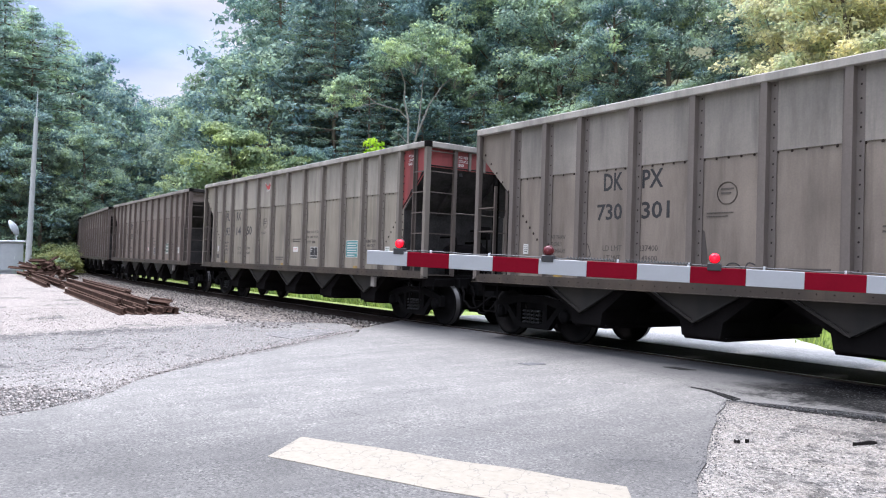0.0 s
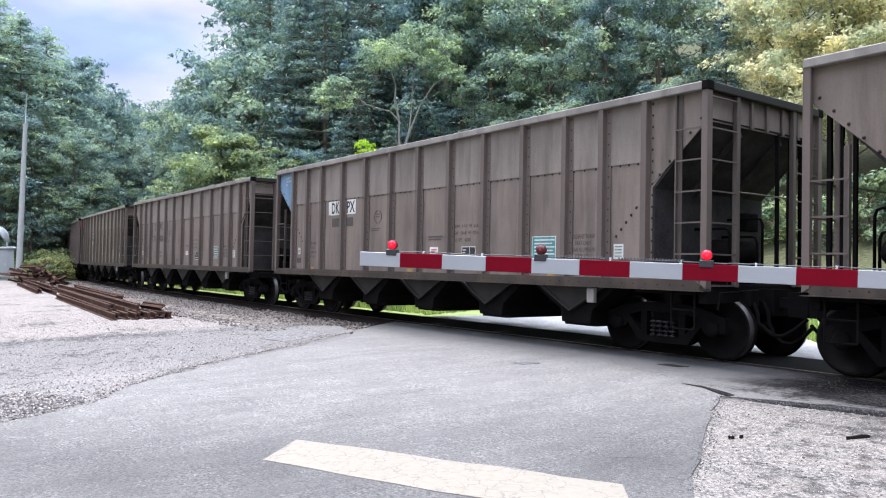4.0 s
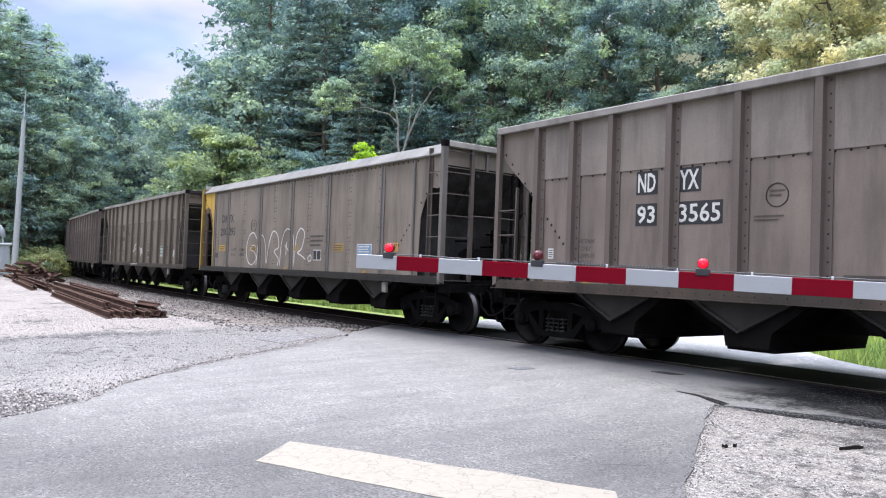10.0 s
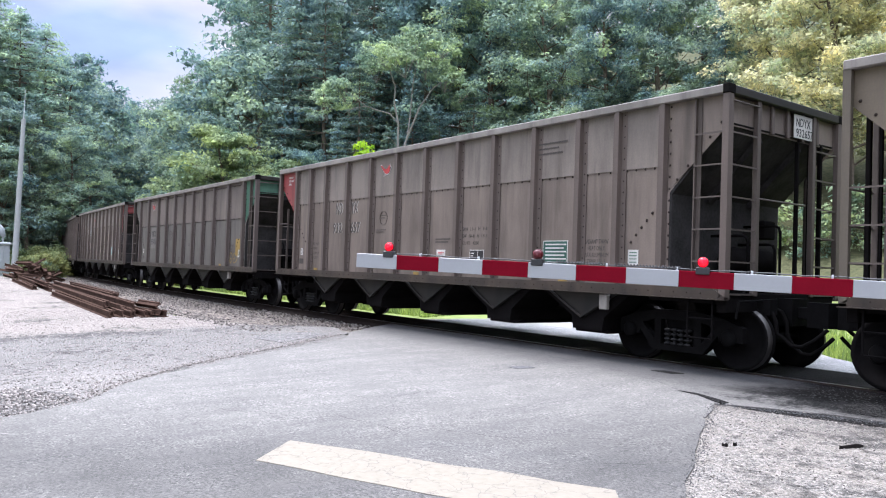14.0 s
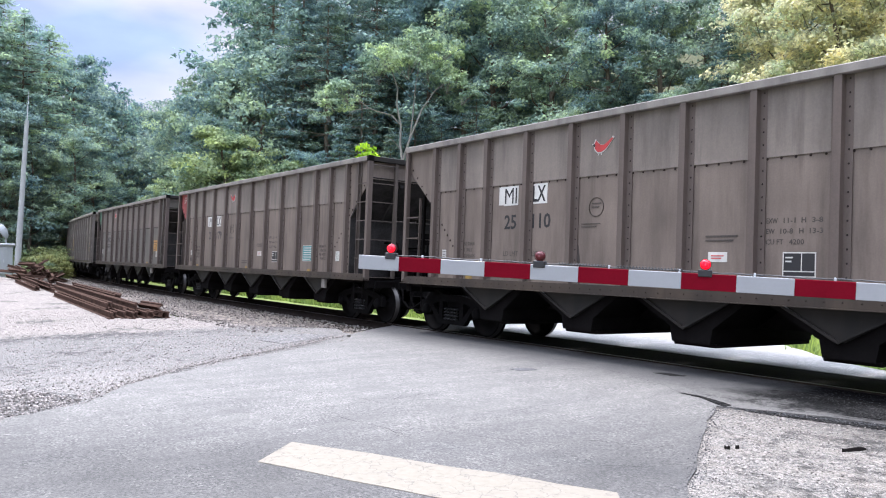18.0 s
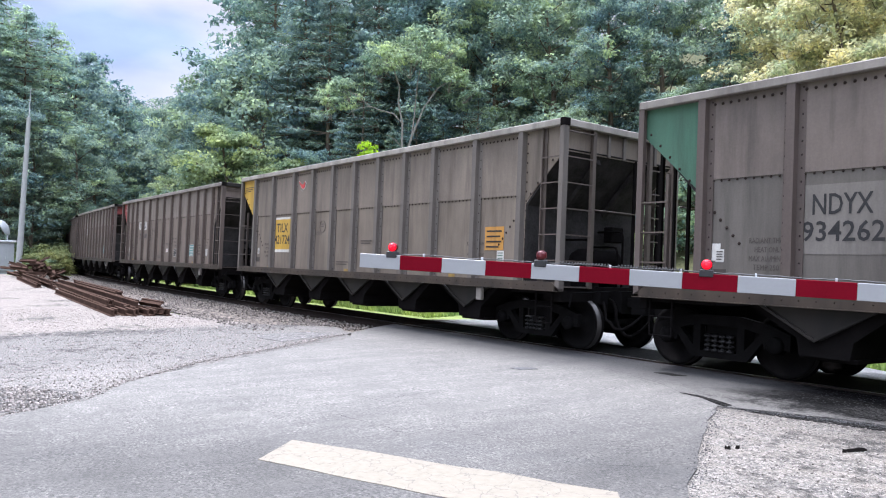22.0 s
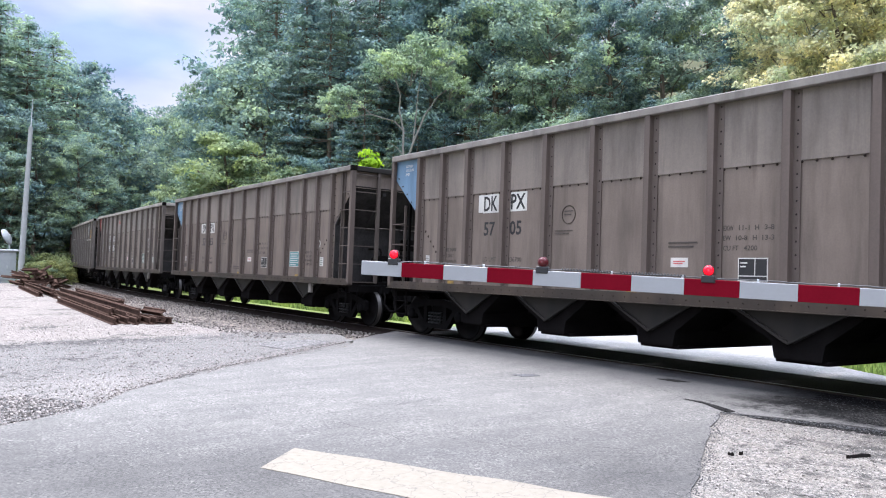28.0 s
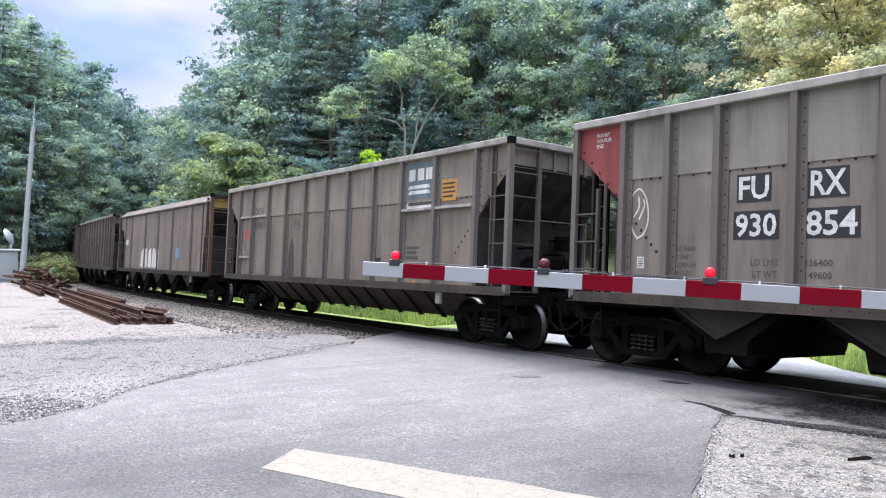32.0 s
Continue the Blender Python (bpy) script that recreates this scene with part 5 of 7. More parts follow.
def split_marks(car, letters, numbers, ink, backing=None, number_backing=None, shift=0.0, y=-1.502):
    """Reporting marks on either side of a post."""
    for words, lo, hi, back in ((letters, 2.64, 2.93, backing), (numbers, 2.16, 2.43, number_backing)):
        for word, x in zip(words, (-3.86, -3.1)):
            broad = words[0] in ("DK", "730")
            w = ((0.19, 0.4, 0.53, 0.69) if broad else (0.19, 0.33, 0.465, 0.69))[len(word) - 1]
            x0 = (x + (0.39 if broad else 0.33) - w if x < -3.5 else x + (0.02 if broad else 0)) + shift
            lettering(car, word, x0, x0 + w, lo, hi, ink, back, y)
            if back is WHITE and x < -3.5:
                panel(car, x0 - 0.17, x0 - 0.034, lo - 0.02, hi + 0.035, back)


def board_marks(car, upper, lower, board, ink, down=0.0):
    """Reporting marks together on one repainted patch between two posts."""
    panel(car, -4.6, -3.5, 1.8 - down, 2.68 - down, board, "number_board")
    lettering(car, upper, -4.42, -3.68, 2.3 - down, 2.56 - down, ink, y=-1.507)
    lettering(car, lower, -4.55, -3.54, 1.96 - down, 2.22 - down, ink, y=-1.507)


def emblem(car, x, z, material, turned=False):
    """A small red bird with a raised tail, outlined in white, on two white legs."""
    x, z = x - 0.15, z - 0.12
    bird = ((-0.27, 0.1), (-0.22, 0.11), (-0.18, 0.2), (-0.12, 0.14), (-0.05, 0.07), (0.05, 0.05), (0.16, 0.11), (0.28, 0.22), (0.33, 0.2), (0.22, 0.06), (0.1, -0.07), (-0.02, -0.13), (-0.12, -0.12), (-0.2, -0.04), (-0.22, 0.05))
    if not turned:
        bird = tuple((0.04 - a, b) for a, b in bird[::-1])
    around = [(0.02 + (a - 0.02) * 1.12, 0.03 + (b - 0.03) * 1.22) for a, b in bird]
    for shape_of, paint, name, y in ((around, WHITE, "emblem_outline", -1.519), (bird, material, "red_emblem", -1.525)):
        blob(car, [(x + a * 0.72, z + b * 0.62) for a, b in shape_of], paint, name, y)
    face = ((-0.27, 0.1), (-0.22, 0.11), (-0.19, 0.06), (-0.22, 0.02))
    face = face if turned else tuple((0.04 - a, b) for a, b in face[::-1])
    blob(car, [(x + a * 0.72, z + b * 0.62) for a, b in face], BLACK, "emblem_face", -1.53)
    for a in (-0.07, -0.01):
        blob(car, [(x + a + p, z + q) for p, q in ((0.0, -0.08), (0.01, -0.08), (0.01, -0.125), (-0.018, -0.13), (-0.018, -0.12), (0.0, -0.115))][::-1], WHITE, "emblem_leg", -1.519)


def stencils(car, wide=False, plate=TEAL, weight=None):
    """The small lettering, placards and boxed stencils that every car carries."""
    ink = GREY_TEXT
    ring_mark(car, -1.7 if not wide else -1.66, 2.48 if not wide else 2.36, 0.16, ink)
    bars(car, -1.9, 2.2, (0.42, 0.34), 0.014, 0.05, ink)
    if weight:
        lettering(car, "LD LMT", -3.86, -3.46, 1.66, 1.75, ink)
        lettering(car, "LT WT", -3.83, -3.48, 1.5, 1.59, ink)
        lettering(car, weight[0], -3.12, -2.75, 1.66, 1.75, ink)
        lettering(car, weight[1], -3.06, -2.76, 1.5, 1.59, ink)
    for z, w, x0, x1 in ((1.86, "RADIANT THAW", -5.28, -4.72), (1.74, "HEAT ONLY", -5.2, -4.8), (1.62, "MAX ALUMINUM", -5.28, -4.72), (1.5, "TEMP 250 F", -5.22, -4.78)):
        lettering(car, w, x0, x1, z, z + 0.075, ink)
    if not wide:
        for z, words in ((2.12, (("EXW", 0.16), ("11-1", 0.16), ("H", 0.06), ("3-8", 0.14))), (1.98, (("EW", 0.12), ("10-8", 0.17), ("H", 0.06), ("13-3", 0.17))), (1.84, (("CU FT", 0.24), ("4200", 0.2)))):
            x = 1.42
            for w, size in words:
                lettering(car, w, x, x + size, z, z + 0.07, ink)
                x += size + 0.08
    bars(car, 0.5, 1.95, (0.5, 0.44), 0.025, 0.06, ink)
    bars(car, -0.7, 1.42, (0.6, 0.52), 0.025, 0.06, ink)
    if not wide:
        panel(car, 0.55, 0.85, 1.6, 1.74, WHITE, "white_placard")
        bars(car, 0.6, 1.68, (0.2, 0.16), 0.014, 0.035, BIRD_RED, -1.506)
        panel(car, 1.66, 2.1, 1.42, 1.74, WHITE, "boxed_stencil")
        for k, (x0, x1, z0, z1) in enumerate(((1.675, 1.905, 1.5, 1.725), (1.92, 2.085, 1.5, 1.725), (1.675, 2.085, 1.435, 1.485))):
            panel(car, x0, x1, z0, z1, BLACK, "stencil_box", -1.502)
        bars(car, 1.7, 1.66, (0.1, 0.08), 0.02, 0.05, WHITE, -1.508)
    if plate:
        panel(car, 3.72, 4.32, 1.47, 1.9, WHITE, "placard_border")
        panel(car, 3.735, 4.305, 1.485, 1.885, plate, "coloured_placard", -1.502)
        bars(car, 3.79, 1.82, (0.5, 0.44, 0.5, 0.46, 0.5, 0.38), 0.025, 0.062, WHITE, -1.508)
    for z, w, x0, x1 in ((1.84, "RADIANT THAW", 4.7, 5.22), (1.73, "HEAT ONLY", 4.78, 5.14), (1.62, "MAX ALUMINUM", 4.7, 5.22), (1.51, "TEMP 250 F", 4.76, 5.16)):
        lettering(car, w, x0, x1, z, z + 0.075, ink)
    panel(car, 5.62, 5.82, 1.5, 1.74, WHITE, "white_placard")
    bars(car, 5.65, 1.69, (0.14, 0.14, 0.14, 0.14), 0.014, 0.05, GREEN, -1.506)
    panel(car, -5.79, -5.66, 1.6, 1.78, WHITE, "white_placard")
    bars(car, -5.775, 1.74, (0.1, 0.09, 0.1, 0.08), 0.012, 0.036, GREY_TEXT, -1.506)
    panel(car, -5.86, -5.62, 1.36, 1.5, SOOT, "card_holder")


def rotary_words(car, right=True):
    x = 6.53 if right else -6.7
    words = (("ROTARY", 0.27), ("COUPLER", 0.31), ("END", 0.15))
    for i, (w, wide) in enumerate(words):
        lettering(car, w, x, x + wide, 3.76 - i * 0.09, 3.82 - i * 0.09, WHITE)
    if right:
        for i, (w, wide) in enumerate(words):
            ob = lettering(car, w, 0, wide, 0, 0.06, WHITE)
            ob.matrix_basis = Matrix.Translation((7.172, -0.66, 3.76 - i * 0.09)) @ Matrix.Rotation(math.pi / 2, 4, "Z") @ Matrix.Rotation(math.pi / 2, 4, "X") @ Matrix.Diagonal((wide, 0.06, 1, 1))


def end_marks(car, upper, lower, ink=WHITE, board=None):
    """Reporting marks on the end panel."""
    if board:
        part("number_board", boxes((7.218, 7.224, 0.2, 0.84, 3.54, 3.9)), board, car)
    for word, z, wide in ((upper, 3.72, 0.42), (lower, 3.56, 0.5)):
        ob = lettering(car, word, 0, wide, 0, 0.13, ink)
        ob.matrix_basis = Matrix.Translation((7.226, 0.26, z)) @ Matrix.Rotation(math.pi / 2, 4, "Z") @ Matrix.Rotation(math.pi / 2, 4, "X") @ Matrix.Diagonal((wide, 0.13, 1, 1))


def streak(car, x, top=2.0):
    blob(car, [(x - 0.02, top), (x + 0.05, top - 0.05), (x + 0.1, top - 0.35), (x + 0.13, 1.3), (x + 0.1, 1.18), (x, 1.18)], SOOT, "soot_streak")


CURL = ((0.0, 0.3), (0.1, 0.5), (0.35, 0.55), (0.5, 0.4), (0.45, 0.15), (0.2, 0.02), (0.05, 0.12), (0.12, 0.26), (0.34, 0.22))


def tag_writing(car, x, z, size, material, n=3, width=0.025):
    """Sprayed loops that cannot be read."""
    rng = random.Random(int(x * 100) + n)
    for k in range(n):
        scrawl(car, [[(x + (k * 0.55 + a * rng.uniform(0.8, 1.2)) * size, z + b * size * rng.uniform(0.85, 1.1)) for a, b in CURL]], material, width)


def mitten(car, x, z):
    """A white outline like a mitten."""
    scrawl(car, [[(x + 0.16, z), (x + 0.3, z + 0.08), (x + 0.38, z + 0.3), (x + 0.34, z + 0.6), (x + 0.2, z + 0.78), (x + 0.04, z + 0.66), (x, z + 0.5), (x + 0.04, z + 0.3), (x + 0.08, z + 0.14), (x + 0.18, z)],
                 [(x + 0.1, z + 0.34), (x + 0.2, z + 0.5), (x + 0.18, z + 0.66)], [(x + 0.2, z + 0.3), (x + 0.3, z + 0.5), (x + 0.28, z + 0.62)]], WHITE, 0.028)


# kind, paint, left corner, right corner
def soot_spray(car, sign, seed):
    """Coal dust blown up past the slanted lower edge of a corner panel."""
    rng = random.Random(seed)
    low = [(6.2 + 1.0 * i / 60, 2.6 + 0.93 * i / 60) for i in range(61)]
    high = [(x - 0.01, z + 0.015 + 0.07 * math.sin(i * 0.13 + seed) ** 2 * (0.7 + 0.3 * math.sin(i * 0.5 + seed * 2)) + rng.random() * 0.012) for i, (x, z) in enumerate(low)]
    outline = [(x * sign, z) for x, z in low + high[::-1]]
    blob(car, outline if sign > 0 else outline[::-1], BLACK_SOOT, "soot_stain", -1.504)


TRAIN = (
    ("plain", 1, None, None), ("plain", 1, None, None), ("plain", 4, None, RED), ("plain", 0, None, None), ("plain", 0, BLUE, None), ("plain", 0, None, None),
    ("plain", 5, RED, None), ("plain", 0, None, RED), ("smooth", 3, YELLOW, None), ("plain", 5, None, None), ("plain", 0, RED, None), ("wide", 2, None, GREEN),
    ("plain", 0, None, RED), ("plain", 0, RED, None), ("wide", 2, GREEN, None), ("wide", 3, YELLOW, None), ("plain", 0, RED, None), ("plain", 0, None, RED),
    ("plain", 0, BLUE, None), ("plain", 0, BLUE, None), ("plain", 1, RED, None), ("tub", 3, None, None), ("smooth", 0, None, YELLOW), ("plain", 2, None, None),
    ("plain", 2, None, None), ("plain", 0, None, None), ("plain", 2, None, None),
)
TONE = ("brown", "grey-brown", "dark brown", "dusty grey", "pale tan", "olive-brown")
cars = []
for kind, tone, left, right in TRAIN:
    car = build_car(kind, BODY[tone], CHORD if tone in (1, 3, 4) else CHORD_DULL, left, right)
    if kind in ("plain", "wide") and (right is RED or len(cars) in (5, 6, 9)):
        soot_spray(car, 1, len(cars) * 2 + 1)
    form = {"plain": "open-top coal hopper", "wide": "wide-ribbed coal hopper", "tub": "flat-bottomed coal car", "smooth": "smooth-sided coal hopper"}[kind]
    corner = {RED.name: "red", BLUE.name: "blue", YELLOW.name: "yellow", GREEN.name: "green"}.get((left or right or BODY[0]).name)
    tagged(car, "weathered " + TONE[tone] + " " + form + (" with a " + corner + " corner panel" if corner else " with pressed side posts"), "freight car", "cars of the coal train")
    if kind in ("plain", "wide") and right is RED:
        rotary_words(car)
    if kind == "plain" and left in (RED, BLUE):
        rotary_words(car, False)
    cars.append(car)

c = cars[1]
split_marks(c, ("DK", "PX"), ("730", "301"), BLACK)
stencils(c, weight=("237400", "49600"))
streak(c, -2.1)
tag_writing(c, -4.4, 1.5, 0.5, GREY_TEXT, 1, 0.02)
tag_writing(c, -1.9, 1.2, 0.55, BLACK, 3, 0.02)
tag_writing(c, 1.5, 1.9, 0.9, BLUE, 1, 0.03)
c = cars[2]
for word, x, z in (("FU", -5.02, 2.64), ("RX", -4.06, 2.64), ("93", -5.02, 2.14), ("14", -4.02, 2.14), ("50", -3.08, 2.14)):
    lettering(c, word, x, x + 0.4, z, z + 0.28, BLACK)
stencils(c, weight=("236400", "49600"))
emblem(c, -1.4, 3.72, BIRD_RED)
streak(c, -2.12, 1.9)
end_marks(c, "FURX", "931450")
c = cars[3]
split_marks(c, ("DK", "PX"), ("730", "200"), BLACK)
stencils(c, weight=("237100", "49900"), plate=DARK_GREEN)
panel(c, -5.78, -5.6, 2.25, 2.5, WHITE, "white_placard")
tag_writing(c, 3.7, 1.5, 0.7, GREY_TEXT, 1, 0.02)
c = cars[4]
split_marks(c, ("DK", "PX"), (), BLACK, WHITE)
bars(c, -3.84, 2.3, (0.38,), 0.22, 0.3, GREY_TEXT)
bars(c, -3.1, 2.3, (0.34,), 0.22, 0.3, GREY_TEXT)
stencils(c)
c = cars[5]
split_marks(c, ("DK", "PX"), ("730", "088"), BLACK)
stencils(c, weight=("237300", "49700"), plate=DARK_GREEN)
streak(c, -2.12, 1.85)
end_marks(c, "DKPX", "730088", BLACK)
c = cars[6]
split_marks(c, ("ND", "YX"), ("93", "3556"), WHITE, BLACK, BLACK)
stencils(c, plate=BLACK)
mitten(c, -6.05, 1.75)
c = cars[7]
split_marks(c, ("ND", "YX"), ("93", "3565"), WHITE, BLACK, BLACK)
stencils(c)
end_marks(c, "NDYX", "933565", WHITE, BLACK)
c = cars[8]
blob(c, [(-7.2, 3.12), (-7.2, 3.26), (-7.0, 3.2), (-6.9, 3.3), (-6.76, 3.24), (-6.62, 3.2), (-6.52, 3.04), (-6.42, 2.9), (-6.3, 2.4), (-6.34, 2.2), (-6.37, 2.46), (-6.5, 2.78), (-6.7, 3.08), (-6.95, 3.03)], RUSTY_POST, "rust_stain", -1.503)
lettering(c, "DK", -5.33, -4.78, 2.68, 2.94, BLACK)
lettering(c, "PX", -4.68, -4.28, 2.68, 2.94, BLACK)
lettering(c, "200", -5.46, -4.78, 2.24, 2.5, BLACK)
lettering(c, "295", -4.66, -4.12, 2.24, 2.5, BLACK)
ring_mark(c, -2.72, 2.52, 0.2, GREY_TEXT)
for w, x0, x1, z in (("LD LMT", -4.4, -3.98, 1.72), ("236000", -3.7, -3.3, 1.72), ("LT WT", -4.4, -4.05, 1.56), ("50000", -3.66, -3.3, 1.56)):
    lettering(c, w, x0, x1, z, z + 0.09, GREY_TEXT)
for x in (-5.5, -2.9, 0.0, 2.6, 5.1):
    panel(c, x, x + 0.55, 1.72, 1.92, YELLOW if x < -5 else FADED_YELLOW if x < 5 else ORANGE, "yellow_patch")
    bars(c, x + 0.03, 1.86, (0.48, 0.44, 0.4), 0.02, 0.055, GREY_TEXT, -1.506)
panel(c, 3.82, 4.5, 1.42, 1.9, WHITE, "placard_border")
panel(c, 3.84, 4.48, 1.44, 1.88, BLUE, "coloured_placard", -1.502)
bars(c, 3.89, 1.82, (0.5, 0.44, 0.5, 0.46, 0.5, 0.38), 0.025, 0.062, WHITE, -1.508)
panel(c, 1.5, 1.95, 1.48, 1.76, WHITE, "boxed_stencil")
panel(c, 1.52, 1.7, 1.5, 1.74, BLACK, "stencil_box", -1.502)
panel(c, 1.73, 1.93, 1.5, 1.74, BLACK, "stencil_box", -1.502)
panel(c, -5.85, -5.6, 1.5, 1.66, SOOT, "card_holder")
bars(c, 1.3, 2.1, (0.75, 0.7, 0.6), 0.05, 0.12, GREY_TEXT)
scrawl(c, [[(-2.35, 1.86), (-2.6, 1.9), (-2.8, 1.78), (-2.5, 1.7), (-2.3, 1.5), (-2.6, 1.3), (-2.95, 1.4), (-3.1, 1.75), (-2.95, 2.15), (-2.6, 2.3), (-2.3, 2.1)],
           [(-2.3, 1.3), (-2.2, 1.9), (-2.0, 2.2), (-1.75, 2.1), (-1.6, 1.7), (-1.55, 1.35), (-1.4, 1.9), (-1.15, 2.3), (-0.8, 2.2), (-0.7, 1.85), (-1.0, 1.72), (-0.7, 1.5), (-0.75, 1.3)],
           [(-0.6, 1.3), (-0.5, 2.0), (-0.2, 2.36), (0.2, 2.2), (0.3, 1.8), (0.32, 1.3)], [(-0.3, 1.9), (-0.05, 1.75)], [(-0.16, 1.98), (-0.2, 1.62)],
           [(0.35, 1.4), (0.45, 2.1), (0.7, 2.36), (0.95, 2.2), (0.8, 1.8), (0.55, 1.68), (0.8, 1.6), (1.05, 1.5)], [(1.2, 1.55), (1.35, 1.62), (1.4, 1.5), (1.25, 1.45), (1.2, 1.55)]], WHITE, 0.035)
c = cars[9]
split_marks(c, ("DK", "PX"), ("730", "004"), BLACK)
stencils(c, plate=DARK_GREEN, weight=("237200", "49800"))
tag_writing(c, -6.6, 2.9, 0.9, WHITE, 1, 0.03)
scrawl(c, [[(-0.82, 1.68), (-0.69, 1.86), (-0.42, 2.02), (-0.09, 2.05), (0.07, 2.01)], [(0.08, 1.97), (0.28, 1.87), (0.44, 1.72), (0.55, 1.48)], [(0.48, 1.77), (0.57, 1.81), (0.71, 1.77), (0.74, 1.64)]], WHITE, 0.085)
scrawl(c, [[(-0.79, 1.68), (-0.53, 1.78), (-0.27, 1.88)], [(0.01, 1.9), (0.2, 1.84)], [(-0.03, 1.49), (0.06, 1.7), (0.2, 1.78)], [(-1.08, 1.5), (-1.05, 1.72), (-0.95, 1.76), (-0.98, 1.66)], [(-0.36, 1.62), (-0.27, 1.48)]], WHITE, 0.055)
scrawl(c, [[(-0.92, 1.14), (-0.55, 1.11), (-0.2, 1.14), (0.1, 1.12)], [(0.2, 1.15), (0.4, 1.12)]], WHITE, 0.028, -1.608)
c = cars[10]
split_marks(c, ("ND", "YX"), ("932", "657"), FADED_WHITE, shift=0.025)
split_marks(c, ("ND", "YX"), ("932", "657"), GREY_TEXT, y=-1.506)
end_marks(c, "NDYX", "932657", BLACK, WHITE)
stencils(c, plate=DARK_GREEN)
emblem(c, -1.5, 3.7, BIRD_RED)
bars(c, 3.55, 3.6, (0.7, 0.5, 0.6), 0.03, 0.09, GREY_TEXT, -1.518)
MARKS["along"] = 0.08
c = cars[11]
board_marks(c, "NDYX", "934348", PALE_PATCH, BLACK)
stencils(c, True, None)
emblem(c, -4.05, 3.66, BIRD_RED)
streak(c, -2.1, 2.1)
panel(c, 5.4, 5.85, 1.55, 2.1, FADED_YELLOW, "yellow_patch")
tag_writing(c, 4.9, 1.3, 0.6, FADED_YELLOW, 2, 0.03)
MARKS["along"] = -0.12
c = cars[12]
split_marks(c, ("MI", "LX"), ("25", "110"), BLACK, WHITE)
stencils(c, weight=("237100", "49900"))
emblem(c, -1.45, 3.58, BIRD_RED, True)
streak(c, -2.12, 1.9)
end_marks(c, "MILX", "25110")
MARKS["along"] = -0.03
c = cars[13]
split_marks(c, ("MI", "LX"), ("25", "179"), BLACK, WHITE)
stencils(c)
emblem(c, -1.55, 3.62, BIRD_RED)
MARKS["along"] = -0.12
c = cars[14]
board_marks(c, "NDYX", "934262", PALE_PATCH, BLACK, 0.08)
stencils(c, True, None)
emblem(c, -2.75, 3.68, BIRD_RED)
panel(c, -5.95, -5.72, 1.62, 1.86, WHITE, "white_placard")
panel(c, 5.25, 5.8, 1.75, 2.2, ORANGE, "orange_placard")
bars(c, 5.3, 2.1, (0.44, 0.4, 0.44, 0.36), 0.03, 0.1, BLACK, -1.506)
c = cars[15]
board_marks(c, "TILX", "421724", YELLOW, BLACK, 0.06)
panel(c, -4.55, -3.55, 1.66, 1.74, WHITE, "painted_strip")
panel(c, -4.55, -3.55, 2.62, 2.68, WHITE, "painted_strip")
stencils(c, True, None)
emblem(c, -2.8, 3.64, BIRD_RED)
bars(c, -6.95, 3.7, (0.6, 0.55, 0.4), 0.02, 0.06, SOOT)
panel(c, 5.25, 5.8, 1.75, 2.2, ORANGE, "orange_placard")
bars(c, 5.3, 2.1, (0.44, 0.4, 0.44, 0.36), 0.03, 0.1, BLACK, -1.506)
c = cars[16]
split_marks(c, ("MI", "LX"), ("25", "140"), BLACK, WHITE)
stencils(c)
c = cars[17]
split_marks(c, ("MI", "LX"), ("25", "072"), BLACK, WHITE)
stencils(c)
emblem(c, -1.45, 3.64, BIRD_RED)
tag_writing(c, -1.9, 1.3, 0.6, WHITE, 1, 0.03)
blob(c, [(2.9 + 0.3 * math.cos(k * math.tau / 14), 1.72 + 0.3 * math.sin(k * math.tau / 14)) for k in range(14)], BLACK, "round_sticker")
blob(c, [(2.95 + 0.14 * math.cos(k * math.tau / 10), 1.74 + 0.22 * math.sin(k * math.tau / 10)) for k in range(10)], WHITE, "round_sticker", -1.507)
tag_writing(c, 1.9, 1.5, 0.35, WHITE, 2, 0.025)
end_marks(c, "MILX", "25072")
c = cars[18]
split_marks(c, ("DK", "PX"), ("57", "05"), BLACK, WHITE)
stencils(c, weight=("236700", "49300"))
tag_writing(c, 3.6, 1.6, 0.6, GREY_TEXT, 2, 0.018)
streak(c, 3.5, 2.3)
c = cars[19]
split_marks(c, ("DK", "PX"), ("57", "65"), BLACK, WHITE)
stencils(c, weight=("236600", "49400"))
streak(c, -2.12, 1.9)
tag_writing(c, 5.3, 1.9, 0.6, WHITE, 1, 0.03)
c = cars[20]
for word, x0, x1, z in (("FU", -4.06, -3.62, 2.56), ("RX", -3.05, -2.6, 2.56), ("930", -4.1, -3.5, 2.05), ("854", -3.1, -2.46, 2.05)):
    lettering(c, word, x0, x1, z, z + 0.32, WHITE, BLACK)
stencils(c, weight=("236400", "49600"), plate=DARK_GREEN)
emblem(c, -1.45, 3.62, BIRD_RED)
mitten(c, -5.98, 2.06)
scrawl(c, [[(4.42, 2.0), (4.36, 2.3), (4.5, 2.5), (4.66, 2.4), (4.62, 2.08), (4.48, 1.96), (4.42, 2.02)], [(4.66, 2.1), (4.7, 2.4), (4.86, 2.56), (5.0, 2.44), (4.92, 2.3), (5.02, 2.2), (4.94, 2.02), (4.74, 1.98), (4.66, 2.1)], [(5.02, 2.2), (5.1, 2.46), (5.28, 2.42), (5.32, 2.14), (5.22, 1.96), (5.06, 2.0)], [(4.78, 2.16), (4.84, 2.24)], [(4.5, 2.18), (4.54, 2.3)], [(5.16, 2.14), (5.22, 2.24)]], WHITE, 0.03)
streak(c, -2.3, 1.7)
c = cars[21]
MARKS["along"] = 0.04
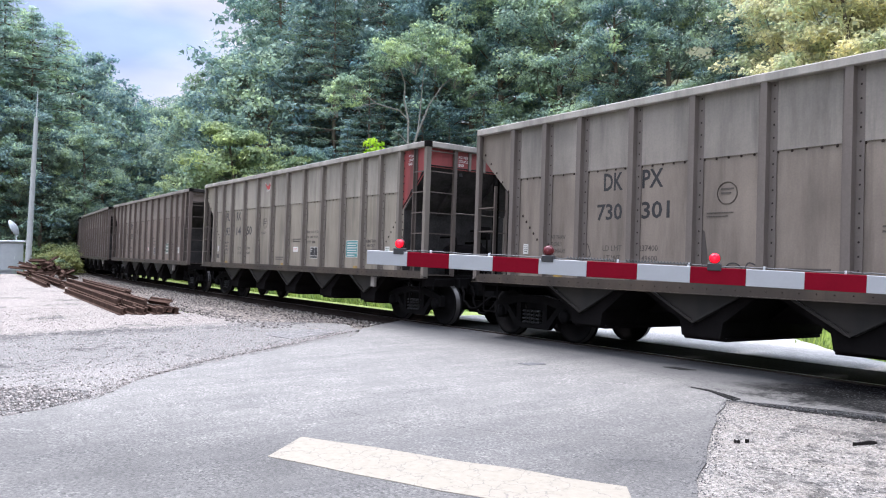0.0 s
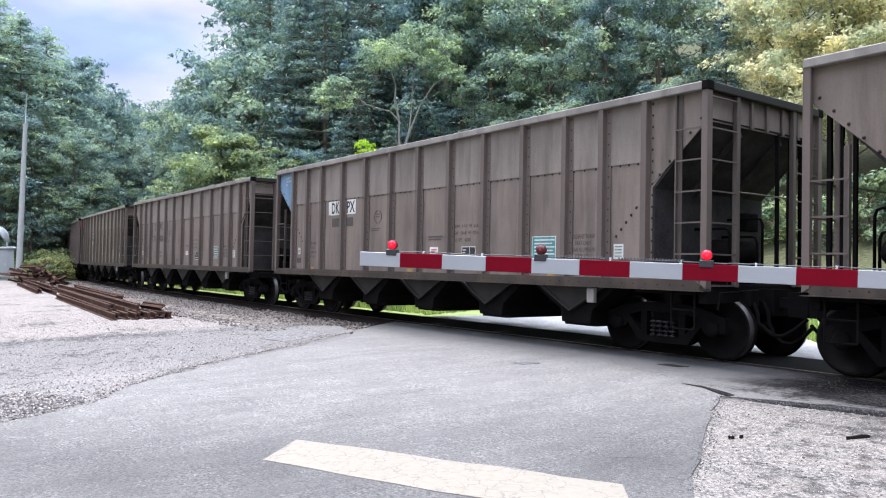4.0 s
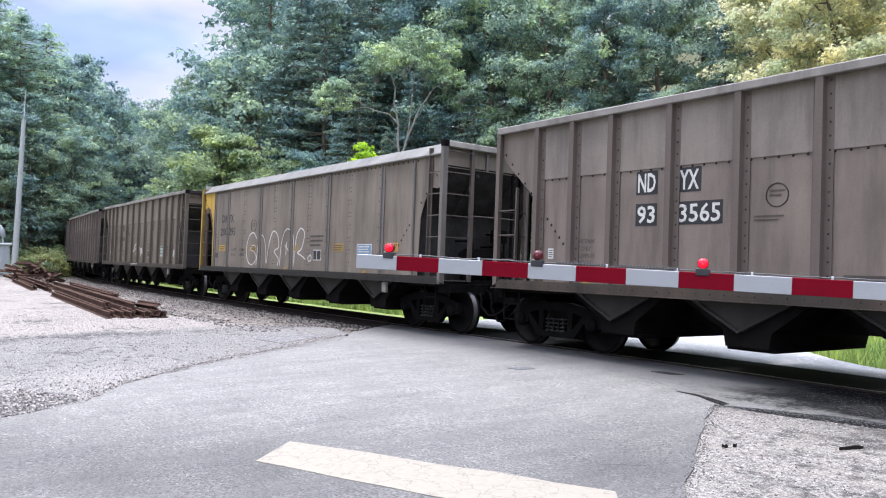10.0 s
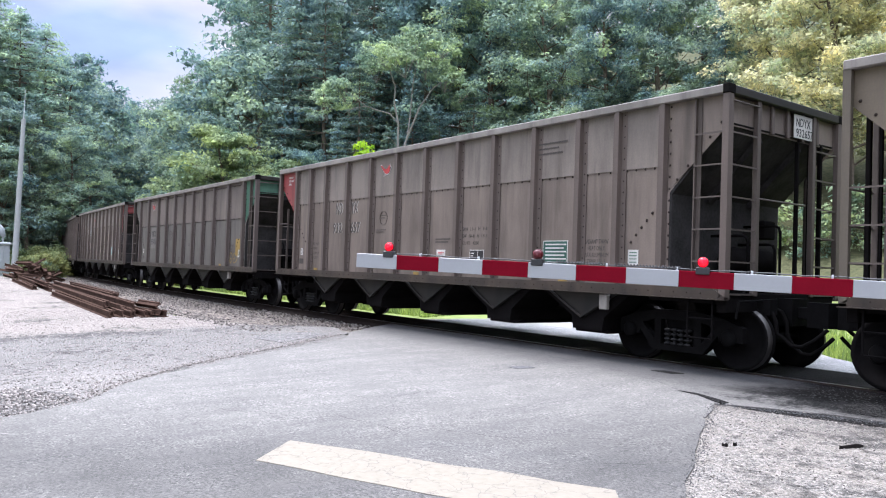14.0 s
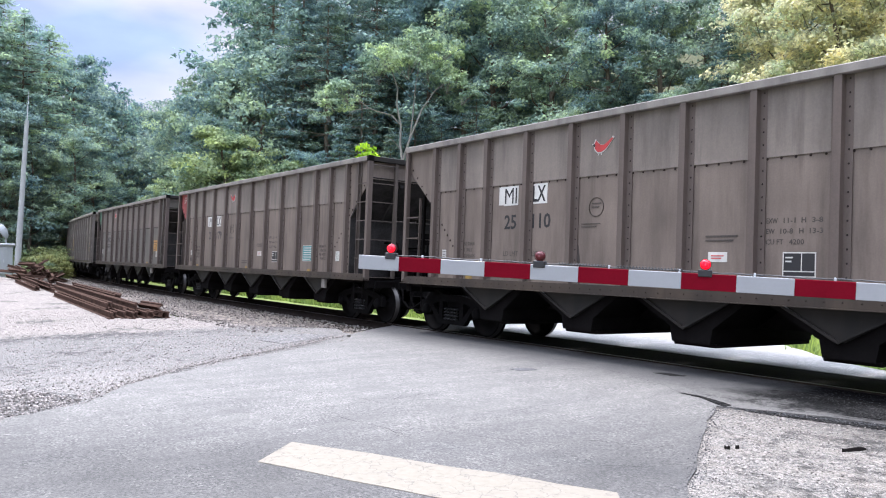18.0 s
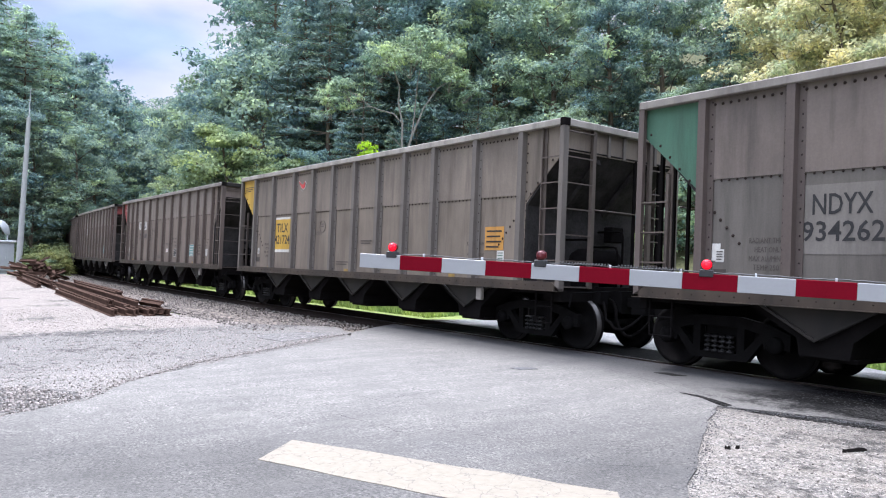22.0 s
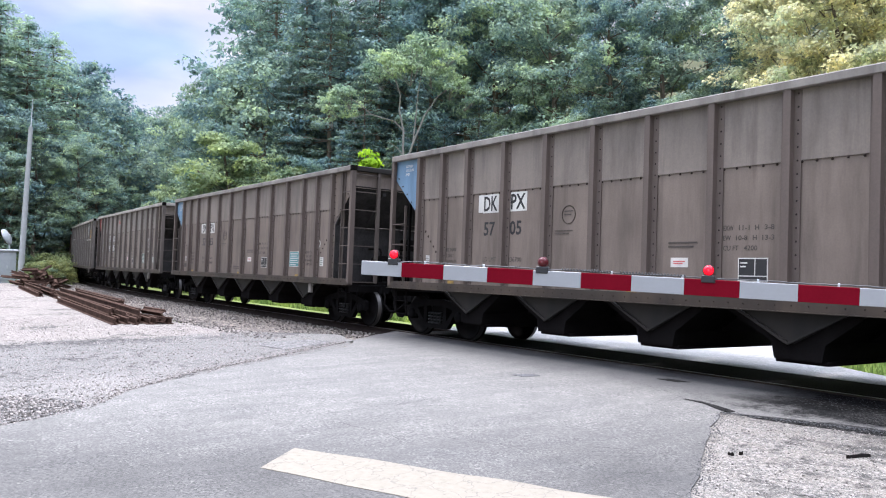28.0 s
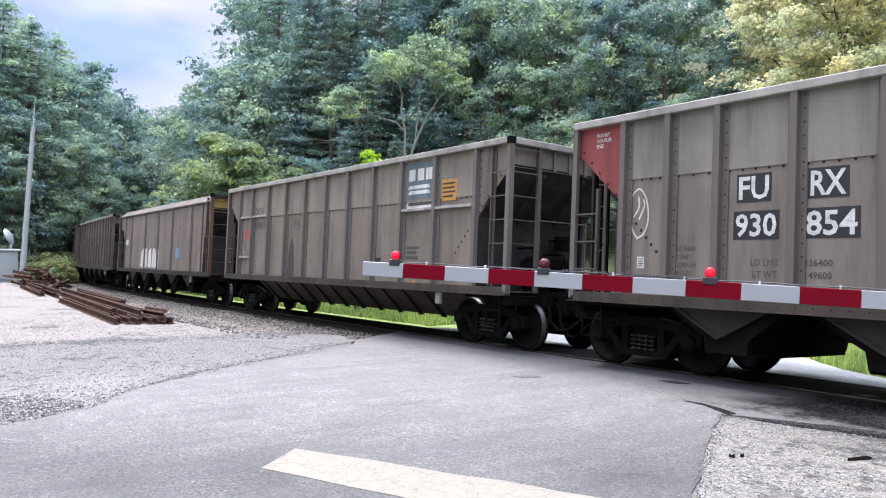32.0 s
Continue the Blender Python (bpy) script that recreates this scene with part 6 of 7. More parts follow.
lettering(c, "DKPX", -5.1, -4.4, 3.08, 3.3, GREY_TEXT, y=-1.517)
lettering(c, "400001", -5.1, -4.35, 2.62, 2.86, GREY_TEXT)
ring_mark(c, -2.0, 2.7, 0.17, GREY_TEXT)
blob(c, [(-2.5, 1.2), (-2.45, 1.9), (-2.3, 2.3), (-2.1, 2.05), (-2.05, 1.2)], SOOT, "soot_streak")
panel(c, 3.6, 4.7, 3.05, 3.86, worn_paint("slate_blue_sign", (0.07, 0.10, 0.11), (0.1, 0.1, 0.1)), "sign_board", -1.515)
panel(c, 3.6, 4.7, 2.84, 3.04, WHITE, "sign_board")
bars(c, 3.7, 2.91, (0.9,), 0.07, 0.1, GREY_TEXT, -1.506)
for x in (3.72, 4.06, 4.38):
    panel(c, x, x + 0.24, 3.46, 3.72, WHITE, "logo_block", -1.521)
for z in (3.16, 3.28):
    blob(c, [(3.72, z), (4.6, z), (4.52, z + 0.08), (3.8, z + 0.08)], WHITE, "logo_stripe", -1.522)
for x0, x1, z in ((3.55, 4.76, 2.78), (4.84, 6.1, 2.78), (-6.1, -4.0, 3.0), (-6.1, -5.3, 1.72)):
    part("ledge", boxes((x0, x1, -1.58, -1.5, z, z + 0.06), bevel=0.006), CHORD, c)
panel(c, 4.98, 5.5, 2.95, 3.4, ORANGE, "orange_placard", -1.515)
bars(c, 5.02, 3.3, (0.42, 0.4, 0.42, 0.36), 0.03, 0.09, BLACK, -1.522)
panel(c, -5.85, -5.6, 2.3, 2.62, BIRD_RED, "faded_red_mark")
panel(c, 2.3, 2.6, 1.5, 1.75, BLACK, "stencil_box")
bars(c, 3.7, 1.95, (0.5, 0.4, 0.45), 0.05, 0.11, GREY_TEXT)
MARKS["along"] = -0.12
c = cars[22]
panel(c, -5.9, -5.4, 2.35, 2.6, WHITE, "white_placard")
for k, x in enumerate((-2.9, -2.3, -1.6, -0.9, -0.4)):
    blob(c, [(x, 1.3), (x + 0.1, 2.0 + 0.1 * (k % 2)), (x + 0.5, 2.15), (x + 0.62, 1.5), (x + 0.5, 1.25)], WHITE, "sprayed_drawing")
panel(c, 2.9, 3.4, 1.7, 2.1, BLUE, "coloured_placard")
for i in (0, 23, 24, 25, 26):
    stencils(cars[i])
    bars(cars[i], -3.84, 2.75, (0.38,), 0.24, 0.4, GREY_TEXT)
    bars(cars[i], -3.1, 2.75, (0.38,), 0.24, 0.4, GREY_TEXT)

SPEED, LEAD, SLOWING = 9.86146790, -11.91, -0.00509482686
# play in the couplings, metres by which a car stands off an even spacing
SLACK = (0.08, 0.08, -0.01, -0.09, 0.17, -0.02, -0.03, -0.03, -0.06, -0.19, -0.09, -0.09, -0.06, 0.02, 0.11, 0.15, 0.14, 0.065, 0.06, -0.11, -0.12, -0.1, -0.1, -0.1, -0.1, -0.1, -0.1)


def car_pose(i, t):
    """The car's place on the track: its left end, one car length behind the car ahead."""
    u = LEAD + SPEED * t + SLOWING * t * t - PITCH * (i - 1) + HALF + SLACK[i]
    a, b = on_track(u - 6.125), on_track(u + 6.125)
    turn = math.atan2(b.y - a.y, b.x - a.x)
    return Matrix.Translation((a + b) / 2) @ Matrix.Rotation(turn, 4, "Z") @ Matrix.Rotation(radians(-CANT), 4, "X")


# ---- crossing gate ----
def build_gate():
    gate = new("crossing_gate")
    tip, step = Vector((-6.114, 3.588, 1.589)), Vector((0.406 * math.cos(0.5584), 0.406 * math.sin(0.5584), -0.0152))
    along = step.normalized()
    up = (Vector((0, 0, 1)) - along * along.z).normalized()
    m = Matrix((along, up.cross(along), up)).transposed().to_4x4()
    m.translation = tip
    gate.matrix_world = m
    n = 17
    for k in range(n):
        part("stripe", boxes((k * step.length, (k + 1) * step.length, -0.025, 0.025, -0.064, 0.064), bevel=0.003), GATE_RED if k % 2 else GATE_WHITE, gate, "red reflective stripe" if k % 2 else "white reflective stripe")
    for x, lit in ((0.32, True), (1.70, False), (3.02, True)):
        bm = boxes((x - 0.052, x + 0.052, -0.035, 0.035, 0.04, 0.098), bevel=0.006)
        lamp = part("lamp_bracket", bm, LAMP_CASE, gate)
        bm = bmesh.new()
        add_lathe(bm, [(0.0, 0.03), (0.032, 0.028), (0.039, 0.01), (0.039, -0.02), (0.032, -0.034), (0.015, -0.04), (0.0, -0.04)], 20, "y", (x, 0, 0.136))
        part("lamp_lens", bm, LAMP_LIT if lit else LAMP_LENS, lamp, "glowing red lamp" if lit else "dark red unlit lamp")
        bm = bmesh.new()
        add_lathe(bm, [(0.037, -0.012), (0.044, -0.014), (0.044, 0.018), (0.037, 0.02), (0.037, -0.012)], 20, "y", (x, 0, 0.136))
        add_box(bm, x - 0.03, x + 0.03, -0.02, 0.02, 0.098, 0.12)
        part("lamp_rim", bm, LAMP_LENS, lamp, "dark red lens rim")
    bm = bmesh.new()
    rng = random.Random(5)
    rings = []
    for i in range(130):
        x = 0.36 + i * 0.045
        z = 0.072 + 0.008 * abs(math.sin(i * 0.21)) * rng.uniform(0.7, 1.1) + 0.002 * math.sin(i * 1.9)
        rings.append([bm.verts.new((x, 0.004 * math.sin(i * 1.1) + 0.005 * math.cos(a), z + 0.005 * math.sin(a))) for a in (0.3, 1.55, 2.8, 4.1, 5.35)])
    for p, q in zip(rings, rings[1:]):
        for j in range(5):
            bm.faces.new((p[j], p[(j + 1) % 5], q[(j + 1) % 5], q[j]))
    part("cable", bm, CABLE, gate, "thin grey cable along the arm")
    for x0, x1 in ((1.86, 2.28), (2.34, 2.86)):
        bm = bmesh.new()
        turns = int((x1 - x0) / 0.024)
        add_pipe(bm, [(x0 + (x1 - x0) * i / (turns * 6), 0.014 * math.cos(i * math.tau / 6), 0.083 + 0.012 * math.sin(i * math.tau / 6)) for i in range(turns * 6 + 1)], 0.0042, 4)
        part("coiled_cable", bm, LAMP_CASE, gate, "black coiled cable between the lamps")
    for i in range(9):
        part("cable_tie", boxes((0.62 + i * 0.55, 0.635 + i * 0.55, -0.012, 0.014, 0.062, 0.09), bevel=0.002), GALV, gate, "pale cable clip")
    # the post that carries the arm, outside the view
    base = m.inverted() @ Vector((tip.x + step.x * n, tip.y + step.y * n, 0.0))
    bm = bmesh.new()
    add_tube(bm, base, base + Vector((0, 0, 3.2)), 0.06, sides=12)
    add_box(bm, base.x - 0.22, base.x + 0.22, base.y - 0.16, base.y + 0.16, -0.3 + 0.0, 0.35)
    add_box(bm, base.x - 0.2, base.x + 0.2, base.y - 0.2, base.y + 0.2, base.z, base.z + 0.06)
    part("gate_mast", bm, GALV, gate, "galvanised gate post")
    tagged(gate, "lowered crossing gate arm with red and white stripes", "crossing gate")


build_gate()


# ---- scrap rails, cabinet, mast ----
def scrap_rail(length, seed):
    rng = random.Random(seed)
    bm = bmesh.new()
    prof = [(-0.07, 0), (0.07, 0), (0.07, 0.012), (0.012, 0.03), (0.012, 0.125), (0.036, 0.135), (0.036, 0.17), (-0.036, 0.17), (-0.036, 0.135), (-0.012, 0.125), (-0.012, 0.03), (-0.07, 0.012)]
    add_prism(bm, prof, 0, length, "x")
    return mesh_of("scrap_rail", bm, RUST)


def build_pile():
    rng = random.Random(11)
    meshes = [scrap_rail(11.9, 1), scrap_rail(9.5, 2), scrap_rail(2.4, 3), scrap_rail(1.6, 4)]

    def lay(x, y, z, angle, me, roll=0.0, tilt=0.0):
        ob = new("scrap_rail", me)
        ob.matrix_world = Matrix.Translation((x, y, z)) @ Matrix.Rotation(angle, 4, "Z") @ Matrix.Rotation(tilt, 4, "Y") @ Matrix.Rotation(roll, 4, "X")
        tagged(ob, "rusty discarded rail lying in a pile on gravel", "scrap rail", "pile of scrap rails")
    a = math.pi - 0.06
    # the front stack, sawn ends uneven
    for i in range(7):
        lay(-20.3 - rng.uniform(0, 0.6), 4.85 + i * 0.16, -0.03, a + rng.uniform(-0.008, 0.008), meshes[0])
    for i in range(5):
        lay(-20.9 - rng.uniform(0, 1.2), 5.0 + i * 0.18, 0.145, a + rng.uniform(-0.012, 0.012), meshes[rng.randrange(2)], (0, 0, 1.57, 0, 0)[i])
    for x, y, z, d, r in ((-20.3, 6.0, 0.0, 0.25, 0.3), (-20.5, 5.9, 0.1, -0.15, 1.4), (-20.2, 6.15, -0.02, 0.3, 0.0), (-20.6, 6.0, 0.2, 0.12, 0.8)):
        lay(x, y, z, a + d, meshes[3], r)
    # the stacks behind it
    for i in range(5):
        lay(-25.0 - rng.uniform(0, 1.5), 5.95 + i * 0.16, -0.03, a + rng.uniform(-0.01, 0.01), meshes[i % 2])
    for i in range(4):
        lay(-25.6 - rng.uniform(0, 1.5), 6.05 + i * 0.17, 0.145, a + rng.uniform(-0.012, 0.012), meshes[i % 2])
    for i in range(6):
        lay(-35.0 - rng.uniform(0, 2.5), 5.6 + i * 0.19, -0.03, a + rng.uniform(-0.02, 0.02), meshes[i % 2])
    for i in range(3):
        lay(-36.0 - rng.uniform(0, 2.5), 5.8 + i * 0.22, 0.145, a + rng.uniform(-0.02, 0.02), meshes[1])
    # the farther heap of bent and broken pieces
    for i in range(60):
        f = rng.uniform(-1, 1)
        lay(-50.0 + f * 4.5, 7.5 + rng.uniform(-0.7, 0.7), rng.random() * 1.0 * (1 - abs(f) ** 1.4), a + rng.uniform(-0.55, 0.55), meshes[rng.choice((2, 3, 3))], rng.uniform(0, 3), rng.uniform(-0.14, 0.14))


build_pile()


def build_cabinet():
    cab = new("signal_cabinet")
    cab.matrix_world = pose(-60.2, 6.5, -0.06, 0, 0, 8)
    part("housing", boxes((-1.0, 1.0, -0.9, 0.9, 0.15, 2.15), bevel=0.02), CABINET, cab)
    part("roof", boxes((-1.12, 1.12, -1.02, 1.02, 2.15, 2.3), bevel=0.04), GALV, cab, "pale metal roof")
    part("base", boxes((-0.95, 0.95, -0.85, 0.85, 0.0, 0.16)), GALV, cab)
    d = part("door", boxes((1.0, 1.04, -0.5, 0.5, 0.25, 2.05), bevel=0.01), CABINET, cab)
    part("handle", boxes((1.04, 1.09, 0.3, 0.36, 1.0, 1.2), bevel=0.006), GALV, d, "steel door handle")
    tagged(cab, "grey metal railway signal cabinet on gravel", "signal cabinet")
    mast = new("antenna_mast")
    mast.matrix_world = pose(-57.5, 7.55, -0.06) @ Matrix.Rotation(radians(3.0), 4, Vector((0.6, -0.8, 0)).cross(Vector((0, 0, 1))))
    bm = bmesh.new()
    add_tube(bm, (0, 0, 0), (0, 0, 10.6), 0.2, 0.13, 12)
    part("pole", bm, PALE_POLE, mast)
    bm = bmesh.new()
    add_tube(bm, (0, 0, 10.6), (0, 0, 12.6), 0.035, 0.02, 6)
    part("whip_antenna", bm, GALV, mast)
    tagged(mast, "tall slender grey antenna mast beside the cabinet", "antenna mast")
    dish = new("satellite_dish")
    dish.matrix_world = pose(-59.4, 7.1, 2.24)
    bm = bmesh.new()
    add_tube(bm, (0, 0, 0), (0, 0, 0.9), 0.05, 0.05, 8)
    part("post", bm, GALV, dish)
    bm = bmesh.new()
    add_lathe(bm, [(0.02, 0.0), (0.3, 0.05), (0.5, 0.14), (0.58, 0.2), (0.58, 0.22), (0.48, 0.16), (0.02, 0.03)], 20, "y", (0, 0, 0))
    part("reflector", bm, CABINET, dish, at=Matrix.Translation((0, 0, 0.95)) @ Matrix.Rotation(radians(150), 4, "Z") @ Matrix.Rotation(radians(-25), 4, "X"))
    tagged(dish, "grey satellite dish on top of the signal cabinet", "satellite dish")


build_cabinet()


# ---- woods ----
def leaf_cloud(rng, centres, spread, per, length, width, rise=0.5, loose=0.45):
    """Leaves over the upper shell of each clump, turned outward and up: arrays of vertices and triangles."""
    n = len(centres) * per
    c = np.repeat(centres, per, 0)
    s = np.repeat(spread, per, 0)
    d = rng.normal(0, 1, (n, 3))
    d /= np.linalg.norm(d, axis=1, keepdims=True)
    d[:, 2] = np.where(d[:, 2] < 0, d[:, 2] * 0.55, d[:, 2])
    p = c + d * s * rng.random((n, 1)) ** 0.3 * rng.uniform(0.75, 1.15, (n, 1))
    facing = d * 0.6 + np.array([0, 0, rise]) + rng.normal(0, loose, (n, 3))
    facing /= np.linalg.norm(facing, axis=1, keepdims=True)
    a = np.cross(facing, rng.normal(0, 1, (n, 3)))
    a /= np.linalg.norm(a, axis=1, keepdims=True) + 1e-9
    b = np.cross(facing, a)
    k = rng.uniform(0.6, 1.4, (n, 1))
    L, Wd = a * length * k, b * width * k
    verts = np.stack([p - L * 0.5 + Wd * 0.4, p - L * 0.35 - Wd * 0.6, p + L * 0.6], 1).reshape(-1, 3)
    return verts, np.arange(n * 3).reshape(-1, 3)


def limb_tree(rng, height, crown_low, crown_r, trunk_r, limbs, fork=0.0):
    """Trunk and limbs, and the ends of the twigs where leaves hang."""
    bm = bmesh.new()
    tips = []
    p, d = Vector((0, 0, -0.6)), Vector((rng.uniform(-0.05, 0.05), rng.uniform(-0.05, 0.05), 1)).normalized()
    steps = 9
    nodes = [p.copy()]
    for i in range(steps):
        q = p + d * (height * 0.9 / steps)
        add_tube(bm, p, q, trunk_r * (1 - i / steps) ** 0.8 + 0.03, trunk_r * (1 - (i + 1) / steps) ** 0.8 + 0.03, 6)
        d = (d + Vector((rng.uniform(-0.09, 0.09), rng.uniform(-0.09, 0.09), 0.05))).normalized()
        p = q
        nodes.append(p.copy())
    for k in range(limbs):
        h = crown_low + (0.97 - crown_low) * (k + 0.5) / limbs
        f = h * steps / 0.9
        i = min(steps - 1, int(f * 0.9))
        start = nodes[i].lerp(nodes[i + 1], min(1, f * 0.9 - i))
        prof = math.sin(math.pi * min(1, max(0.06, (h - crown_low) / (1 - crown_low) * 0.8 + 0.2))) ** 0.6
        reach = crown_r * prof * rng.uniform(0.7, 1.15)
        ang = k * 2.4 + rng.uniform(-0.5, 0.5)
        out = Vector((math.cos(ang), math.sin(ang), rng.uniform(0.15, 0.6))).normalized()
        a = start
        r = trunk_r * 0.4 * (1 - h * 0.6)
        for s in range(4):
            b = a + out * reach / 4
            add_tube(bm, a, b, max(0.02, r * (1 - s / 4)), max(0.015, r * (1 - (s + 1) / 4)), 4)
            out = (out + Vector((rng.uniform(-0.3, 0.3), rng.uniform(-0.3, 0.3), rng.uniform(-0.12, 0.25)))).normalized()
            a = b
            if s > 0:
                for _ in range(3):
                    t = a + Vector((rng.uniform(-1, 1), rng.uniform(-1, 1), rng.uniform(-0.5, 0.8))) * reach * 0.28
                    if rng.random() < 0.2:
                        add_tube(bm, a, t, 0.03, 0.012, 3)
                    tips.append(t)
        tips.append(a)
    tips.append(p)
    return bm, np.array([tuple(t) for t in tips])


def broadleaf(seed, height, crown_low, crown_r, leaf, bark, per=84, size=0.2, spread=0.85, limbs=24):
    rng, nr = random.Random(seed), np.random.default_rng(seed)
    bm, tips = limb_tree(rng, height, crown_low, crown_r, height * 0.014, limbs)
    clumps = nr.uniform(0.6, 1.25, (len(tips), 1)) * spread * np.array([[1.15, 1.15, 0.6]])
    v, f = leaf_cloud(nr, tips, clumps, per, size, size * 0.75)
    v2, f2 = leaf_cloud(nr, tips, clumps, int(per / 2.6), size * 1.3, size * 1.05)
    return mesh_of("trunk", bm, bark), arrays_mesh("crown", v, f, leaf), arrays_mesh("crown", v2, f2, leaf), height


def conifer(seed, height, reach, leaf, taper=1.6, step=0.75):
    """A pine: whorls of level boughs, each a drooping flat spray."""
    rng, nr = random.Random(seed), np.random.default_rng(seed)
    bm = bmesh.new()
    add_tube(bm, (0, 0, -0.6), (0, 0, height * 0.97), height * 0.013, 0.02, 8)
    cs, sp = [], []
    n = int(height / step)
    for k in range(n):
        h = height * (0.1 + 0.89 * k / n)
        r = reach * (1 - (h / height) ** taper) * rng.uniform(0.7, 1.15) + 0.3
        for j in range(5):
            ang = j * math.tau / 5 + k * 0.9 + rng.uniform(-0.35, 0.35)
            rr = r * rng.uniform(0.55, 1.15)
            tip = Vector((math.cos(ang) * rr, math.sin(ang) * rr, h + rr * rng.uniform(-0.18, 0.12)))
            add_tube(bm, (0, 0, h), tip, 0.05, 0.015, 3)
            across = Vector((-math.sin(ang), math.cos(ang), 0))
            m = max(2, int(rr / 0.5))
            for s in range(m):
                f = 0.3 + 0.7 * (s + 1) / m
                q = Vector((0, 0, h)).lerp(tip, f) + across * rng.uniform(-1, 1) * 0.35 * rr * (1.15 - f) + Vector((0, 0, -0.12 * f * f * rr * 0.5))
                cs.append(tuple(q))
                sp.append(0.42 + 0.2 * rng.random())
    for k in range(5):
        cs.append((0.0, 0.0, height * (0.95 + 0.0125 * k)))
        sp.append(0.3)
    flat = np.array(sp)[:, None] * np.array([[1.35, 1.35, 0.32]])
    v, f = leaf_cloud(nr, np.array(cs), flat, 22, 0.34, 0.085, 0.7, 0.4)
    v2, f2 = leaf_cloud(nr, np.array(cs), flat, 6, 0.55, 0.22, 0.7, 0.4)
    return mesh_of("trunk", bm, BARK), arrays_mesh("crown", v, f, leaf), arrays_mesh("crown", v2, f2, leaf), height


def forked_tree(seed):
    """Two slender pale stems from one foot, bare below, bearing a few flat clouds of light leaves."""
    rng, nr = random.Random(seed), np.random.default_rng(seed)
    bm = bmesh.new()
    clouds = []

    def limb(points, r0, r1):
        pts = [Vector(p) for p in points]
        for i, (a, b) in enumerate(zip(pts, pts[1:])):
            f, g = i / (len(pts) - 1), (i + 1) / (len(pts) - 1)
            add_tube(bm, a, b, 0.76 * (r0 + (r1 - r0) * f), 0.76 * (r0 + (r1 - r0) * g), 6)

    # x runs across the view, z up, for a tree 12 m high
    limb([(0, 0, -0.5), (0.1, 0, 1.6), (-0.05, 0.1, 3.6), (0.0, 0.1, 5.2), (-0.02, 0, 5.8)], 0.15, 0.11)
    limb([(-0.02, 0, 5.7), (-0.12, 0.05, 6.5), (-0.1, 0.1, 7.3), (-0.3, 0.1, 8.2), (-0.26, 0.1, 8.9), (-0.6, 0.1, 9.9)], 0.075, 0.03)
    limb([(0.0, 0, 5.7), (0.3, -0.1, 6.7), (0.62, -0.1, 7.5), (0.8, 0, 8.0), (1.4, 0.1, 8.9), (2.2, 0.2, 9.5)], 0.075, 0.025)
    limb([(0.3, -0.1, 6.7), (0.42, 0.1, 7.8), (0.5, 0.2, 9.0), (0.7, 0.2, 10.2)], 0.045, 0.02)
    limb([(-0.1, 0.1, 7.3), (-0.5, 0.2, 7.75), (-1.1, 0.2, 7.9), (-1.55, 0.2, 8.05), (-2.1, 0.2, 8.5), (-2.6, 0.2, 8.8)], 0.045, 0.018)
    limb([(-1.55, 0.2, 8.05), (-2.1, 0.0, 7.9), (-2.5, -0.1, 7.6)], 0.025, 0.01)
    limb([(-0.08, 0.0, 6.2), (-0.4, 0.1, 6.6), (-0.75, 0.1, 6.8)], 0.025, 0.01)
    for x, y, z, wide, many in ((-0.7, 0, 10.4, 1.1, 34), (0.6, 0.2, 10.9, 1.3, 42), (1.6, 0.3, 10.7, 1.0, 26), (-1.2, 0.3, 9.8, 0.7, 14), (0.2, -0.3, 9.9, 1.2, 24), (1.2, 0, 9.9, 0.9, 16),
                                (2.1, 0, 9.4, 0.9, 24), (2.8, -0.2, 8.9, 0.7, 16), (2.4, 0.3, 8.5, 0.5, 8), (-2.7, 0.2, 8.9, 0.65, 16), (-3.3, 0, 8.5, 0.55, 11), (-2.5, 0.3, 8.3, 0.4, 6), (-3.5, -0.2, 8.0, 0.4, 5)):
        for _ in range(many):
            a, r = rng.uniform(0, math.tau), wide * rng.random() ** 0.5
            p = (x + r * math.cos(a), y + r * math.sin(a), z + 0.45 * wide * (1 - (r / wide) ** 2) + rng.uniform(-0.5, 0.12))
            clouds.append(p)
            if rng.random() < 0.4:
                add_tube(bm, (x * 0.9, y, z - 0.7), p, 0.014, 0.006, 3)
    tips = np.array(clouds)
    v, f = leaf_cloud(nr, tips, nr.uniform(0.2, 0.42, (len(tips), 1)) * np.array([[1.0, 1.0, 0.5]]), 40, 0.12, 0.09)
    crown = arrays_mesh("crown", v, f, LEAF_CROWN)
    return mesh_of("trunk", bm, PALE_BARK), crown, crown, float(v[:, 2].max())


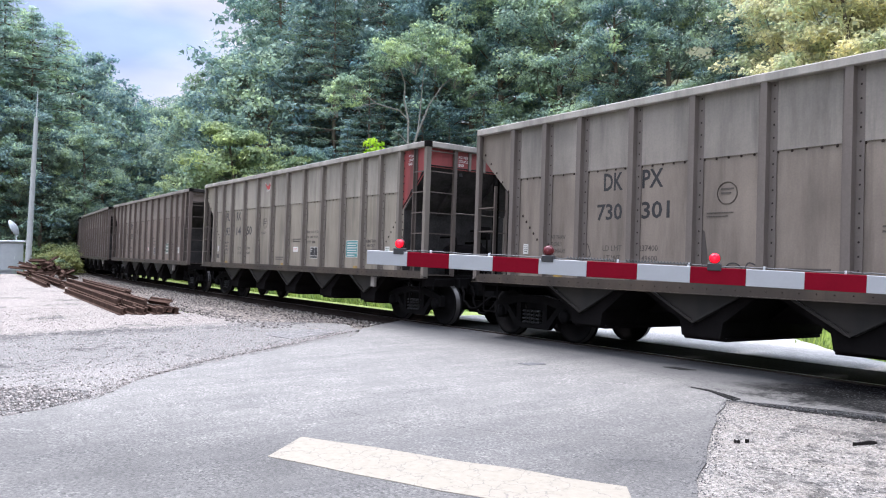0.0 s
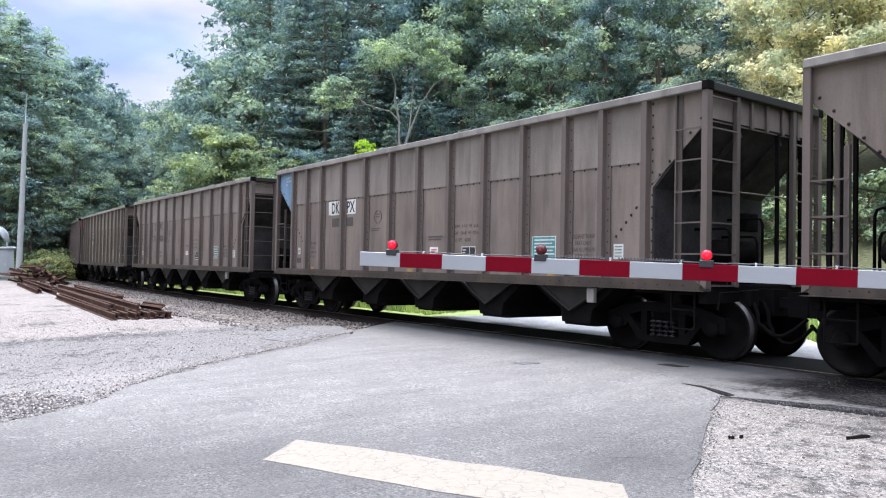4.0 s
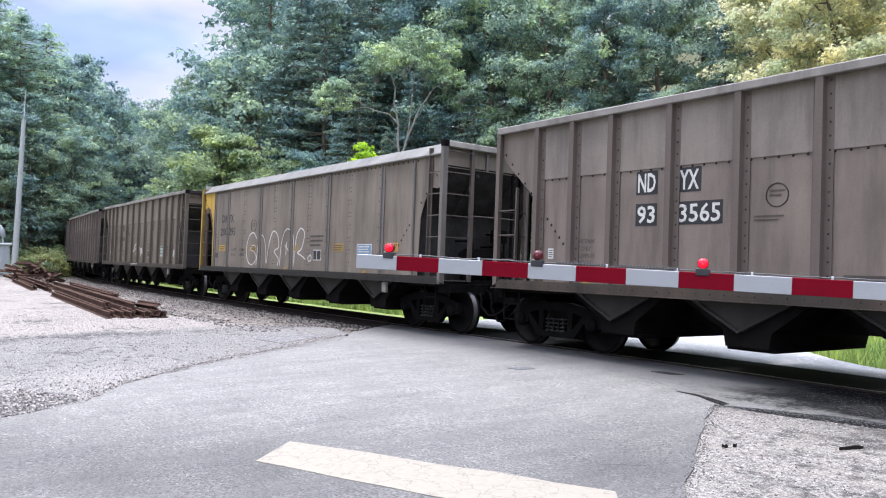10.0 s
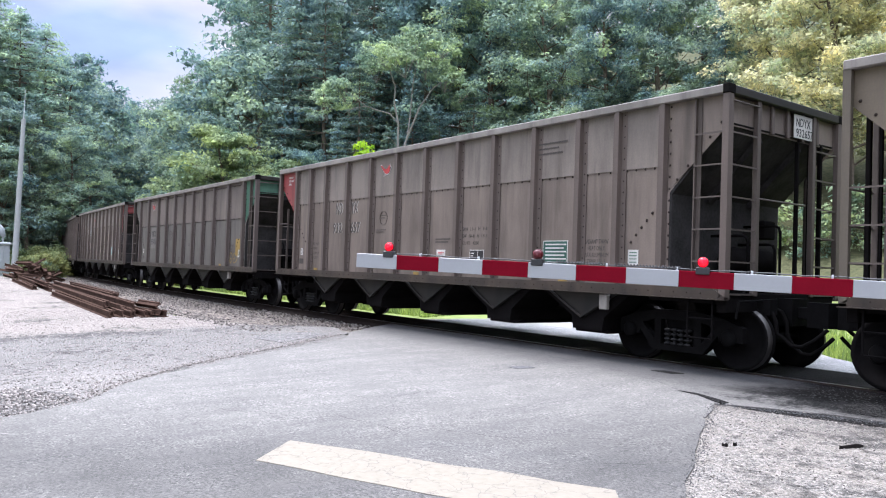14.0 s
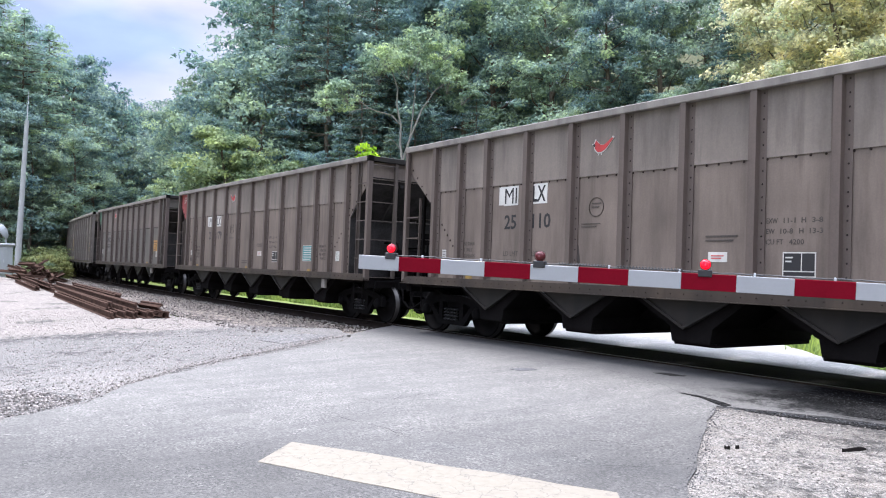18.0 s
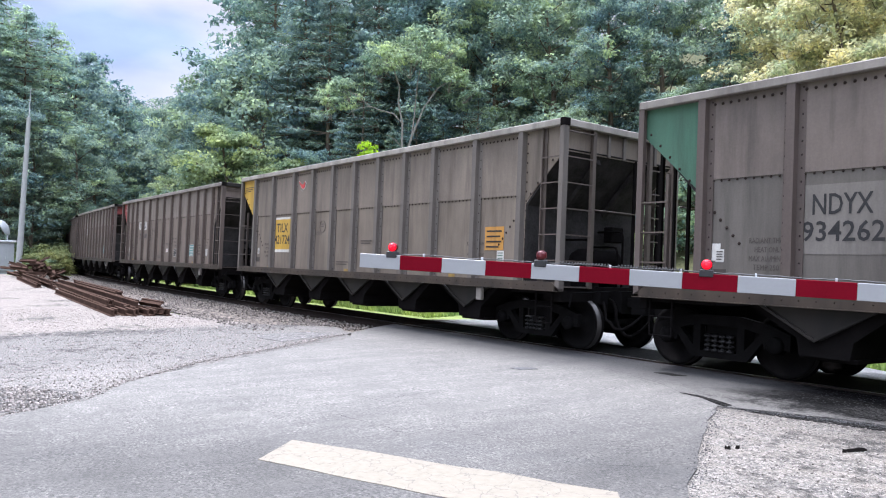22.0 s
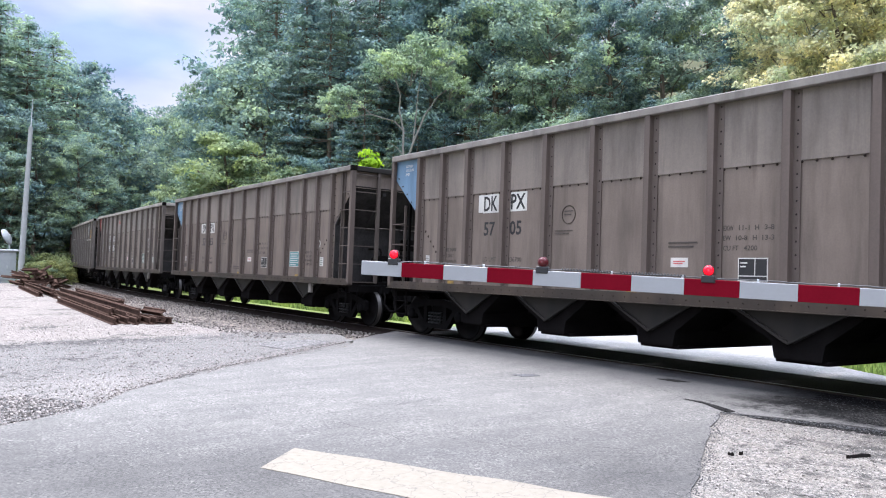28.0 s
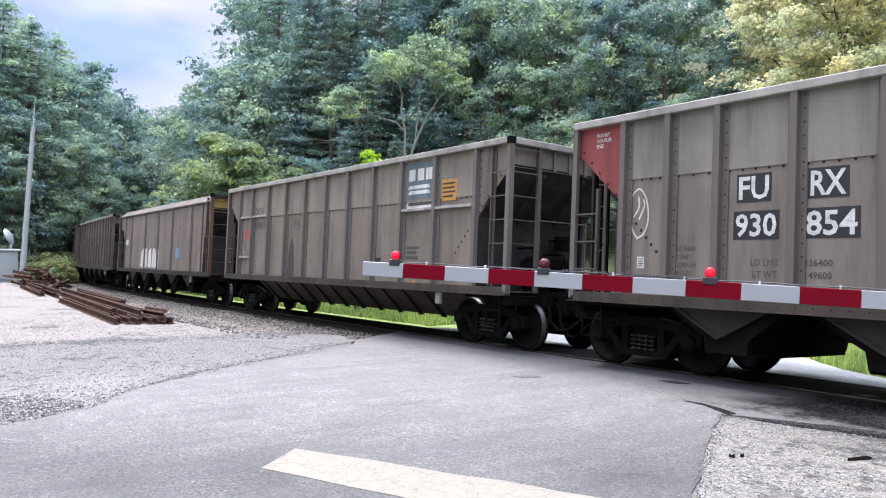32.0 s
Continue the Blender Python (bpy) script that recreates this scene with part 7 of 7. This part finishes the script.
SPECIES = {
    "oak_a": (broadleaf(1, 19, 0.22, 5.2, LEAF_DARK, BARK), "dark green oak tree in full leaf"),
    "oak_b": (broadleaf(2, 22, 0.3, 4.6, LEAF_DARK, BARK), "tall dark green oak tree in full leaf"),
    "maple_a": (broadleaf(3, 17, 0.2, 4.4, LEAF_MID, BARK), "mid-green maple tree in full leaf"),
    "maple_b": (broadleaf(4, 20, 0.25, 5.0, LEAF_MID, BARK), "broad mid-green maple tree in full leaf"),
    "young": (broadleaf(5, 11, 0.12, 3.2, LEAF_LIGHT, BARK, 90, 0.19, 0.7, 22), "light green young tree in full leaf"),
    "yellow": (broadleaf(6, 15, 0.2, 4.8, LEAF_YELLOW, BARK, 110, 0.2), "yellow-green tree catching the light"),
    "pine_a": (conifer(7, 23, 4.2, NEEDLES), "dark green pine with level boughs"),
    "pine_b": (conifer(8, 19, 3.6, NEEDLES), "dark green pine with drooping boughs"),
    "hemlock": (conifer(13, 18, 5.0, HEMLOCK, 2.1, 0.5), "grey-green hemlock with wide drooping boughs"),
    "lime": (broadleaf(9, 6.2, 0.35, 0.38, LEAF_LIME, BARK, 50, 0.15, 0.26, 10), "bright lime-green sapling behind the track"),
    "forked": (forked_tree(12), "light green tree with a pale forked trunk"),
    "weeds": (broadleaf(14, 2.6, 0.02, 1.7, LEAF_WEED, BARK, 50, 0.12, 0.45, 14), "olive-green weeds beside the signal cabinet"),
    "bush": (broadleaf(10, 3.2, 0.02, 1.9, LEAF_LIGHT, BARK, 60, 0.13, 0.5, 12), "light green bush at the wood's edge"),
}


# how high the woods stand against the sky, seen from the road: bearing in degrees from +y, rise over distance
CANOPY = ((-85.4, 0.295), (-84.3, 0.289), (-83.5, 0.282), (-82.7, 0.265), (-81.8, 0.241), (-81.2, 0.223), (-80.5, 0.222), (-79.5, 0.232), (-78.7, 0.224), (-78.0, 0.214), (-77.3, 0.196), (-76.6, 0.182), (-75.8, 0.175), (-74.9, 0.171), (-74.1, 0.172), (-73.8, 0.184), (-73.4, 0.206), (-72.5, 0.225), (-71.8, 0.247), (-70.8, 0.267), (-69.6, 0.286), (-69.1, 0.309), (-68.0, 0.33), (-66.7, 0.370))


def plant(kind, x, y, size=1.0, turn=0.0, top=None, near=False):
    """A tree on the ground at (x, y); top, if given, is how high it rises over its distance from the road."""
    (trunk, crown, coarse, height), label = SPECIES[kind]
    bearing, away = math.degrees(math.atan2(x, y)), math.hypot(x, y)
    z = float(ground_height(np.float64(x), np.float64(y)))
    if top:
        size = (away * top + 1.6 - z) / height
    if CANOPY[0][0] < bearing < CANOPY[-1][0]:
        # a crown on the hill's flank must not lean out into the gap
        rise = float(np.interp(bearing - (150 / away if bearing > -74.5 else 0), *zip(*CANOPY)))
        size = min(size, (away * rise + 1.6 - z) / height * ((1.06 if bearing > -74.5 else 1.13) + 0.045 * math.sin(x * 7 + y * 3)))
    if size < 0.3:
        return
    name = "pine_tree" if "pine" in kind else "hemlock_tree" if kind == "hemlock" else "bush" if kind in ("bush", "weeds") else "tree"
    tree = new(name)
    tree.matrix_world = Matrix.Translation((x, y, z)) @ Matrix.Rotation(turn, 4, "Z") @ Matrix.Scale(size, 4)
    part("trunk", trunk, None, tree)
    part("crown", crown if near and away < 76 else coarse, None, tree)
    tagged(tree, label, "bush" if kind in ("bush", "weeds") else "tree", "trees of the wooded hillside")


def stand(kind, bearing, away, top=None, size=1.0):
    a = radians(bearing)
    plant(kind, math.sin(a) * away, math.cos(a) * away, size, radians(-bearing) if kind == "forked" else bearing * 1.7, top, True)


def plant_woods():
    rng = random.Random(21)
    for row, (off, step) in enumerate(((10.5, 5.2), (15.5, 5.8), (21.5, 6.4), (29, 7.4), (39, 8.6), (52, 10.5))):
        u = -165.0 + row * 2
        while u < 2:
            x, y, a = (float(np.interp(u, _u, v)) for v in (_x, _y, _h))
            o = off + rng.uniform(-1.5, 1.5)
            px, py = x - math.sin(a) * o, y + math.cos(a) * o
            u += step * rng.uniform(0.75, 1.3)
            bearing, away = math.degrees(math.atan2(px, py)), math.hypot(px, py)
            pick = rng.choice(("oak_a", "oak_b", "maple_a", "maple_b", "pine_a", "pine_b", "oak_a", "maple_b"))
            big, turn = rng.uniform(0.9, 1.15), rng.uniform(0, 6.28)
            if not -87 < bearing < -19 or bearing > -68 and away < 54 or bearing > -30 and away < 62 or bearing > -66 and row > 3:
                continue
            plant(pick, px, py, big * (1.2 if u < -44 and row < 3 else 1.08), turn)
    # the wooded bank on the outside of the bend
    for k in range(40):
        x = -108 - rng.random() * 100
        y = float(np.interp(x, _x, _y)) - 9 - rng.random() ** 1.3 * 45
        plant(rng.choice(("oak_a", "oak_b", "maple_a", "maple_b", "pine_a")), x, y, rng.uniform(1.0, 1.35), rng.uniform(0, 6.28))


plant_woods()
# the wood's near edge, tree by tree: bearing, distance, how high it stands
for kind, bearing, away, top in (
        ("hemlock", -84.0, 72, 0.3), ("hemlock", -82.4, 70, 0.28), ("hemlock", -80.9, 74, 0.282), ("oak_b", -86.0, 70, 0.32), ("oak_a", -84.5, 78, 0.3), ("oak_a", -83.3, 67, 0.2), ("hemlock", -85.6, 68, 0.28), ("maple_a", -81.9, 66, 0.15),
        ("oak_b", -79.6, 76, 0.271), ("maple_b", -78.2, 82, 0.249), ("oak_a", -80.6, 84, 0.26), ("oak_b", -77.0, 90, 0.226), ("maple_b", -76.0, 96, 0.203), ("oak_a", -74.8, 105, 0.192), ("maple_a", -73.6, 112, 0.18), ("oak_a", -78.8, 88, 0.255), ("maple_a", -77.4, 96, 0.235), ("oak_b", -76.4, 104, 0.215), ("oak_b", -79.0, 66, 0.17), ("maple_b", -77.6, 72, 0.158),
        ("oak_b", -72.2, 74, 0.25), ("maple_b", -70.8, 70, 0.27), ("oak_a", -69.4, 66, 0.29), ("oak_b", -68.2, 62, 0.33), ("maple_a", -73.0, 84, 0.2), ("maple_b", -71.6, 62, 0.17), ("oak_a", -70.0, 58, 0.2),
        ("young", -68.2, 48, 0.195), ("young", -70.4, 51, 0.15), ("young", -72.6, 62, 0.12), ("bush", -66.6, 50, 0.08), ("young", -66.4, 47, 0.15),
        ("pine_a", -66.2, 60, 0.42), ("pine_a", -64.0, 54, 0.42), ("pine_b", -62.2, 51, 0.36), ("pine_a", -60.4, 55, 0.45), ("pine_a", -58.6, 52, 0.42), ("pine_b", -65.2, 52, 0.25), ("pine_b", -59.6, 48, 0.27), ("pine_a", -56.8, 58, 0.45), ("pine_b", -61.2, 46, 0.17), ("oak_a", -63.2, 47, 0.16),
        ("oak_b", -55.0, 52, 0.44), ("pine_a", -53.4, 55, 0.45), ("oak_a", -52.0, 50, 0.42), ("pine_b", -55.6, 47, 0.24), ("pine_b", -57.4, 45, 0.17), ("pine_b", -53.6, 46, 0.2), ("pine_b", -51.0, 42, 0.24),
        ("oak_b", -49.4, 48, 0.44), ("pine_a", -47.4, 51, 0.46), ("oak_a", -45.4, 45, 0.4), ("maple_b", -43.2, 50, 0.46), ("oak_b", -41.2, 44, 0.38), ("pine_b", -39.6, 48, 0.45), ("oak_a", -37.6, 44, 0.4), ("maple_b", -35.2, 48, 0.46), ("oak_b", -33.4, 46, 0.42), ("pine_a", -31.4, 54, 0.5), ("oak_a", -28.6, 56, 0.5), ("oak_b", -25.4, 58, 0.5), ("oak_a", -22.0, 58, 0.5),
        ("maple_a", -48.2, 41, 0.2), ("oak_a", -46.4, 40, 0.16), ("maple_a", -43.8, 41, 0.22), ("oak_b", -41.8, 39, 0.2), ("pine_b", -38.6, 40, 0.22), ("maple_a", -36.4, 40, 0.24), ("oak_a", -34.0, 39, 0.22), ("pine_b", -33.0, 40, 0.3),
        ("yellow", -28.8, 40, 0.4), ("yellow", -25.2, 36, 0.42), ("yellow", -21.6, 39, 0.42), ("young", -30.8, 37, 0.1), ("young", -26.6, 32, 0.1), ("forked", -56.5, 42, 0.305), ("lime", -60.1, 29.6, 0.2)):
    stand(kind, bearing, away, top)
for bearing, away, size in ((-81.6, 60, 0.75), (-81.0, 58.5, 0.85), (-80.5, 60.5, 0.9), (-80.0, 59, 0.7), (-81.3, 63, 1.1), (-80.3, 64, 1.05)):
    stand("weeds", bearing, away, None, size)
shrubs = random.Random(77)
for k in range(22):
    x = -38 + k * 1.75 + shrubs.uniform(-0.6, 0.6)
    plant("bush", x, 24.0 + shrubs.uniform(-1.5, 2.0) + (5.0 if -24 < x < -6 else 0), shrubs.uniform(0.6, 1.1), x)
for x, y, s in ((-64, 9.2, 0.8), (-66.5, 10.2, 0.9), (-69, 11.0, 1.0), (-62, 8.3, 0.5), (-72, 11.5, 1.1), (-59.5, 8.9, 0.55), (-57.5, 9.6, 0.5)):
    plant("bush", x, y, s, x)


def meadow():
    rng = np.random.default_rng(31)
    n = 60000
    u = rng.uniform(-75, 4, n)
    lat = 3.3 + rng.random(n) ** 1.2 * 9
    x = np.interp(u, _u, _x) - np.sin(np.interp(u, _u, _h)) * lat
    y = np.interp(u, _u, _y) + np.cos(np.interp(u, _u, _h)) * lat
    road = (x > -19 - (y - 13) * 0.75) & (x < -7.0 - (y - 13) * 0.8) | ((x > -17.2) & (y < 13.5) & (x < -5))
    x, y = x[~road], y[~road]
    z = ground_height(x, y) - 0.02
    n = len(x)
    h = rng.uniform(0.15, 0.5, n)
    a = rng.uniform(0, math.tau, n)
    w = rng.uniform(0.02, 0.05, n)
    lean = rng.normal(0, 0.12, (n, 2))
    base = np.stack([x, y, z], -1)
    side = np.stack([np.cos(a) * w, np.sin(a) * w, 0 * a], -1)
    tip = base + np.stack([lean[:, 0], lean[:, 1], h], -1)
    verts = np.stack([base - side, base + side, tip], 1).reshape(-1, 3)
    faces = np.arange(n * 3).reshape(-1, 3)
    tagged(new("meadow_grass", arrays_mesh("meadow_grass", verts, faces, GRASS)), "bright green grass beyond the track", "grass", kind="stuff")


meadow()


def wheel_turns():
    """Rows for a rolling wheelset, two pictures apart, in its truck's space."""
    rows = []
    for k in range(481):
        t = k / 15
        rows.append((t, Matrix.Rotation((SPEED * t + SLOWING * t * t) / 0.47, 4, "Y")))
    return rows


def motions():
    turns = wheel_turns()
    for i, car in enumerate(cars):
        walk(car, [(t, car_pose(i, t)) for t in range(33)])
        for truck in car.children:
            if truck.name.startswith("truck"):
                for axle in truck.children:
                    if axle.name.startswith("wheelset"):
                        seat = Matrix.Translation(axle.location)
                        walk(axle, [(t, seat @ m) for t, m in turns])


motions()
